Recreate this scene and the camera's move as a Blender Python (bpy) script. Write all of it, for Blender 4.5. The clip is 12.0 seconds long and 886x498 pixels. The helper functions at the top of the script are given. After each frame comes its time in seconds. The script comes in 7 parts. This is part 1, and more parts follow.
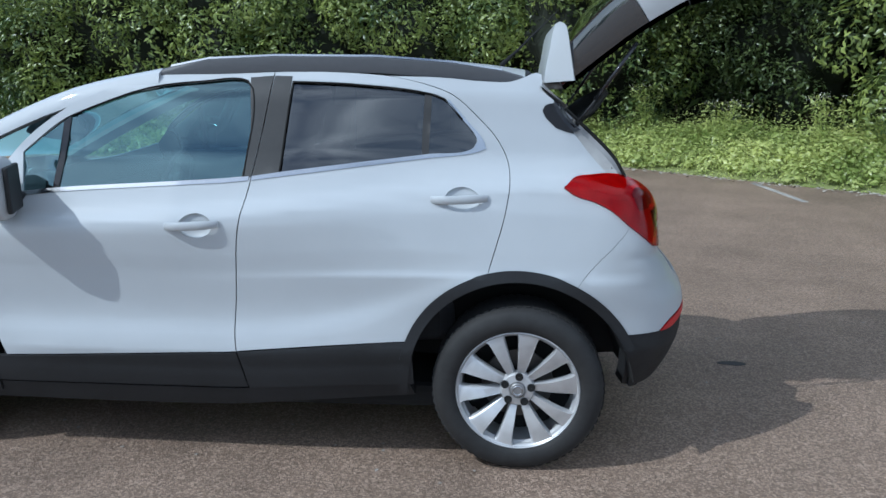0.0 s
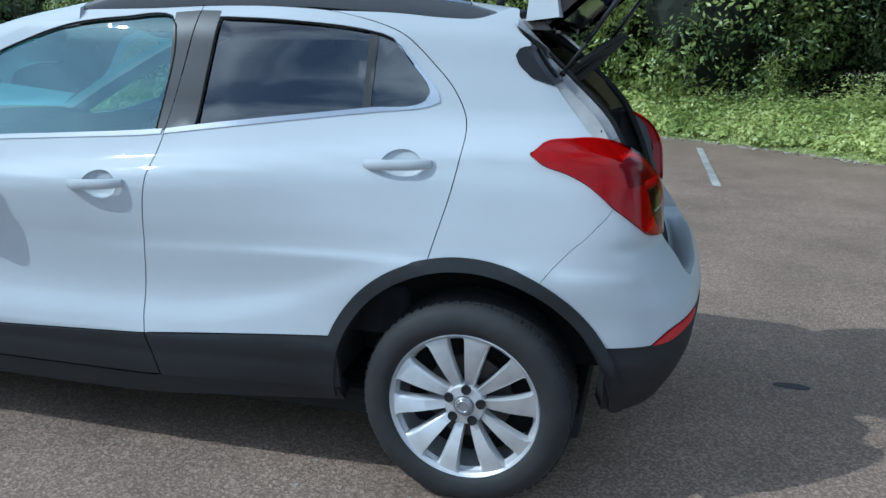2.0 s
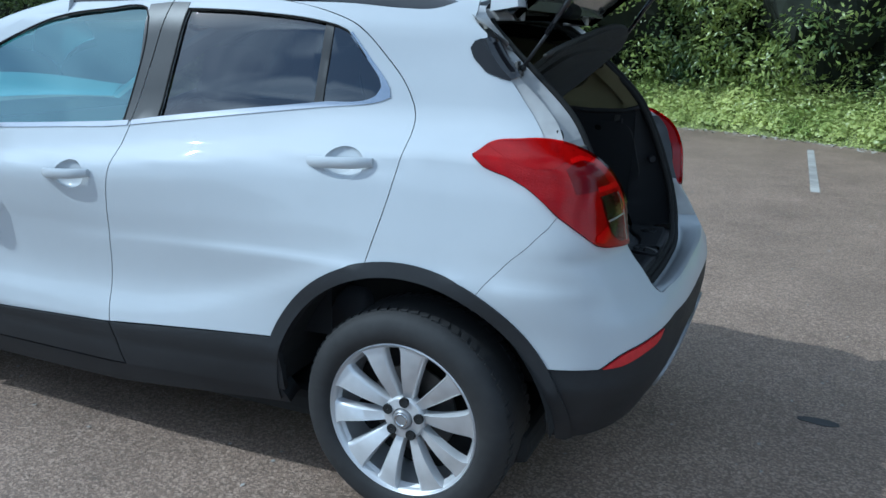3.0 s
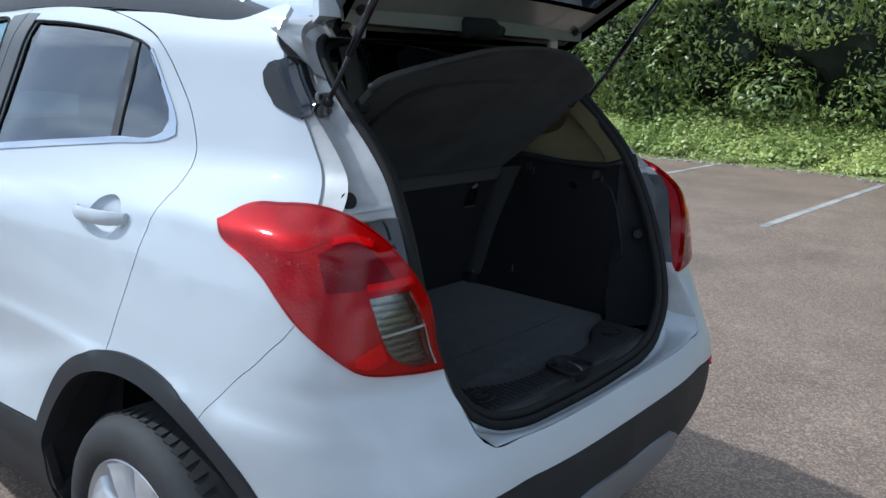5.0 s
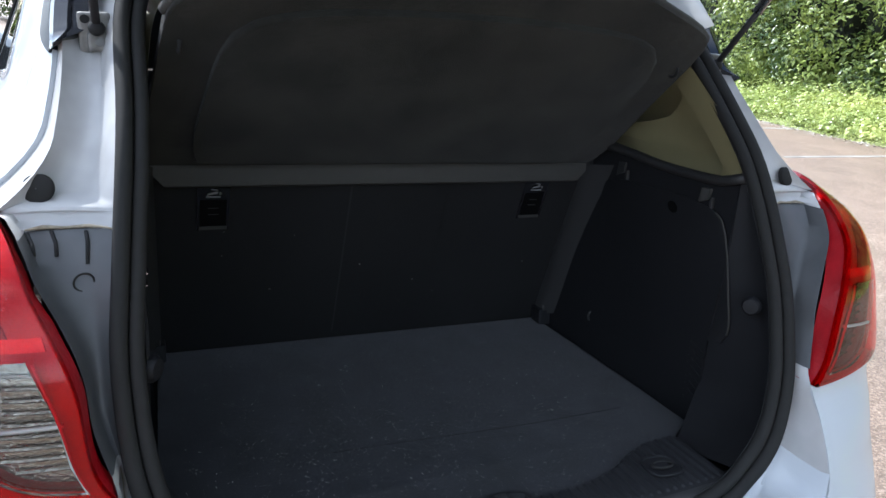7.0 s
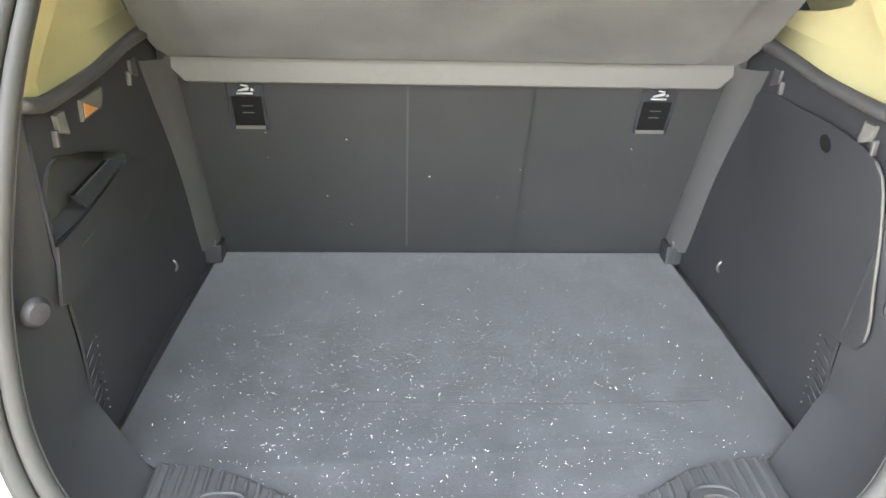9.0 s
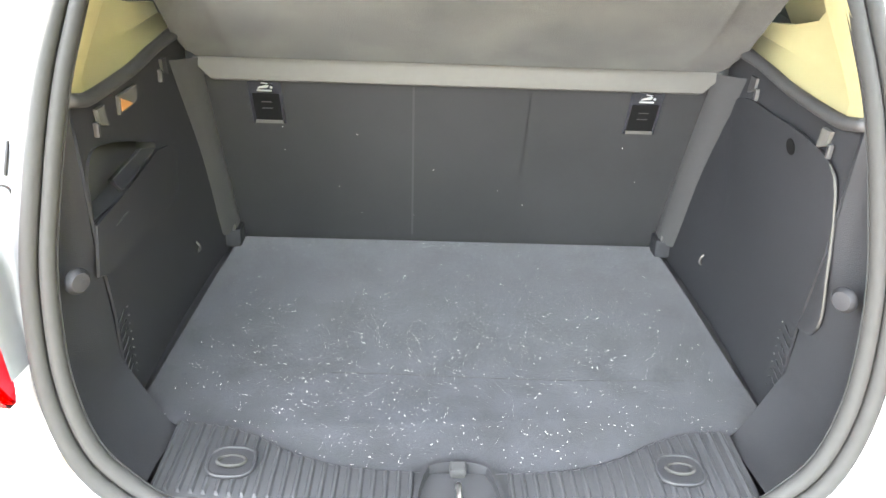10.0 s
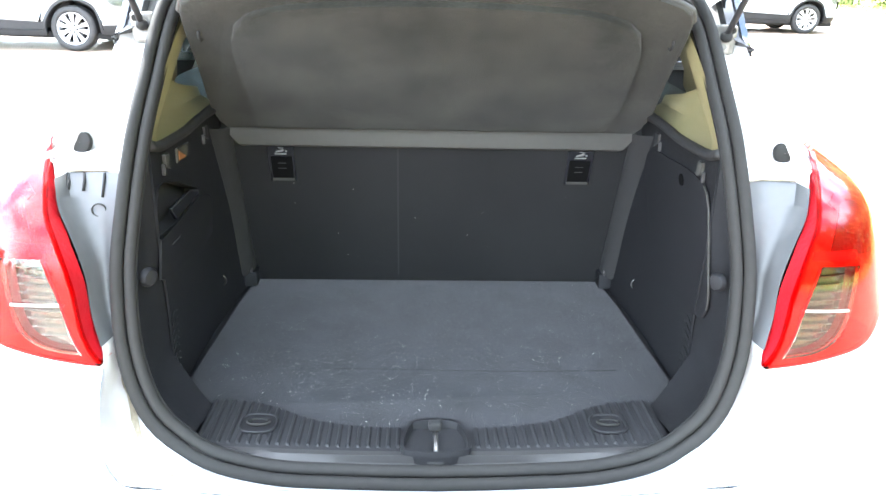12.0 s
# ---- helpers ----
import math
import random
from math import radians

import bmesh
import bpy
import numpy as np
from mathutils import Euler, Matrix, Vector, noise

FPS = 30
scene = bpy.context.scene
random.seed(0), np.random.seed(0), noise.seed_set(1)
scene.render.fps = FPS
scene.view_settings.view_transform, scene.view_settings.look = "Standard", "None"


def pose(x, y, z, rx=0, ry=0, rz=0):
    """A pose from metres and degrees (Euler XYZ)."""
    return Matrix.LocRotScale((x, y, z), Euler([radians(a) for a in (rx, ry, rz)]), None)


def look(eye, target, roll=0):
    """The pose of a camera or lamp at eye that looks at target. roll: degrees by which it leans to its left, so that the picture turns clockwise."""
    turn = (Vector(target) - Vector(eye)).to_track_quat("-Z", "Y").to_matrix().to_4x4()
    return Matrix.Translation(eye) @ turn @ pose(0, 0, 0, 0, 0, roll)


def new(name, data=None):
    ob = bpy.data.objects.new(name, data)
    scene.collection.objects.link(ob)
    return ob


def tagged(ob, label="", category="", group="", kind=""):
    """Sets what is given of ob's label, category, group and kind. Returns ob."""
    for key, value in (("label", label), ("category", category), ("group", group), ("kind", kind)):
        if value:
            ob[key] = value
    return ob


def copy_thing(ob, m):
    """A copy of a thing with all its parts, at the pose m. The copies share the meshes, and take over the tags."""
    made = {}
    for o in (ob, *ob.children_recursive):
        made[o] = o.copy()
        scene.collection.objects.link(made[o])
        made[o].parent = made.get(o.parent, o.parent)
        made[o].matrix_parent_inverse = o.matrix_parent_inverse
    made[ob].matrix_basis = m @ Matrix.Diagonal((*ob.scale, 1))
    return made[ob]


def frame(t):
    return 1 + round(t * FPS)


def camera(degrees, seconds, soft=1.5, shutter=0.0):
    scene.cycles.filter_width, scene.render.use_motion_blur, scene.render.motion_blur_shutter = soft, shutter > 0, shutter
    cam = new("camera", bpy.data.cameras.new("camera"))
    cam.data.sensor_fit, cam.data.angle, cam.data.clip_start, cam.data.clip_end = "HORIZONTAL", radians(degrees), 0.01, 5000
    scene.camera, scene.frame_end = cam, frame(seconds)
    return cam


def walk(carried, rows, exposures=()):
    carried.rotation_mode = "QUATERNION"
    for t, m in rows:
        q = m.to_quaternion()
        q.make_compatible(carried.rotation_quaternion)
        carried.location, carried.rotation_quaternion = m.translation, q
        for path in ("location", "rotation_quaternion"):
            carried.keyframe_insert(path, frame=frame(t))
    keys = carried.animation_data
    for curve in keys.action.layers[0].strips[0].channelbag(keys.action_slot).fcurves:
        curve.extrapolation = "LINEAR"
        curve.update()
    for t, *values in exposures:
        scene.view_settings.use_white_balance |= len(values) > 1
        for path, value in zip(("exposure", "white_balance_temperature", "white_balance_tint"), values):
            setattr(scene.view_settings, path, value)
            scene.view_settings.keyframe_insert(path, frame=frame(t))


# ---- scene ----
from mathutils.geometry import delaunay_2d_cdt as delaunay

cam = camera(60.13, 12.0)
PATH = [
    (0, (-0.035, -3.654, 1.557), (-0.209, -1.713, 1.111), 0.06),
    (0.5, (0.118, -3.499, 1.531), (-0.101, -1.568, 1.058), 0.52),
    (1, (0.251, -3.345, 1.501), (-0.044, -1.432, 0.996), 1.00),
    (1.5, (0.367, -3.138, 1.459), (-0.008, -1.243, 0.939), 1.21),
    (2, (0.511, -2.982, 1.442), (0.004, -1.116, 0.929), 0.64),
    (2.5, (0.761, -2.828, 1.430), (0.087, -1.018, 0.914), 0.20),
    (2.7, (0.845, -2.774, 1.440), (0.114, -0.986, 0.917), 0.35),
    (4.3, (1.357, -2.009, 1.446), (0.290, -0.394, 0.941), 2.03),
    (4.5, (1.404, -1.902, 1.451), (0.278, -0.323, 0.962), 2.04),
    (5, (1.441, -1.565, 1.445), (0.178, -0.086, 0.977), 2.03),
    (5.5, (1.465, -1.264, 1.449), (0.057, 0.076, 0.976), 2.11),
    (6, (1.485, -0.960, 1.452), (-0.071, 0.190, 0.949), 2.55),
    (6.5, (1.426, -0.716, 1.426), (-0.238, 0.246, 0.873), 3.31),
    (6.7, (1.383, -0.633, 1.409), (-0.310, 0.275, 0.851), 3.90),
    (8.3, (1.214, -0.134, 1.418), (-0.595, 0.076, 0.592), 2.56),
    (8.5, (1.178, -0.112, 1.420), (-0.617, 0.062, 0.556), 2.22),
    (9, (1.145, -0.085, 1.441), (-0.610, 0.021, 0.486), 1.86),
    (9.5, (1.175, -0.070, 1.466), (-0.557, 0.001, 0.467), 2.26),
    (10, (1.245, -0.055, 1.483), (-0.504, -0.001, 0.514), 2.34),
    (10.5, (1.348, -0.041, 1.491), (-0.443, -0.005, 0.601), 1.81),
    (11, (1.445, -0.036, 1.492), (-0.383, -0.001, 0.681), 1.38),
    (11.5, (1.515, -0.035, 1.483), (-0.340, 0.020, 0.738), 1.08),
    (12, (1.616, -0.040, 1.480), (-0.253, 0.037, 0.772), 1.43),
]
walk(cam, [(t, look(eye, target, roll)) for t, eye, target, roll in PATH],
     exposures=[(0.0, -0.30, 5300, 4), (2.7, -0.24, 4900, -2), (4.3, -0.02, 5100, 2), (5.5, 0.06, 5400, 6), (6.7, 0.62, 5500, 9), (8.2, 4.50, 6700, 8), (9.0, 5.32, 6900, 7), (9.5, 5.46, 7000, 6), (10.5, 5.46, 6600, 8), (11.0, 4.98, 6400, 7), (11.5, 4.74, 6250, 7), (12.0, 4.14, 6100, 6)])

# ---- world and sun ----
SUN_FROM = Vector((-0.85, -0.45, 1.0)).normalized()
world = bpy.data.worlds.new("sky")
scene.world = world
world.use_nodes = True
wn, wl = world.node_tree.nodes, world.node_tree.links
sky = wn.new("ShaderNodeTexSky")
sky.sky_type, sky.sun_disc = "NISHITA", False
sky.sun_elevation = math.asin(SUN_FROM.z)
sky.sun_rotation = math.atan2(SUN_FROM.x, SUN_FROM.y)
sky.air_density, sky.dust_density, sky.ozone_density = 1.0, 1.2, 1.0
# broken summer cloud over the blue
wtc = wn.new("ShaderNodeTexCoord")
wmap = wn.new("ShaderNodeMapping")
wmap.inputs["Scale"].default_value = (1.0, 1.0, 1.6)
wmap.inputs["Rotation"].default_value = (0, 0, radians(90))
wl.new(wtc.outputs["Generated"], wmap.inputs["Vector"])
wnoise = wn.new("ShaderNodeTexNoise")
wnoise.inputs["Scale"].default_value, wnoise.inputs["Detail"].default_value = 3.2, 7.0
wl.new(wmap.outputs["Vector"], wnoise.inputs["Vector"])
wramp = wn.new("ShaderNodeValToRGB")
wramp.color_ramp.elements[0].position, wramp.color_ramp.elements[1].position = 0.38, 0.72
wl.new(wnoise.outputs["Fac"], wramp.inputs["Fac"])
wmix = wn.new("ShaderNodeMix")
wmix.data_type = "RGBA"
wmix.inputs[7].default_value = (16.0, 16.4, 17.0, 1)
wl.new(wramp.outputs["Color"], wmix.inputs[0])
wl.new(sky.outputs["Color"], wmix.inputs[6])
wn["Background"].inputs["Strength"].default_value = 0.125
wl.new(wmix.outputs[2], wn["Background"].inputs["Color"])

sun = new("sun", bpy.data.lights.new("sun", "SUN"))
sun.data.energy, sun.data.angle, sun.data.color = 3.6, radians(0.6), (1.0, 0.95, 0.87)
sun.matrix_world = look((0, 0, 20), Vector((0, 0, 20)) - SUN_FROM)


# ---- materials ----
def material(name, color, rough=0.5, metal=0.0, vary=0.08, scale=30.0, bump=0.0, bump_scale=200.0, coat=0.0, second=None, spec=0.5, stain=0.0, stain_scale=3.0, sheen=0.0):
    """A surface with fine grain, broader stains and a light relief."""
    m = bpy.data.materials.new(name)
    m.use_nodes = True
    n, l = m.node_tree.nodes, m.node_tree.links
    b = n["Principled BSDF"]
    b.inputs["Roughness"].default_value, b.inputs["Metallic"].default_value = rough, metal
    b.inputs["Specular IOR Level"].default_value = spec
    b.inputs["Coat Weight"].default_value, b.inputs["Coat Roughness"].default_value = coat, 0.03
    b.inputs["Sheen Weight"].default_value = sheen
    tc = n.new("ShaderNodeTexCoord")
    fine = n.new("ShaderNodeTexNoise")
    fine.inputs["Scale"].default_value, fine.inputs["Detail"].default_value = scale, 4.0
    l.new(tc.outputs["Object"], fine.inputs["Vector"])
    broad = n.new("ShaderNodeTexNoise")
    broad.inputs["Scale"].default_value, broad.inputs["Detail"].default_value = stain_scale, 3.0
    l.new(tc.outputs["Object"], broad.inputs["Vector"])
    ramp = n.new("ShaderNodeMix")
    ramp.data_type = "RGBA"
    c = Vector(color)
    d = Vector(second) if second else c * (1 - vary)
    ramp.inputs[6].default_value, ramp.inputs[7].default_value = (*d, 1), (*(c if second else c * (1 + vary)), 1)
    l.new(fine.outputs["Fac"], ramp.inputs[0])
    last = ramp.outputs[2]
    if stain:
        dirt = n.new("ShaderNodeMix")
        dirt.data_type, dirt.blend_type = "RGBA", "MULTIPLY"
        dirt.inputs[0].default_value = 1.0
        tone = n.new("ShaderNodeMapRange")
        tone.inputs[1].default_value, tone.inputs[2].default_value = 0.3, 0.7
        tone.inputs[3].default_value, tone.inputs[4].default_value = 1 - stain, 1 + stain * 0.5
        l.new(broad.outputs["Fac"], tone.inputs[0])
        l.new(last, dirt.inputs[6])
        l.new(tone.outputs[0], dirt.inputs[7])
        last = dirt.outputs[2]
    l.new(last, b.inputs["Base Color"])
    if bump:
        grain = n.new("ShaderNodeTexNoise")
        grain.inputs["Scale"].default_value, grain.inputs["Detail"].default_value = bump_scale, 3.0
        l.new(tc.outputs["Object"], grain.inputs["Vector"])
        bp = n.new("ShaderNodeBump")
        bp.inputs["Strength"].default_value, bp.inputs["Distance"].default_value = bump, 0.002
        l.new(grain.outputs["Fac"], bp.inputs["Height"])
        l.new(bp.outputs["Normal"], b.inputs["Normal"])
    return m


def glass(name, tint, ior=1.5, rough=0.0, film=(1, 1, 1)):
    m = bpy.data.materials.new(name)
    m.use_nodes = True
    n, l = m.node_tree.nodes, m.node_tree.links
    n.remove(n["Principled BSDF"])
    clear, gloss, mix, fr = n.new("ShaderNodeBsdfTransparent"), n.new("ShaderNodeBsdfGlossy"), n.new("ShaderNodeMixShader"), n.new("ShaderNodeFresnel")
    clear.inputs["Color"].default_value, fr.inputs["IOR"].default_value = (*tint, 1), ior
    gloss.inputs["Roughness"].default_value, gloss.inputs["Color"].default_value = rough, (*film, 1)
    l.new(fr.outputs[0], mix.inputs[0])
    l.new(clear.outputs[0], mix.inputs[1])
    l.new(gloss.outputs[0], mix.inputs[2])
    l.new(mix.outputs[0], n["Material Output"].inputs["Surface"])
    return m


PAINT = material("white_paint", (0.455, 0.474, 0.489), 0.50, vary=0.015, scale=8, coat=0.5, spec=0.2, stain=0.03, stain_scale=2.0)
# same white, lowered for the shade inside the opening; the stain is grime
PAINT_IN = material("unpolished_paint_shaded", (0.39, 0.382, 0.37), 0.45, vary=0.05, scale=14, coat=0.2, stain=0.35, stain_scale=8.0)
GATE_IN = material("glossy_inner_frame", (0.165, 0.170, 0.150), 0.25, vary=0.06, scale=12, coat=0.5, stain=0.2, stain_scale=5)
CLAD = material("black_textured_plastic", (0.018, 0.0185, 0.020), 0.6, spec=0.35, vary=0.2, scale=60, bump=0.25, bump_scale=900, stain=0.2, stain_scale=5)
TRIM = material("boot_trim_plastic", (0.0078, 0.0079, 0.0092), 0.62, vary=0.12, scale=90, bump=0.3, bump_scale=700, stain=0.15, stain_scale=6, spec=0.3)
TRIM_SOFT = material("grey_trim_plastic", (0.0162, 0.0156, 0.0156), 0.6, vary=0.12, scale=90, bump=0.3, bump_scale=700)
CREAM = material("cream_pillar_trim", (0.1782, 0.1550, 0.0762), 0.6, vary=0.05, scale=30, bump=0.2, bump_scale=700, stain=0.08, stain_scale=6)
GLOSS_BLACK = material("gloss_black_trim", (0.012, 0.012, 0.014), 0.12, vary=0.1, scale=20, coat=0.4, spec=0.35)
SCREEN_EDGE = material("screen_edge_glass", (0.03, 0.034, 0.038), 0.06, vary=0.1, scale=20, coat=1.0, spec=1.0)
FIN = material("satin_black_fin", (0.018, 0.018, 0.020), 0.42, vary=0.1, scale=30, spec=0.22)
BRACKET = material("grimy_zinc_bracket", (0.17, 0.165, 0.155), 0.5, metal=0.5, vary=0.3, scale=90, stain=0.5, stain_scale=40)
PILLAR = material("grey_pillar_film", (0.050, 0.049, 0.048), 0.42, vary=0.08, scale=40, spec=0.3)
CHROME = material("chrome", (0.50, 0.51, 0.53), 0.20, metal=1.0, vary=0.03, scale=20)
ALLOY = material("silver_alloy", (0.56, 0.56, 0.565), 0.40, metal=0.45, vary=0.05, scale=40, coat=0.3, stain=0.10, stain_scale=14)
STEEL = material("dull_steel", (0.12, 0.115, 0.11), 0.45, metal=0.9, vary=0.15, scale=50)
RAIL = material("grey_roof_rail", (0.30, 0.30, 0.305), 0.42, metal=0.55, vary=0.05, scale=40)
RAIL_SIDE = material("dark_grey_rail", (0.085, 0.086, 0.092), 0.5, vary=0.08, scale=40, spec=0.35)
RUBBER = material("tyre_rubber", (0.020, 0.0195, 0.0195), 0.75, vary=0.25, scale=45, bump=0.2, bump_scale=500, stain=0.3, stain_scale=11)
SEAL = material("weather_seal_rubber", (0.0172, 0.0168, 0.0158), 0.8, vary=0.15, scale=80, bump=0.1, bump_scale=600, spec=0.2)
VOID = material("black_hole", (0.0015, 0.0015, 0.0015), 0.9, spec=0.1)
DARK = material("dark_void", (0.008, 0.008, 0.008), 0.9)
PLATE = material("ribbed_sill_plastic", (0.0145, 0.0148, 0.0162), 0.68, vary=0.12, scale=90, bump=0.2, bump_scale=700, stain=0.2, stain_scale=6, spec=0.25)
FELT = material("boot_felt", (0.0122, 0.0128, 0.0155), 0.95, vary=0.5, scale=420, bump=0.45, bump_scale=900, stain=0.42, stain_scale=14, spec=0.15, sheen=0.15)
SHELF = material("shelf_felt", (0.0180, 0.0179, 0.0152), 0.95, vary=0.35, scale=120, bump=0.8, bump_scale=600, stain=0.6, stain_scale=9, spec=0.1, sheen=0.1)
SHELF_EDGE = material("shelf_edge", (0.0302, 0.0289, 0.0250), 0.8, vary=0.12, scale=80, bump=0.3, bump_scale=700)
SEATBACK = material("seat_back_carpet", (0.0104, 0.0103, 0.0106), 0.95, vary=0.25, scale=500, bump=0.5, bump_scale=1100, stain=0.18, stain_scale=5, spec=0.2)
FABRIC = material("seat_fabric", (0.06, 0.06, 0.065), 0.9, vary=0.2, scale=300, bump=0.4, bump_scale=800)
LINING = material("pale_headlining", (0.55, 0.54, 0.50), 0.9, vary=0.05, scale=60)
LENS_RED = glass("red_lens", (0.90, 0.008, 0.022), 1.33, 0.08)
LENS_CLEAR = glass("clear_lens", (0.86, 0.86, 0.84), 1.5, 0.02)
COVER = material("grey_lamp_cover", (0.056, 0.058, 0.060), 0.5, vary=0.15, scale=30, stain=0.3, stain_scale=12)
LAMP_DEEP = material("dark_red_lamp_part", (0.17, 0.004, 0.016), 0.4, second=(0.07, 0.002, 0.007), scale=26, bump=0.7, bump_scale=160)
LAMP_IN = material("lamp_reflector", (0.26, 0.245, 0.215), 0.16, metal=1.0, vary=0.35, scale=220, bump=0.6, bump_scale=240)
LAMP_BODY = material("red_lamp_body", (0.42, 0.006, 0.013), 0.35, second=(0.20, 0.003, 0.006), scale=26, bump=0.5, bump_scale=160)
LAMP_BRIGHT = material("bright_red_reflector_strip", (0.60, 0.020, 0.070), 0.25, vary=0.2, scale=160, bump=0.6, bump_scale=220)
DIRT = material("damp_gutter_dirt", (0.23, 0.20, 0.145), 0.95, vary=0.5, scale=160, bump=0.6, bump_scale=500)
DROP = glass("water_drop", (0.93, 0.95, 0.96), 1.33)
REFLECTOR = material("red_reflector", (0.46, 0.008, 0.014), 0.35, vary=0.3, scale=60, coat=0.2, bump=0.5, bump_scale=260)
GLASS_DARK = glass("privacy_glass", (0.055, 0.060, 0.068), 2.05)
GLASS_FRONT = glass("tinted_glass", (0.24, 0.46, 0.45), 2.6, film=(0.66, 0.94, 1.0))
WHITE_BIT = material("white_print", (0.55, 0.55, 0.54), 0.6)
ICON = material("worn_icon_print", (0.12, 0.12, 0.115), 0.7)
ORANGE = material("orange_lens", (0.24, 0.10, 0.030), 0.3, coat=0.5)


# ---- small mesh tools ----
def mesh(name, verts, faces, mat, smooth=False, normals=None):
    me = bpy.data.meshes.new(name)
    me.from_pydata([tuple(map(float, v)) for v in verts], [], [tuple(map(int, f)) for f in faces])
    me.validate()
    for mt in (mat if isinstance(mat, (list, tuple)) else [mat]):
        me.materials.append(mt)
    if smooth:
        me.polygons.foreach_set("use_smooth", [True] * len(me.polygons))
    if normals is not None and len(normals) == len(me.vertices):
        me.normals_split_custom_set_from_vertices([tuple(map(float, v)) for v in normals])
    me.update()
    return me


def attach(name, me, parent=None, label="", m=None):
    ob = new(name, me)
    if m is not None:
        ob.matrix_basis = m
    if parent is not None:
        ob.parent = parent
    return tagged(ob, label)


def part(name, bm, mat, parent, label="", smooth=False, angle=None):
    """Links a bmesh as one mesh under a thing."""
    me = bpy.data.meshes.new(name)
    bmesh.ops.recalc_face_normals(bm, faces=bm.faces)
    bm.to_mesh(me)
    bm.free()
    me.materials.append(mat)
    if smooth or angle:
        me.polygons.foreach_set("use_smooth", [True] * len(me.polygons))
        if angle:
            me.set_sharp_from_angle(angle=radians(angle))
    return attach(name, me, parent, label)


def thing(name, label, category, group="", m=None, kind=""):
    ob = new(name)
    ob.empty_display_size = 0.1
    if m is not None:
        ob.matrix_basis = m
    return tagged(ob, label, category, group, kind)


def add_box(bm, lo, hi, bevel=0.0, seg=2, m=None):
    """A box between two corners with rounded edges."""
    r = bmesh.ops.create_cube(bm, size=1)
    vs = r["verts"]
    for v in vs:
        v.co = Vector([lo[i] + (v.co[i] + 0.5) * (hi[i] - lo[i]) for i in range(3)])
    if m is not None:
        bmesh.ops.transform(bm, matrix=m, verts=vs)
    if bevel:
        es = list({e for v in vs for e in v.link_edges})
        bmesh.ops.bevel(bm, geom=es, offset=bevel, segments=seg, affect="EDGES", profile=0.6)
    return bm


def box(lo, hi, bevel=0.0, seg=2, m=None):
    return add_box(bmesh.new(), lo, hi, bevel, seg, m)


def tube(points, radius, n=10, closed=False, flat=1.0):
    """A round bar along a line of points."""
    P = [Vector(p) for p in points]
    rings, verts, faces, u = len(P), [], [], None
    for i, p in enumerate(P):
        a = P[(i - 1) % rings] if closed or i else P[i]
        b = P[(i + 1) % rings] if closed or i < rings - 1 else P[i]
        d = (b - a).normalized()
        u = d.cross(Vector((0, 0, 1)) if abs(d.z) < 0.9 else Vector((0, 1, 0))) if u is None else u - d * u.dot(d)
        u.normalize()
        w = d.cross(u)
        r = radius[i] if isinstance(radius, (list, tuple)) else radius
        verts += [p + (u * math.cos(k * 2 * math.pi / n) + w * flat * math.sin(k * 2 * math.pi / n)) * r for k in range(n)]
    for i in range(rings - 1):
        faces += [(i * n + k, i * n + (k + 1) % n, (i + 1) * n + (k + 1) % n, (i + 1) * n + k) for k in range(n)]
    if closed:
        m = (rings - 1) * n
        s = min(range(n), key=lambda q: sum((verts[m + k] - verts[(k + q) % n]).length for k in range(n)))
        faces += [(m + k, m + (k + 1) % n, (k + 1 + s) % n, (k + s) % n) for k in range(n)]
    else:
        faces += [tuple(range(n))[::-1], tuple((rings - 1) * n + k for k in range(n))]
    bm = bmesh.new()
    vs = [bm.verts.new(v) for v in verts]
    for f in faces:
        bm.faces.new([vs[i] for i in f])
    return bm


def lathe(profile, n=48, axis="y"):
    """Turns (radius, along) pairs about an axis."""
    bm, rings = bmesh.new(), []
    for r, a in profile:
        ring = []
        for k in range(n):
            c, s = math.cos(2 * math.pi * k / n) * r, math.sin(2 * math.pi * k / n) * r
            ring.append(bm.verts.new((c, a, s) if axis == "y" else (c, s, a) if axis == "z" else (a, c, s)))
        rings.append(ring)
    for p, q in zip(rings, rings[1:]):
        for k in range(n):
            bm.faces.new((p[k], p[(k + 1) % n], q[(k + 1) % n], q[k]))
    return bm


def cap(bm, ring_radius, along, n=32, axis="y"):
    vs = [bm.verts.new((math.cos(2 * math.pi * k / n) * ring_radius, along, math.sin(2 * math.pi * k / n) * ring_radius)) for k in range(n)]
    bm.faces.new(vs)
    return bm


def loft(rings, closed=False, caps=False):
    """A skin over rows of points of equal length."""
    bm = bmesh.new()
    R = [[bm.verts.new(tuple(map(float, p))) for p in ring] for ring in rings]
    n = len(R[0])
    for p, q in zip(R, R[1:]):
        for k in range(n if closed else n - 1):
            bm.faces.new((p[k], p[(k + 1) % n], q[(k + 1) % n], q[k]))
    if caps:
        bm.faces.new(R[0][::-1])
        bm.faces.new(R[-1])
    return bm


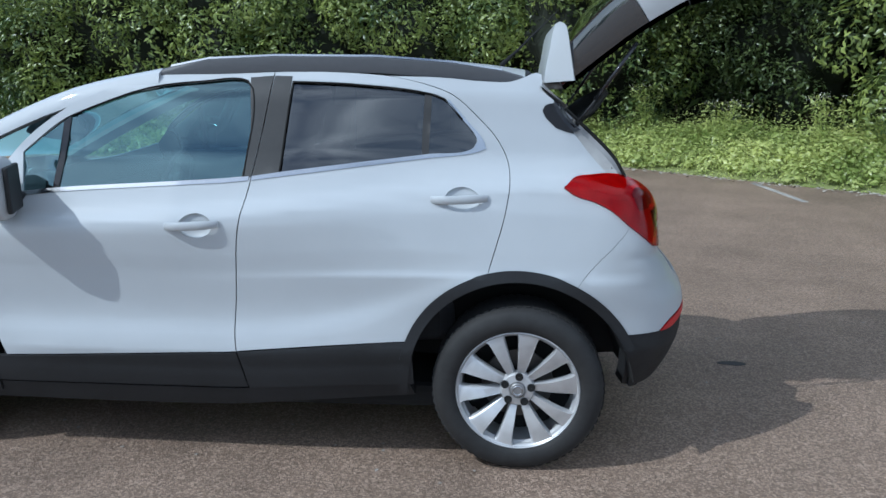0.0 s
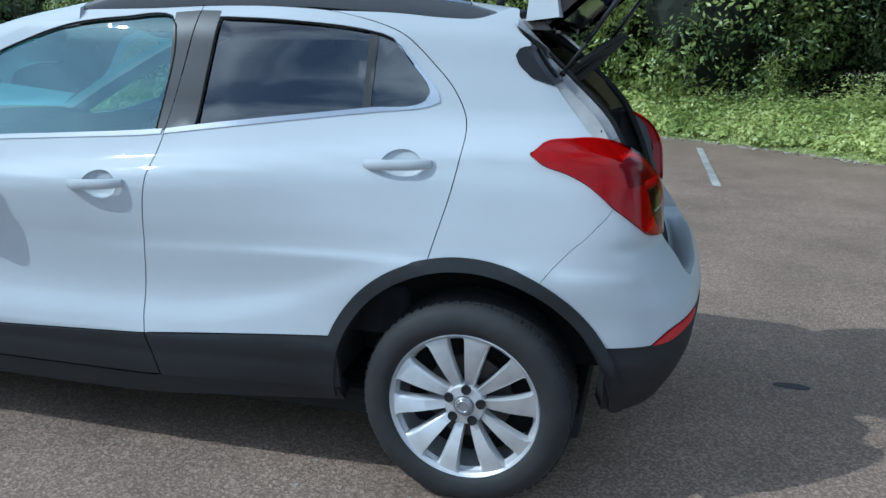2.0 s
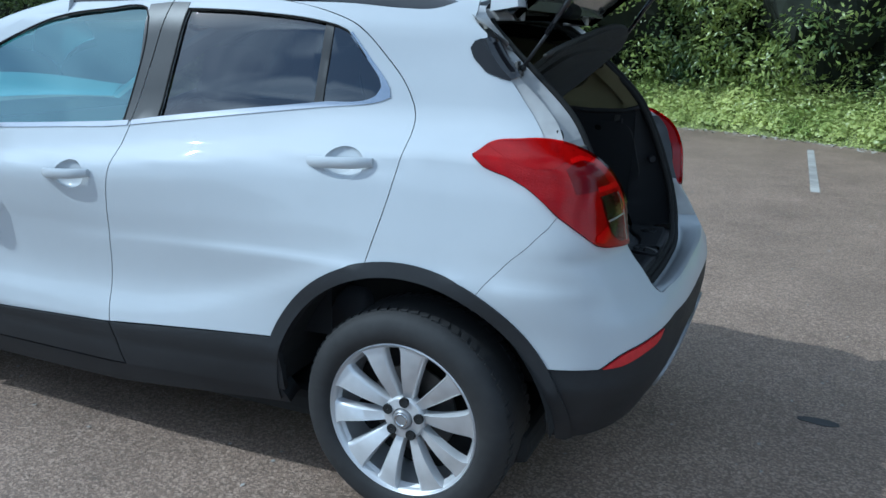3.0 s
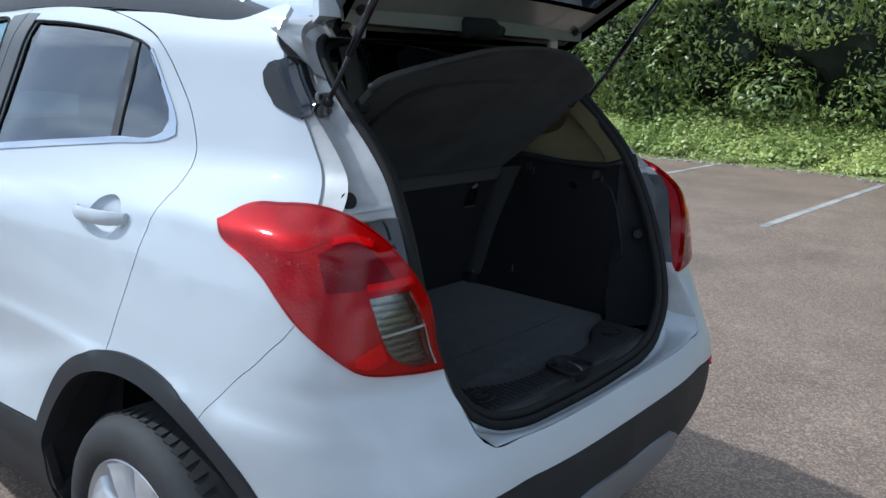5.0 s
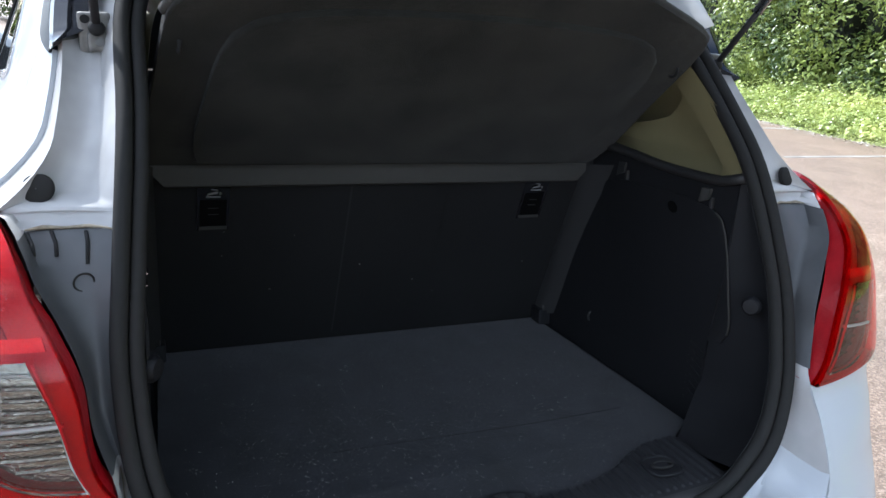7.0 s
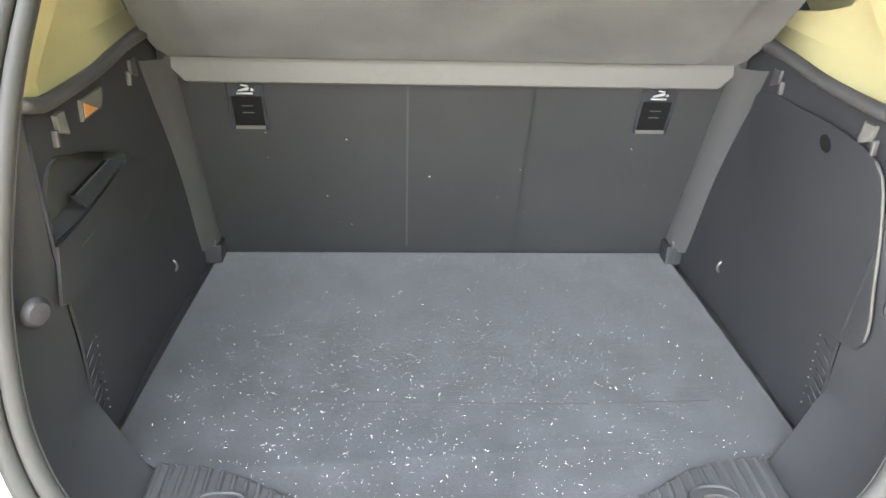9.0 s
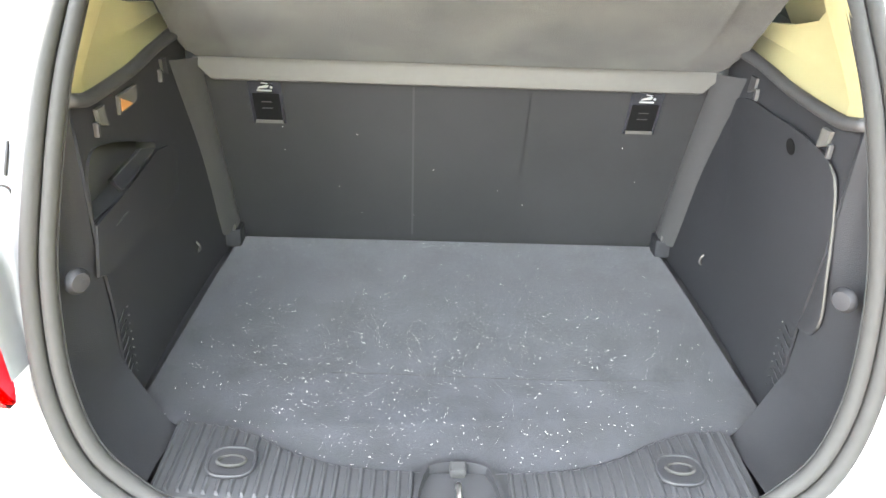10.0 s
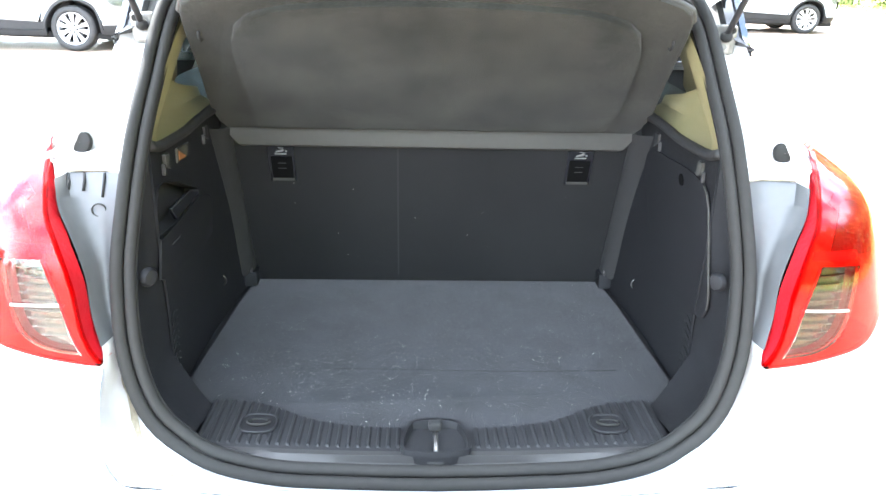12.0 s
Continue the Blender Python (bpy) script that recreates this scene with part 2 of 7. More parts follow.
def prism(poly, to3, depth, bevel=0.0, seg=2):
    """A plate: a flat outline, given thickness along its third axis and rounded edges."""
    bm = bmesh.new()
    a = [bm.verts.new(to3(x, y, 0.0)) for x, y in poly]
    b = [bm.verts.new(to3(x, y, depth)) for x, y in poly]
    n = len(poly)
    bm.faces.new(a[::-1])
    top = bm.faces.new(b)
    for k in range(n):
        bm.faces.new((a[k], a[(k + 1) % n], b[(k + 1) % n], b[k]))
    if bevel:
        bmesh.ops.bevel(bm, geom=list(top.edges), offset=bevel, segments=seg, affect="EDGES", profile=0.6)
    return bm


def spline(x, xs, ys):
    """Smooth curve through a few stations."""
    xs, ys = np.asarray(xs, float), np.asarray(ys, float)
    x = np.clip(np.asarray(x, float), xs[0], xs[-1])
    d = np.diff(ys) / np.diff(xs)
    both = d[1:] + d[:-1]
    m = np.concatenate([[d[0]], np.where(d[1:] * d[:-1] > 0, 2 * d[1:] * d[:-1] / np.where(both == 0, 1, both), 0), [d[-1]]])
    i = np.clip(np.searchsorted(xs, x) - 1, 0, len(xs) - 2)
    h = xs[i + 1] - xs[i]
    t = (x - xs[i]) / h
    return ys[i] * (1 + 2 * t) * (1 - t) ** 2 + m[i] * h * t * (1 - t) ** 2 + ys[i + 1] * t * t * (3 - 2 * t) + m[i + 1] * h * t * t * (t - 1)


def curve(points, step=0.02, closed=True):
    """A smooth line through points; a point with a third value of 1 stays a sharp corner."""
    pts = [tuple(p) for p in points]
    sharp = [len(p) > 2 and p[2] == 1 for p in pts]
    P = np.array([p[:2] for p in pts], float)
    n, out = len(P), []
    for i in range(n if closed else n - 1):
        j = (i + 1) % n
        p1, p2 = P[i], P[j]
        p0 = p1 if sharp[i] or (not closed and i == 0) else P[i - 1]
        p3 = p2 if sharp[j] or (not closed and j == n - 1) else P[(j + 1) % n]
        k = max(1, int(np.linalg.norm(p2 - p1) / step))
        la, lb, lc = (max(np.linalg.norm(q - p), 1e-6) for p, q in ((p0, p1), (p1, p2), (p2, p3)))
        m1 = (p2 - p1) if p0 is p1 else ((p1 - p0) / la * lb + (p2 - p1)) / 2
        m2 = (p2 - p1) if p3 is p2 else ((p3 - p2) / lc * lb + (p2 - p1)) / 2
        for a in range(k):
            t = a / k
            out.append(p1 * (1 + 2 * t) * (1 - t) ** 2 + m1 * t * (1 - t) ** 2 + p2 * t * t * (3 - 2 * t) + m2 * t * t * (t - 1))
    if not closed:
        out.append(P[-1])
    return np.array(out)


def inset(loop, g):
    """Moves a closed outline inwards by g."""
    area = np.sum(loop[:, 0] * np.roll(loop[:, 1], -1) - np.roll(loop[:, 0], -1) * loop[:, 1])
    d = np.roll(loop, -1, 0) - np.roll(loop, 1, 0)
    d /= np.maximum(np.linalg.norm(d, axis=1, keepdims=True), 1e-9)
    return loop + np.stack([-d[:, 1], d[:, 0]], 1) * g * np.sign(area)


def inside(P, loop):
    x, y = P[:, 0], P[:, 1]
    r = np.zeros(len(P), bool)
    a, b = loop, np.roll(loop, -1, 0)
    for (x1, y1), (x2, y2) in zip(a, b):
        if y1 != y2:
            r ^= ((y1 > y) != (y2 > y)) & (x < (x2 - x1) * (y - y1) / (y2 - y1) + x1)
    return r


def near_loop(P, loop):
    a, b = loop, np.roll(loop, -1, 0)
    best = np.full(len(P), 1e9)
    for p, q in zip(a, b):
        d = q - p
        t = np.clip(((P - p) @ d) / max(d @ d, 1e-12), 0, 1)
        best = np.minimum(best, np.linalg.norm(P - p - t[:, None] * d, axis=1))
    return best


def panel(surface, loops, cell=0.03, lift=0.0, depth=0.012, side=1, spread=1.0):
    """A pressed panel: the part of a surface inside the first loop and outside the others, with turned-in edges.
    Returns verts, faces, normals; side -1 mirrors it to the other flank."""
    lo, hi = loops[0].min(0), loops[0].max(0)
    gx, gy = np.meshgrid(np.arange(lo[0] + cell / 2, hi[0], cell), np.arange(lo[1] + cell / 2, hi[1], cell * spread))
    G = np.stack([gx.ravel(), gy.ravel()], 1)
    keep = inside(G, loops[0]) & (near_loop(G, loops[0]) > cell * 0.4)
    for h in loops[1:]:
        keep &= ~inside(G, h) & (near_loop(G, h) > cell * 0.4)
    pts, edges, at = [], [], 0
    for L in loops:
        pts += [Vector(p) for p in L]
        edges += [(at + k, at + (k + 1) % len(L)) for k in range(len(L))]
        at += len(L)
    rim = at
    pts += [Vector(p) for p in G[keep]]
    v2, _, tris, _, _, _ = delaunay(pts, edges, [], 0, 1e-7)
    V = np.array([tuple(v) for v in v2])
    T = np.array([t for t in tris if len(t) == 3])
    C = V[T].mean(1)
    ok = inside(C, loops[0])
    for h in loops[1:]:
        ok &= ~inside(C, h)
    T = T[ok]
    A, B, D = V[T[:, 0]], V[T[:, 1]], V[T[:, 2]]
    ar = (B[:, 0] - A[:, 0]) * (D[:, 1] - A[:, 1]) - (B[:, 1] - A[:, 1]) * (D[:, 0] - A[:, 0])
    T = T[np.abs(ar) > 1e-10]
    ar = ar[np.abs(ar) > 1e-10]
    T[ar < 0] = T[ar < 0][:, ::-1]
    P3, N3 = surface_normal(surface, V)
    P3 = P3 + N3 * lift
    # turned-in edges on their own vertices
    used = {}
    for t in T:
        for a, b in ((t[0], t[1]), (t[1], t[2]), (t[2], t[0])):
            used[(a, b)] = used.get((a, b), 0) + 1
    border = [(a, b) for (a, b) in used if (b, a) not in used]
    verts, norms, faces = list(P3), list(N3), [tuple(t) for t in T]
    low = {}
    for a, b in border:
        for k in (a, b):
            if k not in low:
                low[k] = len(verts)
                verts += [P3[k], P3[k] - N3[k] * depth]
                norms += [N3[k], N3[k]]
    out_n = {k: np.zeros(3) for k in low}
    for a, b in border:
        e = P3[b] - P3[a]
        o = np.cross(e, N3[a])
        o /= max(np.linalg.norm(o), 1e-9)
        out_n[a] += o
        out_n[b] += o
        faces.append((low[a], low[a] + 1, low[b] + 1, low[b]))
    for k, i in low.items():
        o = out_n[k] / max(np.linalg.norm(out_n[k]), 1e-9)
        norms[i] = norms[i + 1] = o
    verts, norms = np.array(verts), np.array(norms)
    if side < 0:
        verts, norms = verts * (1, -1, 1), norms * (1, -1, 1)
        faces = [f[::-1] for f in faces]
    return verts, faces, norms


def surface_normal(surface, V):
    e = 1e-4
    P = surface(V[:, 0], V[:, 1])
    N = np.cross(surface(V[:, 0] + e, V[:, 1]) - surface(V[:, 0] - e, V[:, 1]), surface(V[:, 0], V[:, 1] + e) - surface(V[:, 0], V[:, 1] - e))
    return P, N / np.maximum(np.linalg.norm(N, axis=1, keepdims=True), 1e-12)


def skin(name, surface, loops, mat, parent, label="", side=1, **kw):
    v, f, n = panel(surface, loops, side=side, **kw)
    return attach(name, mesh(name, v, f, mat, smooth=True, normals=n), parent, label)


# ---- the ground ----
LEVEL = 0.024


def lot_edge(x):
    """Where the tarmac ends and the verge begins."""
    return spline(x, (-60, -20, -10, -7, -5.2, -3.4, -2, 0, 1, 2, 2.7, 3.9, 9, 16, 40), (16, 12.8, 10.6, 10.2, 10.5, 10.95, 11.1, 10.6, 9.95, 9.25, 8.6, 7.45, 3.9, 0.0, -14))


def tarmac():
    m = bpy.data.materials.new("worn_tarmac")
    m.use_nodes = True
    n, l = m.node_tree.nodes, m.node_tree.links
    b = n["Principled BSDF"]
    b.inputs["Roughness"].default_value = 0.52
    b.inputs["Specular IOR Level"].default_value = 0.42
    tc = n.new("ShaderNodeTexCoord")

    def tex(kind, scale, **kw):
        t = n.new(kind)
        t.inputs["Scale"].default_value = scale
        for k, v in kw.items():
            t.inputs[k].default_value = v
        l.new(tc.outputs["Object"], t.inputs["Vector"])
        return t
    stones = tex("ShaderNodeTexVoronoi", 135.0, Randomness=1.0)
    small = tex("ShaderNodeTexNoise", 55.0, Detail=6.0, Roughness=0.75)
    worn = tex("ShaderNodeTexNoise", 0.55, Detail=5.0, Roughness=0.6)
    damp = tex("ShaderNodeTexNoise", 1.7, Detail=6.0, Roughness=0.65)
    ramp = n.new("ShaderNodeValToRGB")
    el = ramp.color_ramp.elements
    el[0].position, el[0].color = 0.0, (0.142, 0.102, 0.076, 1)
    el[1].position, el[1].color = 1.0, (0.385, 0.288, 0.219, 1)
    mid = el.new(0.55)
    mid.color = (0.222, 0.156, 0.113, 1)
    sep = n.new("ShaderNodeSeparateColor")
    l.new(stones.outputs["Color"], sep.inputs[0])
    l.new(sep.outputs[0], ramp.inputs[0])
    grain = n.new("ShaderNodeMix")
    grain.data_type, grain.blend_type = "RGBA", "MULTIPLY"
    grain.inputs[0].default_value = 0.55
    tone = n.new("ShaderNodeMapRange")
    tone.inputs[1].default_value, tone.inputs[2].default_value, tone.inputs[3].default_value, tone.inputs[4].default_value = 0.30, 0.70, 0.62, 1.38
    l.new(small.outputs["Fac"], tone.inputs[0])
    l.new(ramp.outputs["Color"], grain.inputs[6])
    l.new(tone.outputs[0], grain.inputs[7])
    wear = n.new("ShaderNodeMix")
    wear.data_type, wear.blend_type = "RGBA", "MULTIPLY"
    wear.inputs[0].default_value = 1.0
    tone2 = n.new("ShaderNodeMapRange")
    tone2.inputs[1].default_value, tone2.inputs[2].default_value, tone2.inputs[3].default_value, tone2.inputs[4].default_value = 0.32, 0.68, 0.70, 1.35
    add = n.new("ShaderNodeMath")
    add.operation = "MULTIPLY_ADD"
    add.inputs[1].default_value, add.inputs[2].default_value = 0.5, 0.0
    l.new(worn.outputs["Fac"], add.inputs[0])
    half = n.new("ShaderNodeMath")
    half.operation = "MULTIPLY_ADD"
    half.inputs[1].default_value = 0.5
    l.new(damp.outputs["Fac"], half.inputs[0])
    l.new(add.outputs[0], half.inputs[2])
    l.new(half.outputs[0], tone2.inputs[0])
    l.new(grain.outputs[2], wear.inputs[6])
    l.new(tone2.outputs[0], wear.inputs[7])
    l.new(wear.outputs[2], b.inputs["Base Color"])
    bp = n.new("ShaderNodeBump")
    bp.inputs["Strength"].default_value, bp.inputs["Distance"].default_value = 0.8, 0.012
    l.new(small.outputs["Fac"], bp.inputs["Height"])
    l.new(bp.outputs["Normal"], b.inputs["Normal"])
    return m


TARMAC = tarmac()
ground = attach("ground", mesh("ground", [(-900, -900, LEVEL), (900, -900, LEVEL), (900, 900, LEVEL), (-900, 900, LEVEL)], [(0, 1, 2, 3)], TARMAC))
tagged(ground, "worn grey-brown stony tarmac of a car park", "tarmac", kind="structure")


# ---- the car's outer form ----
def half_width(x, z):
    x, z = np.broadcast_arrays(np.asarray(x, float), np.asarray(z, float))
    rise = 0.075 * (x + 0.55) * np.clip((z - 0.82) / 0.2, 0, 1) * np.clip((1.50 - z) / 0.25, 0, 1)
    q = z - rise
    w = spline(q, (0.15, 0.25, 0.36, 0.46, 0.54, 0.66, 0.78, 0.90, 1.00, 1.055, 1.085, 1.12, 1.20, 1.30, 1.40, 1.50, 1.56, 1.60, 1.66),
               (0.79, 0.835, 0.868, 0.880, 0.872, 0.862, 0.869, 0.880, 0.884, 0.878, 0.862, 0.833, 0.789, 0.738, 0.686, 0.630, 0.585, 0.53, 0.40))
    crest = 0.575 + 0.20 * np.clip((x + 0.95) / 0.75, 0, 1) ** 1.6
    blade = 0.015 / (1 + np.exp(np.clip((z - crest) / 0.018, -30, 30))) * np.clip((z - 0.44) / 0.06, 0, 1) * np.clip((x + 2.3) / 0.5, 0, 1)
    back = np.clip((x + 1.15) / 1.2, 0, 2) ** 2 * spline(z, (0.2, 0.6, 0.8, 0.95, 1.1, 1.25, 1.45), (0.045, 0.022, 0.017, 0.022, 0.036, 0.094, 0.075))
    front = np.clip((-1.75 - x) / 1.2, 0, 2) ** 2 * spline(z, (0.2, 0.7, 1.0, 1.3), (0.03, 0.02, 0.06, 0.10))
    flare = 0.02 * np.exp(-((z - 0.74) / 0.16) ** 2) * (np.exp(-((x - 0.05) / 0.42) ** 2) + np.exp(-((x + 2.55) / 0.42) ** 2))
    hip = spline(x, (-1.3, -0.8, -0.35, -0.05, 0.22, 0.50), (0.0, 0.5, 1.12, 1.0, 0.82, 0.25)) * spline(z, (0.78, 0.80, 0.89, 1.03, 1.08, 1.12, 1.19, 1.29, 1.376, 1.47), (0.0, 0.008, 0.020, 0.042, 0.053, 0.052, 0.049, 0.030, 0.018, 0.0))
    return w - back - front + flare + blade - hip


X0, X1 = 0.15, -2.85


def tail_x(z):
    return spline(z, (0.2, 0.35, 0.5, 0.60, 0.66, 0.71, 0.76, 0.80, 0.84, 0.87, 0.92, 1.0, 1.08, 1.16, 1.35, 1.6), (0.60, 0.68, 0.74, 0.755, 0.75, 0.725, 0.695, 0.662, 0.625, 0.607, 0.606, 0.610, 0.592, 0.538, 0.40, 0.22))


def tail_n(z):
    return spline(z, (0.2, 0.5, 0.66, 0.74, 0.84, 0.90, 1.0, 1.1, 1.2, 1.35, 1.6), (3.2, 3.6, 3.6, 3.6, 4.5, 4.8, 4.3, 4.1, 3.4, 2.8, 2.6))


def shell(s, z):
    """The outer skin: s is x along the flank, and past X0 it runs on round the tail to the centre line."""
    s, z = np.broadcast_arrays(np.asarray(s, float), np.asarray(z, float))
    xr, n = tail_x(z), tail_n(z)
    xf = spline(z, (0.2, 0.4, 0.65, 0.85, 1.0, 1.2), (-3.34, -3.42, -3.42, -3.36, -3.25, -3.1))
    a, b = np.clip(s - X0, 0, 1) ** 1.4 * math.pi / 2, np.clip(X1 - s, 0, 1) ** 1.4 * math.pi / 2
    x = np.where(s > X0, X0 + (xr - X0) * np.sin(a) ** (2 / n), np.where(s < X1, X1 + (xf - X1) * np.sin(b) ** (2 / 2.6), s))
    c = np.where(s > X0, np.maximum(np.cos(a), 0) ** (2 / n), np.where(s < X1, np.maximum(np.cos(b), 0) ** (2 / 2.6), 1))
    return np.stack([x, -half_width(x, z) * c, z], -1)


def s_of(x, z):
    """The place along the skin of a given x."""
    if x <= X0:
        return x
    f = min((x - X0) / (float(tail_x(z)) - X0), 1.0)
    return X0 + (2 / math.pi * math.asin(f ** (float(tail_n(z)) / 2))) ** (1 / 1.4)


def arc(cx, cz, r, a0, a1, n=24):
    """Points of a wheel arch on the skin, by angle in degrees."""
    out = []
    for k in range(n + 1):
        a = radians(a0 + (a1 - a0) * k / n)
        x, z = cx + r * math.cos(a), cz + r * math.sin(a)
        out.append((s_of(x, z), z))
    return out


car = thing("parked_car", "white compact SUV with its tailgate open, parked on tarmac", "car")

AXLE, WHEEL_Z, ARCH_R, HUB_Z = -2.555, 0.345, 0.466, 0.356
SILL = lambda x: 0.533 + 0.0468 * (x + 0.41)
GAP_B = [(-0.952, 1.566, 1), (-0.975, 1.337), (-1.003, 1.157), (-1.019, 1.066), (-1.039, 0.946), (-1.059, 0.731), (-1.074, 0.581), (-1.070, SILL(-1.07), 1)]
GAP_C = [(-0.50, 1.542), (-0.33, 1.503), (-0.246, 1.469), (-0.139, 1.376), (-0.065, 1.293), (-0.022, 1.197), (-0.035, 1.054)]
ARCH_C = arc(0, WHEEL_Z, ARCH_R, 103.5, 156.5, 14)
TAIL_EDGE = [(0.105, 1.498), (0.134, 1.469), (0.258, 1.392), (0.392, 1.316), (0.456, 1.241), (0.502, 1.173, 1)]
LAMP = [(0.167, 1.126, 1), (0.220, 1.155), (0.360, 1.169), (0.520, 1.172), (0.672, 1.156), (0.782, 1.122), (0.860, 1.048), (0.910, 0.958), (0.952, 0.868, 1),
        (0.835, 0.886), (0.705, 0.904), (0.610, 0.938), (0.480, 0.990), (0.365, 1.050), (0.280, 1.079), (0.196, 1.101)]
SEAM = [(0.482, 0.987), (0.438, 0.958), (0.380, 0.929), (0.315, 0.886), (0.262, 0.845), (0.226, 0.803), (s_of(0.2224, 0.7545), 0.7545)]

HANDLES = ((-1.210, 0.9935), (-0.214, 1.078))


def dish(hx, hz):
    """The oval mouth of the hollow behind a door handle."""
    return np.array([(hx + 0.012 + 0.066 * math.cos(a), hz - 0.004 + 0.046 * math.sin(a)) for a in np.linspace(0, 2 * math.pi, 32, endpoint=False)])


for side in (1, -1):
    # front door
    door = skin("front_door", shell, [inset(curve(
        [*GAP_B[:-1], (-1.070, SILL(-1.07), 1), (-2.03, SILL(-2.03), 1), (-2.085, 0.62), (-2.10, 0.85), (-2.09, 1.05), (-2.055, 1.17), (-1.985, 1.275), (-1.80, 1.423), (-1.62, 1.508), (-1.40, 1.560), (-1.17, 1.573)], 0.02), 0.0022),
        dish(*HANDLES[0]), curve([(-1.965, 1.250, 1), (-1.789, 1.388), (-1.668, 1.436), (-1.456, 1.507), (-1.238, 1.533), (-1.056, 1.534), (-1.030, 1.502), (-1.033, 1.166, 1), (-1.40, 1.142), (-1.80, 1.115), (-1.935, 1.100, 1)], 0.02)],
        PAINT, car, side=side, cell=0.02)
    skin("window_glass", shell, [curve([(-1.768, 1.394, 1), (-1.668, 1.436), (-1.456, 1.507), (-1.238, 1.533), (-1.056, 1.534), (-1.030, 1.502), (-1.033, 1.166, 1), (-1.40, 1.142), (-1.785, 1.117, 1)], 0.03)],
         GLASS_FRONT, door, "lightly tinted side window", side, lift=-0.007, depth=0.004, cell=0.06)
    skin("window_glass", shell, [curve([(-1.965, 1.250, 1), (-1.798, 1.376, 1), (-1.812, 1.113, 1), (-1.935, 1.100, 1)], 0.03)],
         GLASS_FRONT, door, "small triangular window", side, lift=-0.007, depth=0.004, cell=0.06)
    skin("window_post", shell, [curve([(-1.798, 1.372, 1), (-1.768, 1.395, 1), (-1.785, 1.118, 1), (-1.812, 1.114, 1)], 0.03)], GLOSS_BLACK, door, side=side, lift=-0.003, depth=0.01)
    skin("pillar_cover", shell, [curve([(-1.045, 1.545, 1), (-0.9545, 1.549, 1), (-0.9772, 1.337), (-1.0050, 1.162, 1), (-1.040, 1.160, 1), (-1.022, 1.337)], 0.03)], PILLAR, door, "dark grey pillar cover", side, lift=0.0015, depth=0.008)
    # black bead round the glass
    bead = curve([(-1.768, 1.394, 1), (-1.668, 1.436), (-1.456, 1.507), (-1.238, 1.533), (-1.056, 1.534), (-1.030, 1.502), (-1.033, 1.166, 1)], 0.03, closed=False)
    part("window_seal", tube([Vector(p) * 1 for p in (shell(bead[:, 0], bead[:, 1]) * (1, side, 1))], 0.0038, 6), SEAL, door, smooth=True)
    skin("chrome_strip", shell, [curve([(-1.935, 1.098, 1), (-1.80, 1.114), (-1.40, 1.141), (-1.012, 1.165, 1), (-1.014, 1.149, 1), (-1.40, 1.126), (-1.80, 1.098), (-1.93, 1.083, 1)], 0.03)], CHROME, door, "chrome strip", side, lift=0.003, depth=0.006)
    # rear door
    door2 = skin("rear_door", shell, [inset(curve(
        [*GAP_C, (*ARCH_C[0], 1), *ARCH_C[1:-1], (*ARCH_C[-1], 1), (-1.070, SILL(-1.07), 1), *[p[:2] for p in GAP_B[-2:0:-1]], (-0.952, 1.566, 1), (-0.75, 1.561), (-0.60, 1.552)], 0.02), 0.0022),
        dish(*HANDLES[1]), curve([(-0.874, 1.525, 1), (-0.624, 1.509), (-0.353, 1.476), (-0.282, 1.454), (-0.205, 1.372), (-0.146, 1.288), (-0.158, 1.262), (-0.338, 1.236), (-0.897, 1.178, 1)], 0.02)],
        PAINT, car, side=side, cell=0.02)
    skin("window_glass", shell, [curve([(-0.874, 1.525, 1), (-0.624, 1.509), (-0.356, 1.477, 1), (-0.360, 1.235, 1), (-0.62, 1.206), (-0.897, 1.178, 1)], 0.03)],
         GLASS_DARK, door2, "dark privacy glass", side, lift=-0.007, depth=0.004, cell=0.06)
    skin("window_glass", shell, [curve([(-0.328, 1.468, 1), (-0.282, 1.454), (-0.205, 1.372), (-0.146, 1.288), (-0.158, 1.262), (-0.332, 1.237, 1)], 0.03)],
         GLASS_DARK, door2, "small dark quarter window", side, lift=-0.007, depth=0.004, cell=0.06)
    skin("window_post", shell, [curve([(-0.356, 1.480, 1), (-0.328, 1.472, 1), (-0.332, 1.235, 1), (-0.360, 1.232, 1)], 0.03)], PILLAR, door2, side=side, lift=-0.003, depth=0.01)
    skin("pillar_cover", shell, [curve([(-0.9500, 1.549, 1), (-0.879, 1.545, 1), (-0.8865, 1.337), (-0.900, 1.172, 1), (-1.0010, 1.162, 1), (-0.9728, 1.337)], 0.03)], PILLAR, door2, "dark grey pillar cover", side, lift=0.0015, depth=0.008)
    bead = curve([(-0.897, 1.178, 1), (-0.874, 1.525, 1), (-0.624, 1.509), (-0.353, 1.476), (-0.282, 1.454), (-0.205, 1.372)], 0.03, closed=False)
    part("window_seal", tube([Vector(p) for p in (shell(bead[:, 0], bead[:, 1]) * (1, side, 1))], 0.0038, 6), SEAL, door2, smooth=True)
    skin("chrome_strip", shell, [curve([(-1.000, 1.165, 1), (-0.897, 1.177), (-0.62, 1.205), (-0.338, 1.235), (-0.158, 1.261), (-0.145, 1.288), (-0.200, 1.365), (-0.272, 1.444, 1), (-0.262, 1.450, 1),
                                      (-0.190, 1.370), (-0.118, 1.285), (-0.112, 1.258), (-0.140, 1.245), (-0.338, 1.219), (-0.62, 1.188), (-0.897, 1.160), (-1.002, 1.150, 1)], 0.025)], CHROME, door2, "chrome strip", side, lift=0.003, depth=0.006)
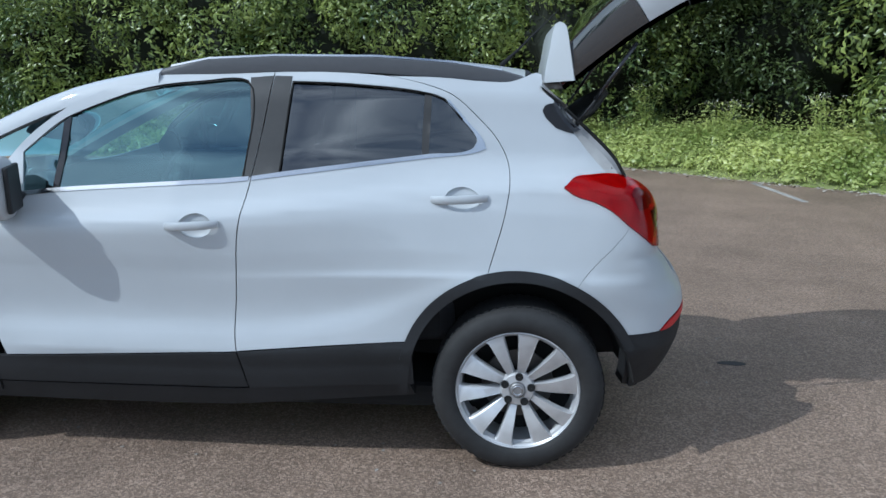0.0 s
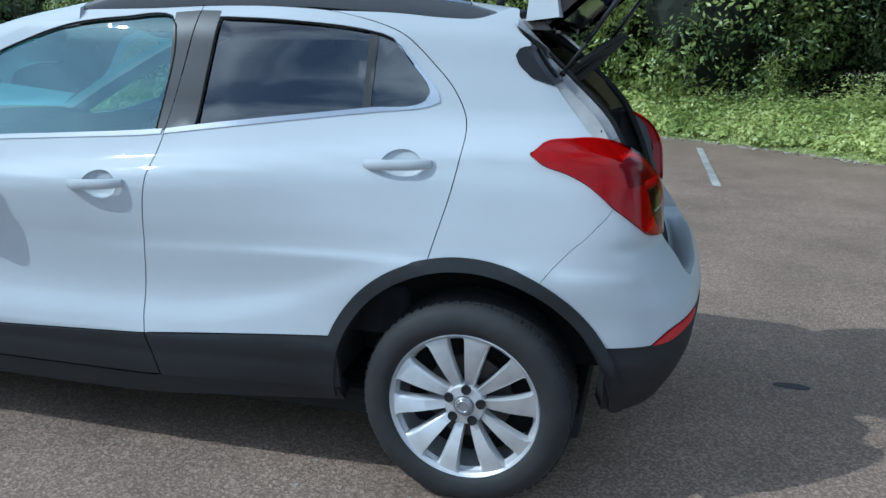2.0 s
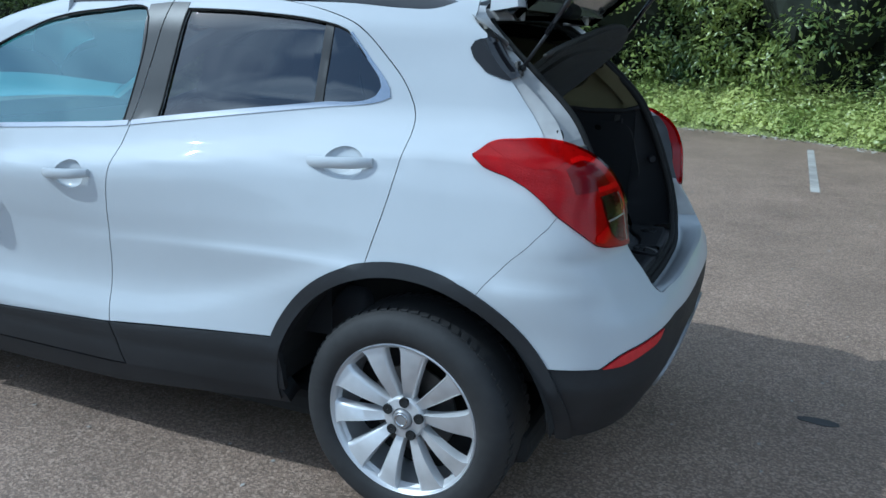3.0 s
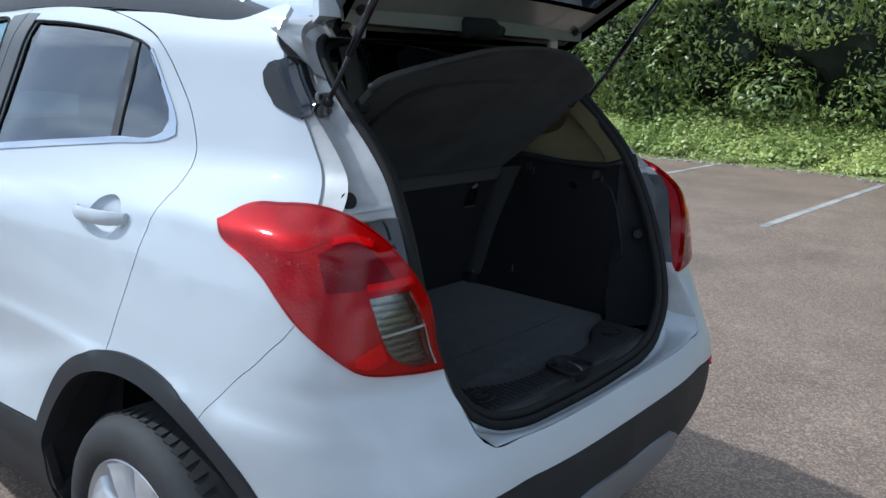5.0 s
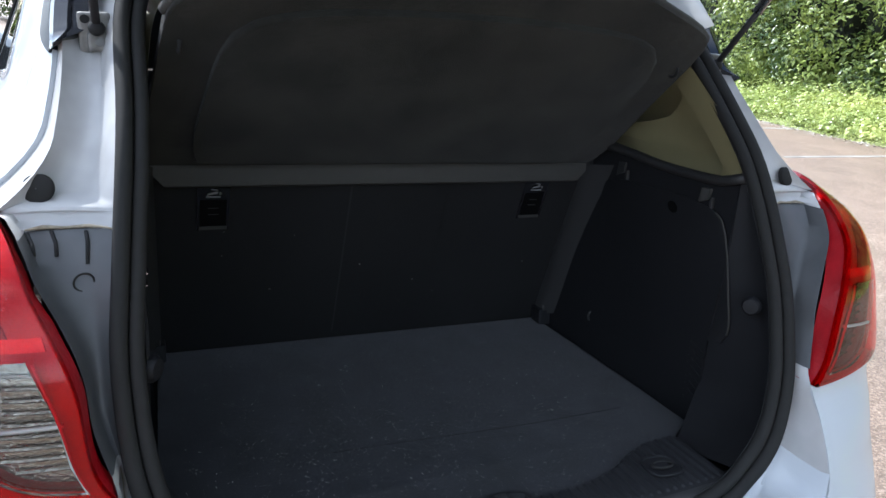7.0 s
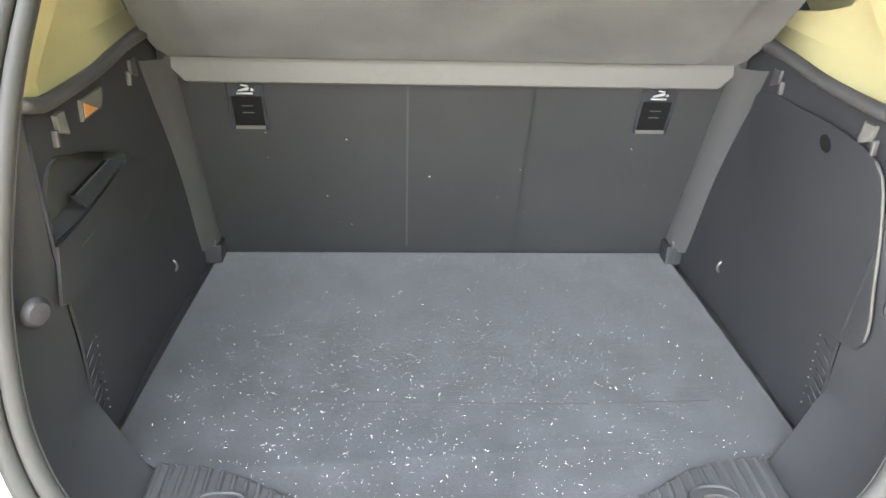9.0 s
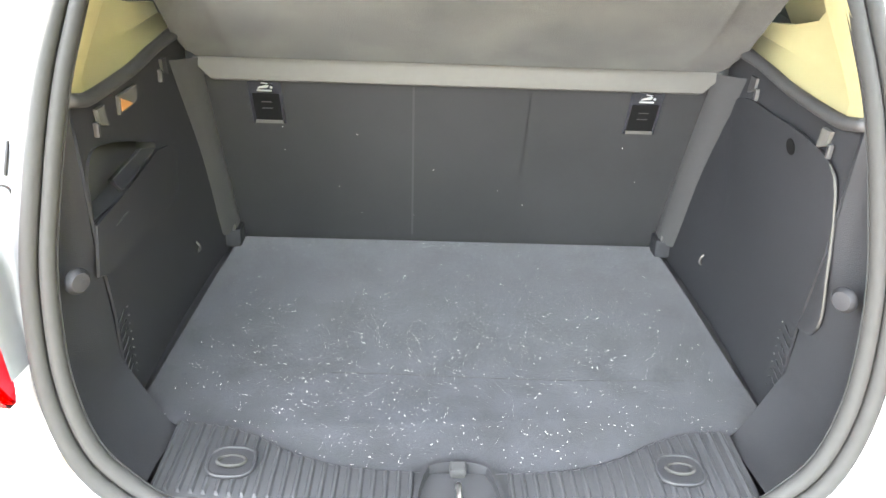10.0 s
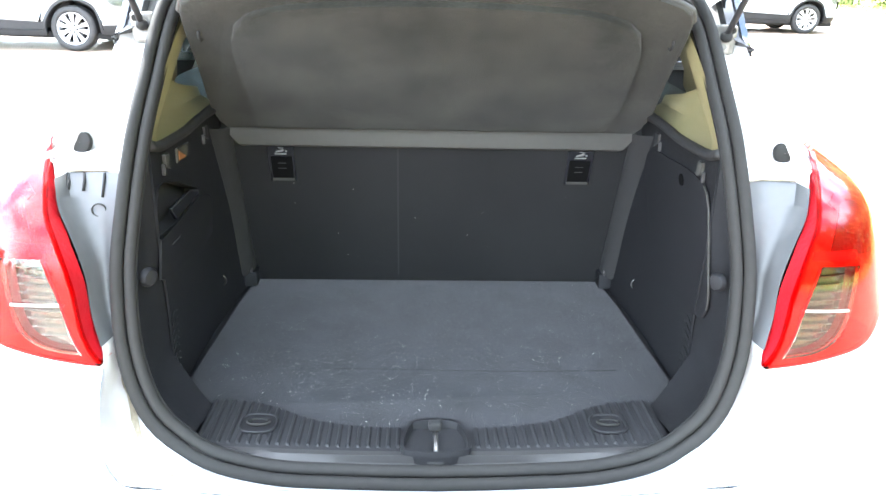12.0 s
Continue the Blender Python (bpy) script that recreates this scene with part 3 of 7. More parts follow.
    # door handles, each a bowed grip over a scooped recess
    for d, (hx, hz), tilt in ((door, HANDLES[0], 0.06), (door2, HANDLES[1], 0.05)):
        y = float(half_width(hx, hz))
        grip = []
        for k in range(15):
            u = k / 14
            a = (u - 0.5) * 0.212
            out = 0.010 + 0.026 * (1 - abs(2 * u - 1) ** 3.2)
            hgt = 0.0135 + 0.004 * (1 - abs(2 * u - 1) ** 4)
            ring = []
            for j in range(10):
                w = 2 * math.pi * j / 10
                ring.append((hx + a, -side * (y + out - 0.008 + 0.008 * math.cos(w)), hz + a * tilt + hgt * math.sin(w)))
            grip.append(ring)
        part("door_handle", loft(grip, closed=True, caps=True), PAINT, d, "white door handle", smooth=True, angle=50)
        scoop = []
        for f, deep in ((1.0, 0.0), (0.965, 0.0035), (0.88, 0.0095), (0.72, 0.0155), (0.50, 0.0195), (0.25, 0.0215), (0.02, 0.022)):
            ring = dish(hx, hz)
            ring = (ring - (hx + 0.012, hz - 0.004)) * f + (hx + 0.012, hz - 0.004)
            p = np.array(shell(ring[:, 0], ring[:, 1])) + (0, deep, 0)
            scoop.append([tuple(q * (1, side, 1)) for q in p])
        part("handle_recess", loft(scoop, closed=True), PAINT, d, "dished recess behind handle", smooth=True)
    # quarter panel
    hip = skin("quarter_panel", shell, [inset(curve(
        [(-0.50, 1.542, 1), (-0.30, 1.536), (-0.12, 1.523), (-0.02, 1.524), (0.045, 1.545), (0.085, 1.560), (0.107, 1.553, 1), (0.108, 1.525), *[(p[0], p[1]) for p in TAIL_EDGE[:-1]], TAIL_EDGE[-1], (0.360, 1.169), (0.220, 1.155), (0.167, 1.126, 1), (0.196, 1.101), (0.280, 1.079), (0.365, 1.050), (*SEAM[0], 1), *SEAM[1:-1], (*SEAM[-1], 1),
         *[p for p in arc(0, WHEEL_Z, ARCH_R, 61.5, 103.5, 12)[1:-1]], (*ARCH_C[0], 1), *GAP_C[:0:-1]], 0.02), 0.0010)], PAINT, car, side=side)
    # rear bumper
    bumper = skin("rear_bumper", shell, [inset(curve(
        [(*SEAM[0], 1), (0.610, 0.938), (0.705, 0.904), (0.835, 0.886), (0.952, 0.868, 1), (0.928, 0.800), (0.914, 0.750), (0.94, 0.714), (1.0, 0.708), (1.1525, 0.706, 1), (1.1525, 0.630, 1), (1.0, 0.630), (0.90, 0.628), (0.77, 0.617), (0.668, 0.599), (0.585, 0.562, 1),
         (s_of(0.400, 0.560), 0.560, 1), *arc(0, WHEEL_Z, ARCH_R, 27, 61.5, 10)[1:-1], (*SEAM[-1], 1), *SEAM[-2:0:-1]], 0.02), 0.0008)], PAINT, car, side=side)
    skin("lower_bumper", shell, [curve(
        [(0.400, 0.563, 1), (0.585, 0.564), (0.668, 0.601), (0.77, 0.619), (0.90, 0.630), (1.0, 0.632), (1.151, 0.632, 1), (1.151, 0.36, 1), (0.95, 0.34), (0.75, 0.32), (0.55, 0.318), (0.452, 0.335, 1), (0.428, 0.40), (0.405, 0.48)], 0.03)], CLAD, bumper, "black textured plastic", side, lift=-0.004, depth=0.05)
    skin("skid_plate", shell, [curve([(0.990, 0.366, 1), (1.02, 0.40), (1.055, 0.46), (1.09, 0.495), (1.15, 0.505, 1), (1.15, 0.366, 1)], 0.03)], RAIL, bumper, "grey skid plate", side, lift=0.004, depth=0.012)
    skin("rear_reflector", shell, [curve([(0.600, 0.562, 1), (0.674, 0.593), (0.78, 0.611), (0.895, 0.621, 1), (0.868, 0.601), (0.771, 0.582), (0.68, 0.565)], 0.02)], REFLECTOR, bumper, "red reflector strip", side, lift=0.002, depth=0.006, cell=0.02)
    # cladding
    ring = [*arc(0, WHEEL_Z, ARCH_R + 0.002, -2, 184, 62), *arc(0, WHEEL_Z, 0.427, 184, -2, 52)]
    skin("wheel_arch_trim", shell, [curve([(*p, 0) for p in ring], 0.02)], CLAD, car, "black plastic wheel arch trim", side, lift=0.007, depth=0.05)
    ring = [(p[0], p[1]) for p in [(AXLE + (ARCH_R + 0.002) * math.cos(radians(a)), WHEEL_Z + (ARCH_R + 0.002) * math.sin(radians(a))) for a in range(-6, 188, 4)]] + \
           [(AXLE + 0.427 * math.cos(radians(a)), WHEEL_Z + 0.427 * math.sin(radians(a))) for a in range(188, -9, -4)]
    skin("wheel_arch_trim", shell, [curve(ring, 0.02)], CLAD, car, "black plastic wheel arch trim", side, lift=0.007, depth=0.05)
    for a, b, cut in ((-2.09, -1.070, -1.045), (-1.066, -0.405, None)):
        lower = -1.042 if cut else -0.405
        first = (a, 0.345, 1) if cut else (-1.038, 0.345, 1)
        skin("sill_trim", shell, [inset(curve([(a, SILL(a) - 0.002, 1), (b, SILL(b) - 0.002, 1), (lower, 0.352, 1), first], 0.03), 0.001)], CLAD, car, "black plastic door sill trim", side, lift=0.004, depth=0.02)
    skin("sill_trim", shell, [curve([(-2.12, 0.338, 1), (-1.2, 0.342), (-0.42, 0.350, 1), (-0.40, 0.30, 1), (-1.2, 0.262), (-2.12, 0.258, 1)], 0.04)], CLAD, car, "lower sill skirt", side, lift=0.0, depth=0.06)
    # front wing and nose
    skin("front_wing", shell, [inset(curve(
        [(-2.055, 1.17, 1), (-2.09, 1.05), (-2.10, 0.85), (-2.085, 0.62), (-2.03 - 0.05, SILL(-2.08), 1), *[(AXLE + ARCH_R * math.cos(radians(a)), WHEEL_Z + ARCH_R * math.sin(radians(a))) for a in range(18, 163, 8)], (-3.02, 0.50, 1), (-3.18, 0.60), (-3.20, 0.80, 1), (-3.05, 0.965), (-2.75, 1.035), (-2.40, 1.075)], 0.03), 0.002)], PAINT, car, side=side, cell=0.05)
    skin("front_bumper", shell, [inset(curve([(-3.02, 0.50, 1), (-3.18, 0.60), (-3.20, 0.80, 1), (-3.5, 0.86), (-3.85, 0.87, 1), (-3.85, 0.42, 1), (-3.3, 0.42), (-3.03, 0.42, 1)], 0.03), 0.002)], PAINT, car, side=side, cell=0.05)
    skin("front_lower_bumper", shell, [curve([(-3.02, 0.425, 1), (-3.3, 0.425), (-3.85, 0.425, 1), (-3.85, 0.24, 1), (-3.02, 0.28, 1)], 0.03)], CLAD, car, side=side, cell=0.05, depth=0.05)
    skin("head_lamp", shell, [curve([(-3.10, 0.88, 1), (-3.25, 0.84), (-3.48, 0.80, 1), (-3.46, 0.74), (-3.30, 0.70), (-3.17, 0.74)], 0.03)], LENS_CLEAR, car, "clear head lamp", side=side, cell=0.04, lift=0.006)
    # inner walls that back the gaps, coloured black so the gaps look shaded
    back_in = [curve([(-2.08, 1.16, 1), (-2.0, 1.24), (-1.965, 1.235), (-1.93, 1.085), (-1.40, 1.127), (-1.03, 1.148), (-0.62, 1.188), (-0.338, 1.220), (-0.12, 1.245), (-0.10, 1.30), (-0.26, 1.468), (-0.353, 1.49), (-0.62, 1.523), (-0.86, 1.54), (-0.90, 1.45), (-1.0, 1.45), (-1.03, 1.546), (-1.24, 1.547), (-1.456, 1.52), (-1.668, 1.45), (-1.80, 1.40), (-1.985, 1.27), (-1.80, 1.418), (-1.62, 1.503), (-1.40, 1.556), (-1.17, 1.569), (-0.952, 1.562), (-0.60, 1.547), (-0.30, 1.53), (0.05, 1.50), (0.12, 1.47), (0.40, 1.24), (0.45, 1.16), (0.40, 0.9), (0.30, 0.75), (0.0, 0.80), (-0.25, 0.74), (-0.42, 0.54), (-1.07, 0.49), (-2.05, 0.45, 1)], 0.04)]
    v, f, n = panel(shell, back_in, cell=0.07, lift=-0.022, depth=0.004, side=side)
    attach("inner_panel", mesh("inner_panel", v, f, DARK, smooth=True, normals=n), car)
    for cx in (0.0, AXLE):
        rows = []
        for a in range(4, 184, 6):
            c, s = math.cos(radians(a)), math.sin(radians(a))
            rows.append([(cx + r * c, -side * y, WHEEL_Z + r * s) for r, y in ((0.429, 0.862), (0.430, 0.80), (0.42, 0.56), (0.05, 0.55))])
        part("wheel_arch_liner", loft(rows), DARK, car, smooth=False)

# ---- roof, screens, bonnet ----
def roof_edge_z(x):
    return spline(x, (-1.75, -1.55, -1.4, -0.95, -0.5, -0.12, 0.05, 0.12), (1.480, 1.535, 1.562, 1.578, 1.562, 1.532, 1.512, 1.502))


def roof_half(x):
    return spline(x, (-1.75, -1.4, -0.95, -0.5, 0.12), (0.60, 0.578, 0.573, 0.556, 0.50))


rows = []
for x in np.linspace(-1.70, 0.05, 30):
    e, h = float(roof_edge_z(x)), float(roof_half(x))
    rows.append([(x - 0.05 * (1 - (y / 1.0) ** 2) * (x < -1.6), y * h, e + 0.058 * (1 - abs(y) ** 2.4)) for y in np.linspace(-1, 1, 25)])
part("roof", loft(rows), PAINT, car, smooth=True)
rows = []
for x in np.linspace(-1.70, 0.08, 24):
    e, h = float(roof_edge_z(x)), float(roof_half(x))
    rows.append([(x, y * h * 0.99, e - 0.035 + 0.05 * (1 - abs(y) ** 2.4)) for y in np.linspace(-1, 1, 17)])
part("headlining", loft(rows), LINING, car, "pale headlining", smooth=True)
for side in (1, -1):
    # raised roof rail with closed grey ends
    pts = [(-1.46, 1.565, 0.002), (-1.38, 1.592, 0.012), (-1.22, 1.622, 0.018), (-0.95, 1.628, 0.020), (-0.55, 1.617, 0.022), (-0.25, 1.594, 0.028), (-0.05, 1.566, 0.030), (0.03, 1.545, 0.022), (0.06, 1.528, 0.006)]
    rings = []
    for x, z, h in pts:
        y = float(roof_half(x)) - 0.012
        base = float(roof_edge_z(x)) - 0.012
        rings.append([(x, -side * (y + dy), zz) for dy, zz in ((0.020, base), (0.022, (base + z) / 2), (0.017, z - 0.006), (0.004, z), (-0.014, z - 0.003), (-0.020, z - 0.012), (-0.022, base))])
    part("roof_rail", loft(rings, closed=True, caps=True), RAIL_SIDE, car, "dark grey roof rail", smooth=True, angle=40)
    rings = [[(x, -side * (float(roof_half(x)) - 0.010 + dy), z + 0.002 + dz) for dy, dz in ((0.010, -0.004), (0.004, 0.004), (-0.008, 0.004), (-0.014, -0.004))] for x, z, h in pts[1:7]]
    part("rail_strip", loft(rings, closed=True, caps=True), CHROME, car, "bright strip on roof rail", smooth=True, angle=40)
    # windscreen pillar
    rings = []
    for x in np.linspace(-2.62, -1.42, 14):
        t = (x + 2.62) / 1.2
        z = float(spline(x, (-2.62, -2.17, -1.75, -1.42), (1.085, 1.318, 1.495, 1.562)))
        y = float(spline(x, (-2.62, -2.17, -1.75, -1.42), (0.70, 0.66, 0.60, 0.575)))
        rings.append([(x, -side * (y + a), z + b) for a, b in ((0.045, -0.055), (0.030, 0.0), (-0.01, 0.022), (-0.045, 0.02), (-0.05, -0.02), (0.0, -0.06))])
    part("windscreen_pillar", loft(rings, closed=True, caps=True), PAINT, car, smooth=True, angle=50)

rows = []
for x in np.linspace(-2.60, -1.70, 12):
    z = float(spline(x, (-2.60, -2.17, -1.70), (1.095, 1.322, 1.515)))
    h = float(spline(x, (-2.60, -2.17, -1.70), (0.68, 0.63, 0.57)))
    rows.append([(x - 0.10 * (1 - y * y), y * h, z + 0.035 * (1 - y * y)) for y in np.linspace(-1, 1, 13)])
w = part("windscreen", loft(rows), GLASS_FRONT, car, "clear windscreen", smooth=True)
w.visible_shadow = False
rows = []
for x in np.linspace(-3.34, -2.52, 12):
    z = float(spline(x, (-3.34, -3.2, -2.9, -2.52), (0.86, 0.945, 1.025, 1.085)))
    h = float(spline(x, (-3.34, -3.0, -2.52), (0.50, 0.68, 0.74)))
    rows.append([(x - 0.05 * (1 - y * y), y * h, z + 0.035 * (1 - abs(y) ** 3) - 0.03 * abs(y) ** 6) for y in np.linspace(-1, 1, 15)])
part("bonnet", loft(rows), PAINT, car, smooth=True)
part("grille", box((-3.445, -0.42, 0.56), (-3.40, 0.42, 0.78), 0.02), GLOSS_BLACK, car, "black front grille")
part("floor_pan", box((-3.2, -0.76, 0.20), (0.35, 0.76, 0.30), 0.03), DARK, car)
part("bulkhead", box((-3.3, -0.55, 0.30), (-2.35, 0.55, 0.85), 0.05), DARK, car)

# ---- door mirrors ----
for side in (1, -1):
    root = float(half_width(-1.93, 1.12))
    rings = []
    for k in range(9):
        u = k / 8
        y = root + 0.03 + 0.225 * u
        w, h, z = 0.060 + 0.030 * math.sin(math.pi * min(u * 1.1, 1)), 0.085 + 0.040 * math.sin(math.pi * (0.15 + 0.60 * u)), 1.128 + 0.012 * u
        x = -1.985 + 0.095 * u
        f = 1.0 if u < 0.85 else (1 - ((u - 0.85) / 0.15) ** 2 * 0.30)
        rings.append([(x + w * f * math.copysign(abs(math.cos(a)) ** 0.7, math.cos(a)) * (1.2 if math.cos(a) < 0 else 0.75), -side * y, z + h * f * math.copysign(abs(math.sin(a)) ** 0.6, math.sin(a))) for a in np.linspace(0, 2 * math.pi, 20, endpoint=False)])
    mirror = part("door_mirror", loft(rings, closed=True, caps=True), PAINT, car, "white door mirror", smooth=True, angle=55)
    face = box((-0.012, -0.088, 1.045), (0.010, 0.088, 1.222), 0.010)
    for v in face.verts:
        v.co = Vector((v.co.x - 1.878 + 0.42 * v.co.y, -side * (root + 0.145 + v.co.y), v.co.z))
    part("mirror_glass", face, CLAD, mirror, "dark mirror face")
    part("mirror_foot", tube([(-1.955, -side * (root - 0.02), 1.07), (-1.955, -side * (root + 0.08), 1.10)], 0.035, 12, flat=0.7), CLAD, mirror, smooth=True)


# ---- wheels ----
def build_wheel(parent_name, m):
    wheel = new(parent_name)
    wheel.parent, wheel.matrix_basis = car, m
    tagged(wheel, "ten-spoke silver alloy wheel with black tyre")
    R, W = 0.336, 0.108
    prof = [(0.236, -W + 0.012), (0.243, -W - 0.004), (0.260, -W - 0.014), (0.284, -W - 0.016), (0.309, -W - 0.010), (0.324, -W + 0.004), (0.332, -W + 0.022), (R, -0.05), (R, 0.05), (0.332, W - 0.022), (0.320, W - 0.004), (0.306, W + 0.008), (0.267, W + 0.012), (0.243, W)]
    tyre = part("tyre", lathe(prof, 96), RUBBER, wheel, "black road tyre", smooth=True, angle=50)
    bm = bmesh.new()
    for k in range(64):
        a = 2 * math.pi * k / 64
        rot = Matrix.Rotation(a, 4, "Y")
        for y0, y1 in ((-0.086, -0.052), (0.052, 0.086)):
            add_box(bm, (R - 0.006, y0, -0.011), (R + 0.0008, y1, 0.009), 0, m=rot @ Matrix.Rotation(radians(12 if y0 < 0 else -12), 4, "X"))
    tagged(part("tread", bm, RUBBER, tyre), kind="stuff")
    part("rim_barrel", lathe([(0.218, -W + 0.030), (0.230, -W + 0.008), (0.238, -W - 0.004), (0.242, -W - 0.001), (0.237, -W + 0.014), (0.222, 0.0), (0.218, W - 0.01)], 72), ALLOY, wheel, "silver rim", smooth=True, angle=45)
    part("rim_face", lathe([(0.222, -W + 0.030), (0.226, -W + 0.012), (0.230, -W + 0.004), (0.233, -W + 0.001), (0.234, -W + 0.012)], 72), ALLOY, wheel, smooth=True, angle=45)
    part("brake_disc", lathe([(0.02, -0.02), (0.140, -0.02), (0.142, -0.012), (0.02, -0.012)], 40), STEEL, wheel, "grey brake disc")
    part("wheel_back", lathe([(0.0005, 0.035), (0.217, 0.03)], 32), DARK, wheel)
    # broad flat spokes, in turn wide and slimmer, with one raised edge
    for kind in (0, 1):
        rows = []
        for k in range(11):
            u = k / 10
            r = 0.048 + u * 0.187
            w = (0.0140 + 0.0265 * u ** 1.2 if kind == 0 else 0.0135 + 0.0195 * u ** 1.25) + 0.014 * max(0, (u - 0.86) / 0.14) ** 2
            y = -W + 0.030 - 0.024 * math.sin(math.pi * min(1, u * 0.80)) - 0.012 * u ** 2
            off = -0.010 * u ** 1.5 if kind == 0 else 0.004 * u
            rows.append([(w * q + off, y + d, r) for q, d in ((-1.10, 0.030), (-1.02, 0.004), (-0.94, -0.0015), (-0.80, -0.0005), (0.70, 0.0035), (0.93, 0.008), (1.03, 0.014), (1.10, 0.032))])
        bm = loft(rows)
        spoke = bpy.data.meshes.new("spoke")
        bmesh.ops.recalc_face_normals(bm, faces=bm.faces)
        bm.to_mesh(spoke)
        bm.free()
        spoke.materials.append(ALLOY)
        spoke.polygons.foreach_set("use_smooth", [True] * len(spoke.polygons))
        spoke.set_sharp_from_angle(angle=radians(35))
        for k in range(5):
            attach("spoke", spoke, wheel, m=Matrix.Rotation(radians(72 * k + 36 * kind + 4), 4, "Y"))
    hub = part("hub", lathe([(0.070, -W + 0.050), (0.068, -W + 0.026), (0.062, -W + 0.018), (0.034, -W + 0.014), (0.033, -W + 0.020), (0.0005, -W + 0.020)], 40), ALLOY, wheel, smooth=True, angle=40)
    part("centre_cap", lathe([(0.031, -W + 0.020), (0.030, -W + 0.010), (0.026, -W + 0.006), (0.0005, -W + 0.005)], 32), RAIL, hub, "grey centre cap", smooth=True, angle=40)
    part("cap_ring", lathe([(0.021, -W + 0.006), (0.020, -W + 0.003), (0.017, -W + 0.003), (0.016, -W + 0.006)], 32), CHROME, hub, "bright ring on cap", smooth=True)
    nut = lathe([(0.0155, -W + 0.022), (0.0155, -W + 0.0128), (0.0135, -W + 0.0118), (0.0120, -W + 0.0125), (0.0070, -W + 0.0135), (0.0005, -W + 0.0140)], 18)
    me = bpy.data.meshes.new("wheel_nut")
    nut.to_mesh(me)
    nut.free()
    me.materials.append(DARK)
    for k in range(5):
        a = radians(72 * k + 20)
        attach("wheel_nut", me, hub, m=Matrix.Translation((0.054 * math.cos(a), -0.002, 0.054 * math.sin(a))))
    return wheel


for x in (0.0, AXLE):
    build_wheel("wheel", pose(x + 0.006, -0.760, HUB_Z, 0, 8, 0))
    build_wheel("wheel", pose(x + 0.006, 0.760, HUB_Z, 0, 30, 180))


# ---- tail lamps ----
for side in (1, -1):
    win = [(0.716, 1.036, 1), (0.826, 1.041, 1), (0.885, 0.962), (0.929, 0.889, 1), (0.856, 0.901), (0.798, 0.928), (0.748, 0.982)]
    hole = curve(win, 0.012)
    lamp = skin("tail_lamp", shell, [inset(curve(LAMP, 0.012), 0.001), hole], LENS_RED, car, "red tail lamp with clear lower window", side, lift=0.010, depth=0.012, cell=0.011)
    lamp.visible_shadow = False
    v, f, n = panel(shell, [inset(curve(LAMP, 0.012), 0.002), hole], cell=0.0048, lift=0.003, depth=0.034, side=side)
    housing = attach("lamp_housing", mesh("lamp_housing", v, f, LAMP_BODY, smooth=True, normals=n), lamp, "red lamp housing")
    housing.cycles.shadow_terminator_geometry_offset = 1.0
    # stepped light chambers behind the lens
    for loop, lift, mt in (
            ([(0.217, 1.150, 1), (0.356, 1.162), (0.520, 1.162), (0.598, 1.128, 1), (0.479, 1.108), (0.343, 1.112)], 0.0046, LAMP_BODY),
            ([(0.562, 1.108, 1), (0.676, 1.128), (0.757, 1.100), (0.795, 1.062, 1), (0.676, 1.050), (0.584, 1.046, 1)], 0.0050, LAMP_DEEP)):
        skin("light_chamber", shell, [curve(loop, 0.010)], mt, lamp, side=side, lift=lift, depth=0.006, cell=0.009)
    for loop in ([(0.610, 1.131, 1), (0.680, 1.136), (0.742, 1.126, 1), (0.738, 1.117, 1), (0.676, 1.126), (0.610, 1.121, 1)],
                 [(0.712, 1.060, 1), (0.838, 1.064, 1), (0.846, 1.050, 1), (0.714, 1.046, 1)],
                 [(0.690, 0.930, 1), (0.764, 0.955, 1), (0.792, 0.920, 1), (0.742, 0.909), (0.690, 0.917, 1)]):
        skin("reflector_strip", shell, [curve(loop, 0.010)], LAMP_BRIGHT, lamp, "bright red reflector strip", side, lift=0.0065, depth=0.006, cell=0.010)
    # raindrops on the upper lens
    drops = random.Random(41 + side)
    wet = bmesh.new()
    for k in range(110):
        s, z = drops.uniform(0.34, 0.80), 1.165 - 0.085 * drops.random() ** 1.6
        if z > float(np.interp(s, (0.34, 0.52, 0.672, 0.782, 0.80), (1.160, 1.164, 1.148, 1.112, 1.10))):
            continue
        a, b, c = (np.array(shell(s + d, z + e)) for d, e in ((0, 0), (0.004, 0), (0, 0.004)))
        nrm = np.cross(b - a, c - a)
        nrm = Vector(nrm / np.linalg.norm(nrm))
        if nrm.z < 0:
            nrm = -nrm
        r = drops.uniform(0.0010, 0.0024)
        m = Matrix.Translation(Vector(a) + nrm * 0.0101) @ nrm.to_track_quat("Z", "Y").to_matrix().to_4x4() @ Matrix.Diagonal((r, r * drops.uniform(1.0, 1.5), r * 0.55, 1))
        bmesh.ops.create_icosphere(wet, subdivisions=1, radius=1.0, matrix=Matrix.Diagonal((1, side, 1, 1)) @ m)
    tagged(part("raindrops", wet, DROP, lamp, "small clear raindrops", smooth=True), kind="stuff")
    skin("clear_window", shell, [hole], LAMP_IN, lamp, "clear ribbed reflector", side, lift=-0.014, depth=0.02, cell=0.02)
    clear = skin("clear_lens", shell, [curve(win, 0.012)], LENS_CLEAR, lamp, "clear lens", side, lift=0.010, depth=0.004, cell=0.02)
    clear.visible_shadow = False
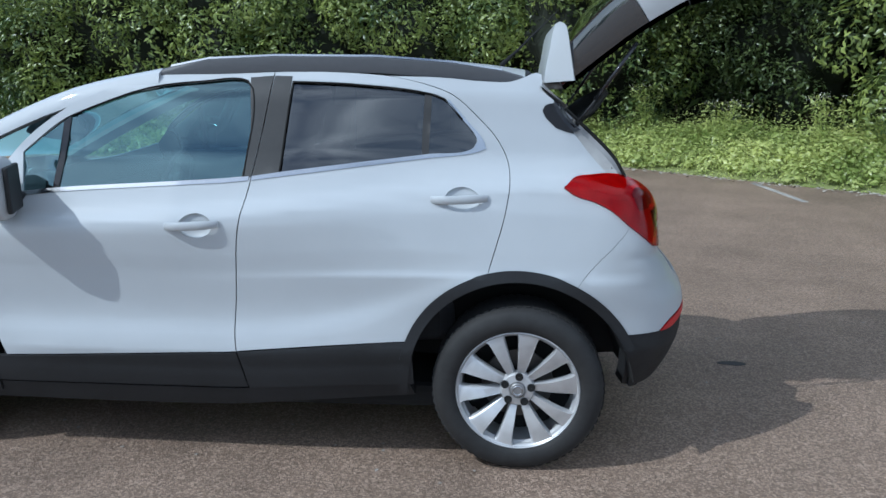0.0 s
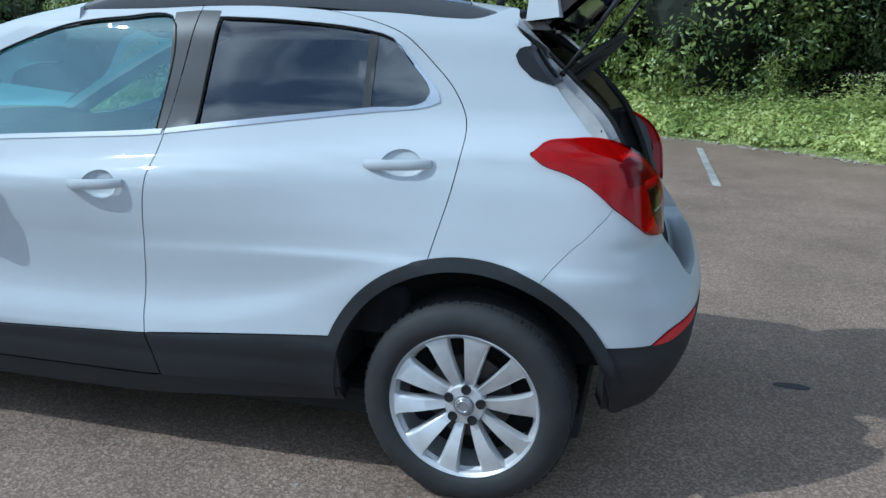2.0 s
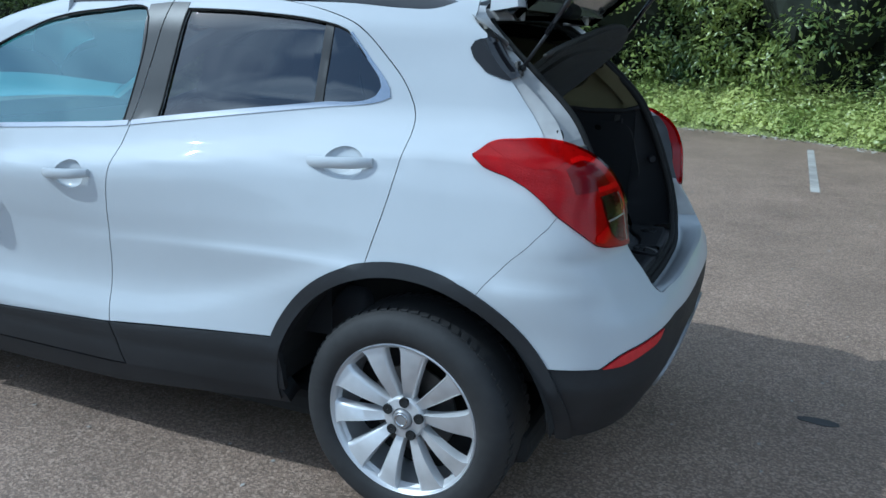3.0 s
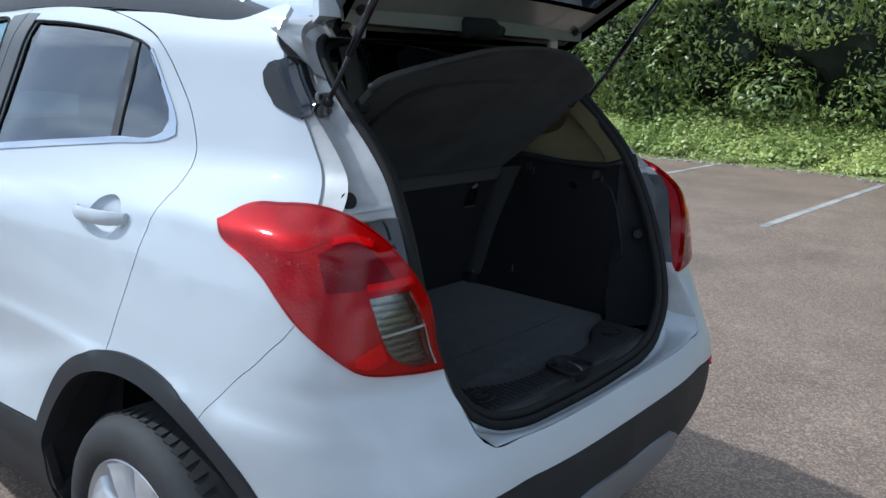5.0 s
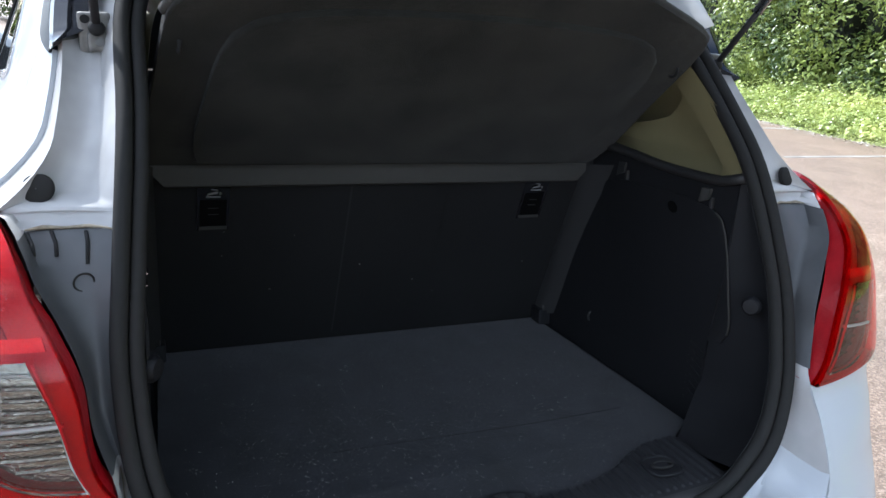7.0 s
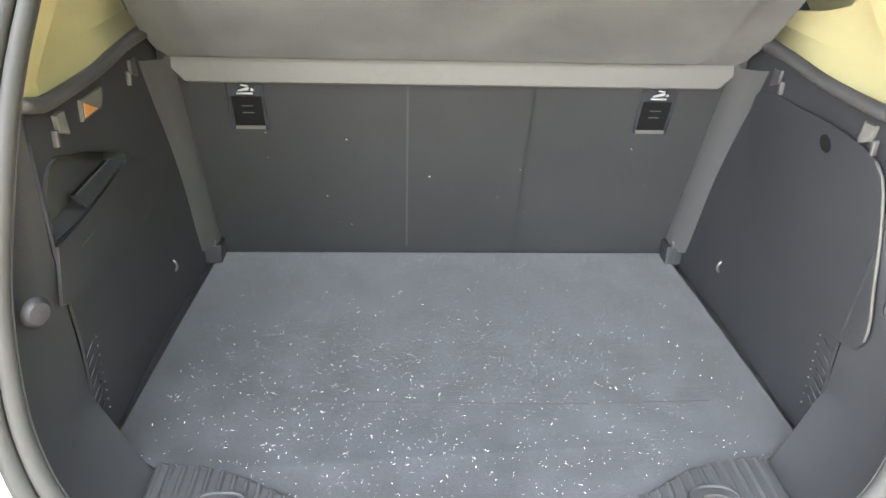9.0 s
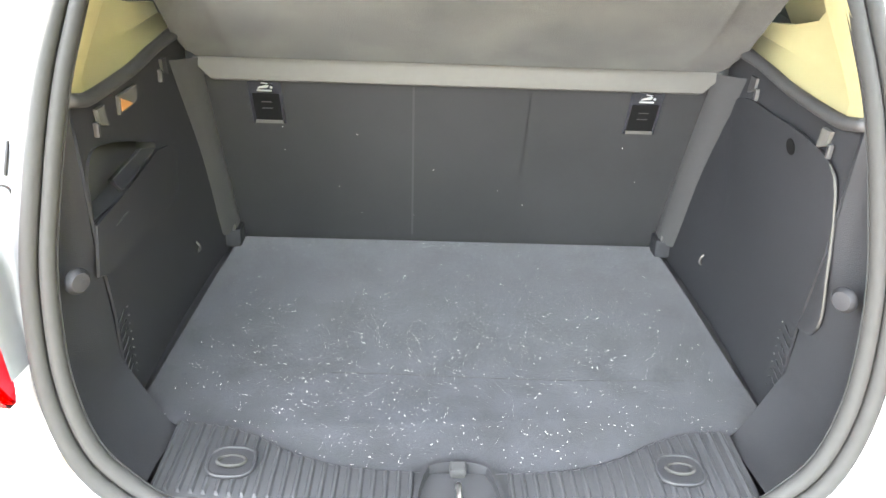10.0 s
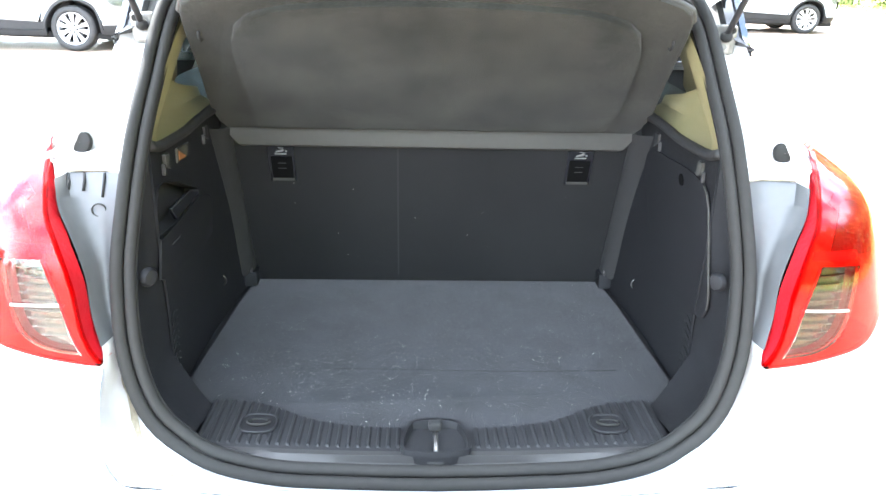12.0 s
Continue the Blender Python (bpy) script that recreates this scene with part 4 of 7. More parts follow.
    for k in range(9):
        z = 0.912 + k * 0.0135
        a, b = float(np.interp(z, (0.90, 0.932, 0.98, 1.035), (0.862, 0.805, 0.763, 0.735))), float(np.interp(z, (0.889, 0.96, 1.04), (0.924, 0.885, 0.830)))
        part("reflector_rib", tube([tuple((shell(s, z + 0.006 * (s - 0.8)) + np.array([-0.009, 0.002, 0])) * (1, side, 1)) for s in np.linspace(a, b, 5)], 0.0022, 5), LAMP_IN, lamp)
    part("window_divider", tube([tuple((shell(s, 0.968 + 0.05 * (s - 0.8)) + np.array([0.006, -0.002, 0])) * (1, side, 1)) for s in np.linspace(0.762, 0.884, 6)], 0.0026, 6), WHITE_BIT, lamp)
    part("window_edge", tube([tuple((shell(s, z) + np.array([0.007, -0.005, 0])) * (1, side, 1)) for s, z in zip((0.836, 0.852, 0.872, 0.891, 0.911, 0.930), (1.040, 1.017, 0.988, 0.959, 0.924, 0.890))], 0.0018, 6), WHITE_BIT, lamp)
    # black trim by the rear screen
    fin = skin("pillar_fin", shell, [curve([(0.137, 1.441), (0.118, 1.433), (0.108, 1.412), (0.120, 1.386), (0.156, 1.355), (0.262, 1.335), (0.376, 1.322, 1), (0.374, 1.330, 1), (0.30, 1.362), (0.200, 1.412)], 0.015)], FIN, car, "gloss black pillar trim", side, lift=0.004, depth=0.03, cell=0.02)
    # the fin wraps round the pillar's rear edge
    wrap = []
    for t in np.linspace(0, 1, 14):
        q = np.array(shell(*[float(np.interp(t, (0, 0.25, 0.55, 1), c)) for c in ((0.135, 0.200, 0.300, 0.374), (1.438, 1.411, 1.362, 1.326))]))
        w = 0.046 * min(1.0, 0.30 + t / 0.2, 0.05 + (1 - t) / 0.22)
        wrap.append([(q + d) * (1, side, 1) for d in ((-0.004, -0.005, 0.0), (0.016, 0.002, 0.006), (0.024, w * 0.40, 0.011), (0.021, w * 0.48, 0.010), (0.029, w * 0.56, 0.013), (0.028, w * 0.95, 0.013), (0.010, w * 1.02, 0.006))])
    part("fin_return", loft(wrap), GLOSS_BLACK, fin, "gloss black return of the fin", smooth=True, angle=35)

# ---- the tailgate opening ----
OPEN_Z = (0.55, 0.62, 0.70, 0.90, 1.19, 1.36, 1.52, 1.60)
OPEN_X = (0.66, 0.640, 0.608, 0.545, 0.427, 0.262, 0.080, 0.0)


def open_x(z):
    return float(spline(z, OPEN_Z, OPEN_X))


HALF = curve([(0.0, 0.650), (0.16, 0.653), (0.314, 0.662), (0.430, 0.692), (0.505, 0.752), (0.545, 0.84), (0.562, 0.98), (0.552, 1.10), (0.530, 1.26), (0.508, 1.40), (0.460, 1.472), (0.36, 1.505), (0.18, 1.520), (0.0, 1.524)], 0.02, closed=False)
LOOP = [(open_x(z), y, z) for y, z in HALF] + [(open_x(z), -y, z) for y, z in HALF[-2:0:-1]]


def seal_point(k, lateral, lift):
    """A point beside the opening's edge: lateral outwards in its plane, lift towards the rear."""
    n = len(LOOP)
    p, a, b = Vector(LOOP[k % n]), Vector(LOOP[(k - 1) % n]), Vector(LOOP[(k + 1) % n])
    t = (b - a).normalized()
    out = Vector((1.0, 0, 0.45)).normalized()
    lat = t.cross(out).normalized()
    if lat.dot(p - Vector((open_x(1.05), 0, 1.05))) < 0:
        lat = -lat
    nrm = lat.cross(t).normalized()
    if nrm.x < 0:
        nrm = -nrm
    return p + lat * lateral + nrm * lift


def seal_y(z):
    return float(np.interp(z, HALF[8:-8, 1], HALF[8:-8, 0])) if HALF[8, 1] < z else float(HALF[8, 0])


N = len(LOOP)
part("weather_seal", tube([seal_point(k, -0.004, 0.006) for k in range(N)], 0.0105, 10, closed=True), SEAL, car, "black rubber weather seal", smooth=True)
part("seal_lip", tube([seal_point(k, -0.024, 0.000) for k in range(N)], 0.0105, 10, closed=True, flat=0.9), SEAL, car, "inner lip of weather seal", smooth=True)
part("seal_carrier", loft([[seal_point(k, l, -0.006) for l in (0.006, -0.012, -0.034)] for k in [*range(N), 0]]), DARK, car)

# painted channel between the outer skin and the seal
edge = curve([(p[0], p[1]) for p in TAIL_EDGE] + [(0.672, 1.156), (0.782, 1.122), (0.860, 1.048), (0.910, 0.958), (0.952, 0.868), (0.928, 0.800), (0.914, 0.750)], 0.012, closed=False)
edge3 = shell(edge[:, 0], edge[:, 1])
for side in (1, -1):
    rows = []
    for o in edge3:
        o = np.array(o)
        z = o[2]
        i = np.array([open_x(z) + 0.002, -(seal_y(z) + 0.004), z])
        f = i[0] - 0.058 if z > 1.0 else i[0] - 0.058 + (1.0 - z) * 0.10
        w = o[1] - i[1]
        ring = [o, o + (-0.012, 0.004, -0.003), (max(f + 0.030, min(o[0] - 0.03, f + 0.05)), i[1] + w * 0.86, z - 0.006), (f + 0.004, i[1] + w * 0.60, z), (f, i[1] + w * 0.40, z), (f + 0.004, i[1] + w * 0.20, z), (i[0] - 0.010, i[1] + w * 0.05 - 0.003, z), i]
        if 0.875 < z < 1.165:
            # beside the lamp the channel starts behind its inner edge
            e = math.sin(math.pi * (z - 0.875) / 0.29) ** 0.5
            ring[0] = o + np.array([-0.040, 0.006, 0]) * e
            ring[1] = ring[0] + (-0.006, 0.003, 0)
            ring[2] = (max(f + 0.018, ring[1][0] - 0.03), min(ring[1][1] + 0.004, i[1] - 0.004), z - 0.002)
            ring[3:7] = [np.array(ring[2]) * (1 - q) + i * q + (-0.012 * math.sin(math.pi * q), 0, 0) for q in (0.2, 0.45, 0.7, 0.9)]
        rows.append([np.array(p) * (1, side, 1) for p in ring])
    part("tailgate_channel", loft(rows), PAINT_IN, car, "white painted tailgate channel with grime", smooth=True, angle=60)
    sub_rows = [[np.array(q) + np.array([0.005, 0, 0]) for q in r] for r in rows if 0.885 < r[0][2] < 1.142]
    part("lamp_side_cover", loft(sub_rows), COVER, car, "grey plastic cover beside lamp", smooth=True, angle=60)

    def on_cover(z, f):
        r = min(sub_rows, key=lambda q: abs(q[3][2] - z))
        k = f * (len(r) - 1)
        p = r[int(k)] * (1 - k % 1) + r[min(int(k) + 1, len(r) - 1)] * (k % 1)
        return Vector((p[0] + 0.0025, p[1], z))
    if side == 1:
        for f, z0 in ((0.30, 1.118), (0.48, 1.115), (0.70, 1.104)):
            part("drain_slot", tube([on_cover(1.138, f), on_cover(1.128, f), on_cover(z0, f - 0.02)], 0.0022, 6), DARK, car, "dark drain slot", smooth=True)
        hub = on_cover(1.085, 0.62)
        part("cover_clip", tube([hub + Vector((0.001, 0.011 * math.cos(a), 0.011 * math.sin(a))) for a in np.linspace(0, 2 * math.pi, 20, endpoint=False)], 0.0013, 6, closed=True), SEAL, car, "round clip", smooth=True)
    top = max(sub_rows, key=lambda q: q[3][2])
    part("cover_gap", tube([Vector(p) + Vector((0.001, 0, 0.002 + 0.0015 * math.sin(i * 2.3))) for i, p in enumerate(top[2:])], [0.0012, 0.0028, 0.0018, 0.0022, 0.0012, 0.001], 6), DIRT, car, "dirty gap over the cover", smooth=True)
    # plug, strut bracket, grime and drain marks
    plug = lathe([(0.018, -0.004), (0.0175, 0.003), (0.014, 0.005), (0.0005, 0.0055)], 24, axis="x")
    bmesh.ops.transform(plug, matrix=Matrix.Translation((0.391, -side * 0.628, 1.180)) @ Matrix.Rotation(radians(-18), 4, "Y") @ Matrix.Rotation(radians(-side * 18), 4, "Z"), verts=plug.verts)
    part("rubber_plug", plug, SEAL, car, "black rubber plug", smooth=True, angle=40)
    br = bmesh.new()
    add_box(br, (0.236, -side * 0.546 - 0.020, 1.322), (0.246, -side * 0.546 + 0.020, 1.378), 0.004)
    add_box(br, (0.244, -side * 0.542 - 0.014, 1.326), (0.254, -side * 0.542 + 0.012, 1.352), 0.004)
    bracket = part("strut_bracket", br, BRACKET, car, "grimy grey metal strut bracket")
    part("bracket_bolt", tube([(0.252, -side * 0.541, 1.338), (0.258, -side * 0.541, 1.339)], 0.0065, 6), STEEL, bracket)
    # dark disc on the uncut plate stands in for a shaded hole
    part("bracket_hole", tube([(0.2455, -side * 0.557, 1.369), (0.2468, -side * 0.557, 1.369)], 0.0060, 12), DARK, bracket)
    strut = part("gas_strut", tube([(0.256, -side * 0.544, 1.360), (0.340, -side * 0.550, 1.490)], 0.0055, 12), CLAD, car, "black gas strut", smooth=True)
    part("strut_cylinder", tube([(0.320, -side * 0.549, 1.462), (0.470, -side * 0.558, 1.690)], 0.0085, 14), GLOSS_BLACK, strut, smooth=True)
    ball = bmesh.new()
    bmesh.ops.create_icosphere(ball, subdivisions=2, radius=0.011, matrix=Matrix.Translation((0.256, -side * 0.544, 1.358)))
    part("ball_joint", ball, DARK, strut, smooth=True)
    stop = bmesh.new()
    add_box(stop, (0.612, -side * 0.480 - 0.012, 0.672), (0.632, -side * 0.480 + 0.012, 0.690), 0.004)
    part("bump_stop", stop, SEAL, car, "black rubber bump stop")

# bumper step under the opening
ss = np.linspace(0.914, 1.15, 18)
o3 = shell(ss, np.interp(ss, (0.914, 0.94, 1.0, 1.15), (0.750, 0.714, 0.708, 0.706)))
first = [np.array(p) * (1, -1, 1) for p in rows[-1]]
zi = first[-1][2]
k0 = [(seal_y(zi) + 0.004, zi)] + [(y, z) for y, z in HALF if z < zi - 0.006 and y <= 0.51][::-1]
full = []
for j, o in enumerate(o3):
    t = j / (len(o3) - 1) * (len(k0) - 1)
    a, b = k0[int(t)], k0[min(int(t) + 1, len(k0) - 1)]
    y, z = a[0] + (b[0] - a[0]) * (t % 1), a[1] + (b[1] - a[1]) * (t % 1)
    i = np.array([open_x(z) + 0.003, -y, z - 0.002 * min(1, j)])
    ring = [o, o * 0.93 + i * 0.07 + (0, 0, 0.004), o * 0.8 + i * 0.2 + (0, 0, 0.005), o * 0.6 + i * 0.4 + (0, 0, 0.003), o * 0.36 + i * 0.64 - (0, 0, 0.001), o * 0.30 + i * 0.70 - (0, 0, 0.008), o * 0.15 + i * 0.85 - (0, 0, 0.007), i]
    m = max(0.0, 1 - j / 4) ** 1.5
    full.append([q * (1 - m) + np.array(p + (o - first[0])) * m if k < 7 else q for k, (q, p) in enumerate(zip(ring, first))])
mirror_rows = [[p * np.array([1, -1, 1]) for p in r] for r in full[-2::-1]]
part("bumper_step", loft(full + mirror_rows), PAINT, car, "white bumper step", smooth=True, angle=50)
# dirt washed down the painted gutter into the corner
for side in (1,):
    path = [[np.array(p) * (1, -side, 1) for p in r] for r in rows if r[0][2] < 0.885] + [[p * np.array([1, side, 1]) for p in r] for r in full[1:5]]
    dirt_rows = []
    for k, r in enumerate(path):
        w = (0.30 + 0.12 * math.sin(k * 1.3) + 0.05 * math.sin(k * 3.1)) * min(1.0, 0.4 + k / 4) * (1.0 if k < len(path) - 2 else 0.5)
        a, b, c = np.array(r[2]), np.array(r[3]), np.array(r[4])
        dirt_rows.append([b + (a - b) * w * 0.5 + (0.0012, 0, 0.0008), b + (0.0018, 0, 0.0010), b + (c - b) * w + (0.0012, 0, 0.0008)])
    part("gutter_dirt", loft(dirt_rows), DIRT, car, "brown dirt in the gutter", smooth=True)
# header over the opening; its middle is coloured black for the gate's shade
rows = []
for k in range(N):
    y, z = LOOP[k][1], LOOP[k][2]
    if z > 1.395:
        rows.append((y, z))
rows = sorted(rows)
hd = []
for y, z in rows:
    x = open_x(z)
    h = min(1.0, abs(y) / 0.5)
    hd.append([(x + 0.002, y * 1.01, z + 0.003), (x - 0.016, y * 1.05, z + 0.016), (x - 0.004, y * 1.09, z + 0.030 + 0.012 * (1 - h)), (0.050 + 0.05 * h ** 6, y * 1.11, 1.508 + 0.052 * (1 - h ** 2.4) + 0.01 * (1 - h))])
mid = [r for r in hd if abs(r[0][1]) < 0.40]
part("roof_header", loft(mid), TRIM, car, "header over the boot opening, coloured black for shade", smooth=True, angle=60)
for ends in ([r for r in hd if r[0][1] <= mid[0][0][1]], [r for r in hd if r[0][1] >= mid[-1][0][1]]):
    part("header_corner", loft(ends), PAINT_IN, car, "painted corner of the opening", smooth=True, angle=60)

# ---- open tailgate ----
GU = (0.0, 0.20, 0.45, 0.60, 0.80, 1.0)
GX = (0.190, 0.350, 0.550, 0.680, 0.870, 1.070)
GZ = (1.497, 1.617, 1.766, 1.835, 1.890, 1.925)


def gate_half(u):
    return float(spline(u, (0.0, 0.3, 0.5, 0.62, 0.8, 1.0), (0.474, 0.552, 0.598, 0.600, 0.570, 0.50)))


def gate_surface(depth):
    def f(y, u):
        y, u = np.broadcast_arrays(np.asarray(y, float), np.asarray(u, float))
        x, z = spline(u, GU, GX), spline(u, GU, GZ)
        dx, dz = spline(u + 0.01, GU, GX) - spline(u - 0.01, GU, GX), spline(u + 0.01, GU, GZ) - spline(u - 0.01, GU, GZ)
        l = np.hypot(dx, dz)
        l = np.where(l == 0, 1, l)
        k = depth * spline(u, (0, 0.12, 0.5, 1.0), (0.5, 0.9, 1.2, 1.2)) + 0.055 * (1 - (y / 0.62) ** 2) * np.clip(u / 0.3, 0.2, 1)
        return np.stack([x - dz / l * k, y, z + dx / l * k], -1)
    return f


gate = new("tailgate")
gate.parent = car
tagged(gate, "raised white tailgate with dark rear screen")
inner_s, outer_s = gate_surface(0.0), gate_surface(0.125)


def gate_loop(u0, u1, trim, n=14):
    us = np.linspace(u0, u1, n)
    return np.array([(-(gate_half(u) - trim), u) for u in us[::-1]] + [(y, u0) for y in np.linspace(-(gate_half(u0) - trim), gate_half(u0) - trim, 12)[1:-1]] + [(gate_half(u) - trim, u) for u in us] + [(y, u1) for y in np.linspace(gate_half(u1) - trim, -(gate_half(u1) - trim), 12)[1:-1]])


window_in = curve([(-0.43, 0.155, 1), (0.43, 0.155, 1), (0.485, 0.30), (0.50, 0.455, 1), (0.0, 0.50), (-0.50, 0.455, 1), (-0.485, 0.30)], 0.04)
v, f, n = panel(inner_s, [gate_loop(0.0, 0.56, 0.004), window_in], cell=0.05, lift=0, depth=-0.02)
attach("gate_inner_frame", mesh("gate_inner_frame", v, [t[::-1] for t in f], GATE_IN, smooth=True, normals=-n), gate, "dark glossy inner frame")
v, f, n = panel(inner_s, [gate_loop(0.562, 0.995, 0.012)], cell=0.06, lift=-0.006, depth=-0.02)
attach("gate_lower_trim", mesh("gate_lower_trim", v, [t[::-1] for t in f], TRIM, smooth=True, normals=-n), gate, "black inner trim")
v, f, n = panel(outer_s, [gate_loop(0.515, 1.0, 0.0)], cell=0.05, depth=0.02)
attach("gate_outer_panel", mesh("gate_outer_panel", v, f, PAINT, smooth=True, normals=n), gate, "white outer panel")
v, f, n = panel(outer_s, [gate_loop(0.03, 0.512, 0.0)], cell=0.05, depth=0.008)
attach("rear_screen", mesh("rear_screen", v, f, GLASS_DARK, smooth=True, normals=n), gate, "dark rear screen")
for sd in (1, -1):
    for u0, u1, mt, nm in ((0.0, 0.395, SCREEN_EDGE, "gate_side_glass"), (0.398, 1.0, PAINT, "gate_side_panel")):
        ring = []
        for u in np.linspace(u0, u1, 12):
            y = sd * gate_half(u)
            a, b = inner_s(y, u), outer_s(y, u)
            ring.append([a, a * 0.75 + b * 0.25 + np.array([0, sd * 0.010, 0]), a * 0.3 + b * 0.7 + np.array([0, sd * 0.012, 0]), b])
        part(nm, loft(ring), mt, gate, smooth=True, angle=50)
    plug = lathe([(0.011, 0.0), (0.010, 0.012), (0.0005, 0.014)], 16, axis="z")
    p = inner_s(sd * 0.44, 0.07)
    bmesh.ops.transform(plug, matrix=Matrix.Translation(tuple(p)) @ Matrix.Rotation(radians(143), 4, "Y"), verts=plug.verts)
    part("gate_buffer", plug, DARK, gate, "black rubber buffer")
    part("hinge", box((0.06, sd * 0.40 - 0.022, 1.485), (0.20, sd * 0.40 + 0.022, 1.520), 0.006), PAINT_IN, gate, "white hinge arm")
end = [[inner_s(y, 1.0), outer_s(y, 1.0)] for y in np.linspace(-0.5, 0.5, 20)]
part("gate_end", loft(end), PAINT, gate, smooth=True)
part("wiper_motor", loft([[(0.235 + 0.03 * math.cos(a) * r, y, 1.545 + 0.025 * math.sin(a) * r - 0.02) for a in np.linspace(0, 2 * math.pi, 14, endpoint=False)] for y, r in ((-0.09, 0.5), (-0.08, 1.0), (0.03, 1.1), (0.05, 0.7), (0.08, 0.5))], closed=True, caps=True), DARK, gate, "black wiper motor cover", smooth=True, angle=50)
blade = [(0.114, 1.512), (0.236, 1.522), (0.219, 1.616), (0.204, 1.700), (0.195, 1.732), (0.183, 1.744), (0.168, 1.749), (0.153, 1.742), (0.143, 1.710), (0.131, 1.630), (0.120, 1.571)]
flank = lambda x: 0.466 + 0.079 * (x - 0.114) / 0.122
part("spoiler", loft([[(x * k + (1 - k) * 0.170, f * flank(x), z) for x, z in blade] for f, k in ((-1.0, 0.92), (-0.99, 0.98), (-0.97, 1.0), (0.0, 1.0), (0.97, 1.0), (0.99, 0.98), (1.0, 0.92))], closed=True, caps=True), PAINT, gate, "white roof spoiler", smooth=True, angle=40)

cover = [[(0.118, y * 0.93, 1.5085), (0.170, y, 1.5085), (0.2405, y, 1.5145), (0.2375, y, 1.54), (0.231, y, 1.575), (0.2245, y, 1.61)] for y in np.linspace(-0.492, 0.492, 14)]
part("spoiler_lining", loft(cover), GATE_IN, gate, "dark glossy lining under the spoiler", smooth=True, angle=40)

aerial = tube([(-0.06, 0.0, 1.585), (0.02, 0.0, 1.66), (0.19, 0.0, 1.83)], [0.012, 0.005, 0.0025], 8)
part("aerial", aerial, DARK, car, "thin black roof aerial", smooth=True)

# ---- boot: seats ahead of it ----
SEAT_N = Vector((0.32, 0, -0.127)).normalized()
SEAT_U = Vector((0.127, 0, 0.32)).normalized()


def seat_place(y, h, out=0.0):
    """A place on the seat back: y across, h up its slope from the boot floor, out towards the tail."""
    return Vector((-0.240, y, 0.672)) + SEAT_U * h + SEAT_N * out


def seat_slab(y0, y1, h0, h1, d, bevel, n=6):
    bm = bmesh.new()
    add_box(bm, (0, 0, 0), (1, 1, 1))
    for v in bm.verts:
        v.co = seat_place(y0 + v.co.x * (y1 - y0), h0 + v.co.y * (h1 - h0), (v.co.z - 1) * d)
    bmesh.ops.bevel(bm, geom=list(bm.edges), offset=bevel, segments=3, affect="EDGES", profile=0.6)
    return bm


seat = new("rear_seat_back")
seat.parent = car
tagged(seat, "split rear seat back in dark carpet")
for y0, y1 in ((-0.505, 0.139), (0.145, 0.505)):
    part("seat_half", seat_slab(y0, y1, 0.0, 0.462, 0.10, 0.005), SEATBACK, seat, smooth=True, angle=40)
part("armrest_seam", seat_slab(-0.086, -0.083, 0.02, 0.45, 0.002, 0.0006), DARK, seat).location = SEAT_N * 0.001
for y in (-0.368, 0.366):
    b = seat_slab(y - 0.029, y + 0.029, 0.336, 0.440, 0.006, 0.003)
    btn = part("seat_release", b, GLOSS_BLACK, seat, "black seat release panel", smooth=True, angle=40)
    btn.location = SEAT_N * 0.004
    part("release_button", seat_slab(y - 0.024, y + 0.024, 0.344, 0.404, 0.005, 0.002), VOID, btn, "black push button", smooth=True, angle=40).location = SEAT_N * 0.001
    part("button_edge", seat_slab(y - 0.026, y + 0.026, 0.3368, 0.3420, 0.004, 0.001), SHELF_EDGE, btn, "pale lower edge").location = SEAT_N * 0.0035
    for h in (0.371, 0.386):
        part("button_mark", seat_slab(y - 0.010, y + 0.010, h, h + 0.0009, 0.002, 0.0003), TRIM_SOFT, btn).location = SEAT_N * 0.0022
    ic = bmesh.new()
    for poly in (((-0.015, 0.4130), (0.013, 0.4130), (0.013, 0.4160), (-0.015, 0.4160)),
                 ((-0.013, 0.4185), (0.006, 0.4220), (0.009, 0.4260), (0.004, 0.4272), (-0.011, 0.4222)),
                 ((0.008, 0.4310), (-0.004, 0.4332), (-0.006, 0.4314), (0.006, 0.4290)),
                 ((0.0105, 0.4205), (0.0150, 0.4195), (0.0155, 0.4235), (0.0115, 0.4255))):
        stroke = prism([(y + a, h) for a, h in poly], lambda a, h, d: seat_place(a, h, d - 0.001), 0.002, 0.0004)
        me_ = bpy.data.meshes.new("icon")
        stroke.to_mesh(me_)
        stroke.free()
        ic.from_mesh(me_)
        bpy.data.meshes.remove(me_)
    part("button_icon", ic, ICON, btn, "white folding-seat pictogram").location = SEAT_N * 0.0035
for y in (-0.30, 0.30):
    part("rear_headrest", box((-0.10, y - 0.13, 1.12), (-0.01, y + 0.13, 1.26), 0.035, 4), FABRIC, seat, "dark grey headrest", smooth=True, angle=60).location = (-0.06, 0, 0.0)
part("rear_cushion", box((-0.78, -0.60, 0.42), (-0.24, 0.60, 0.60), 0.05, 4), FABRIC, car, "dark rear bench cushion", smooth=True, angle=60)
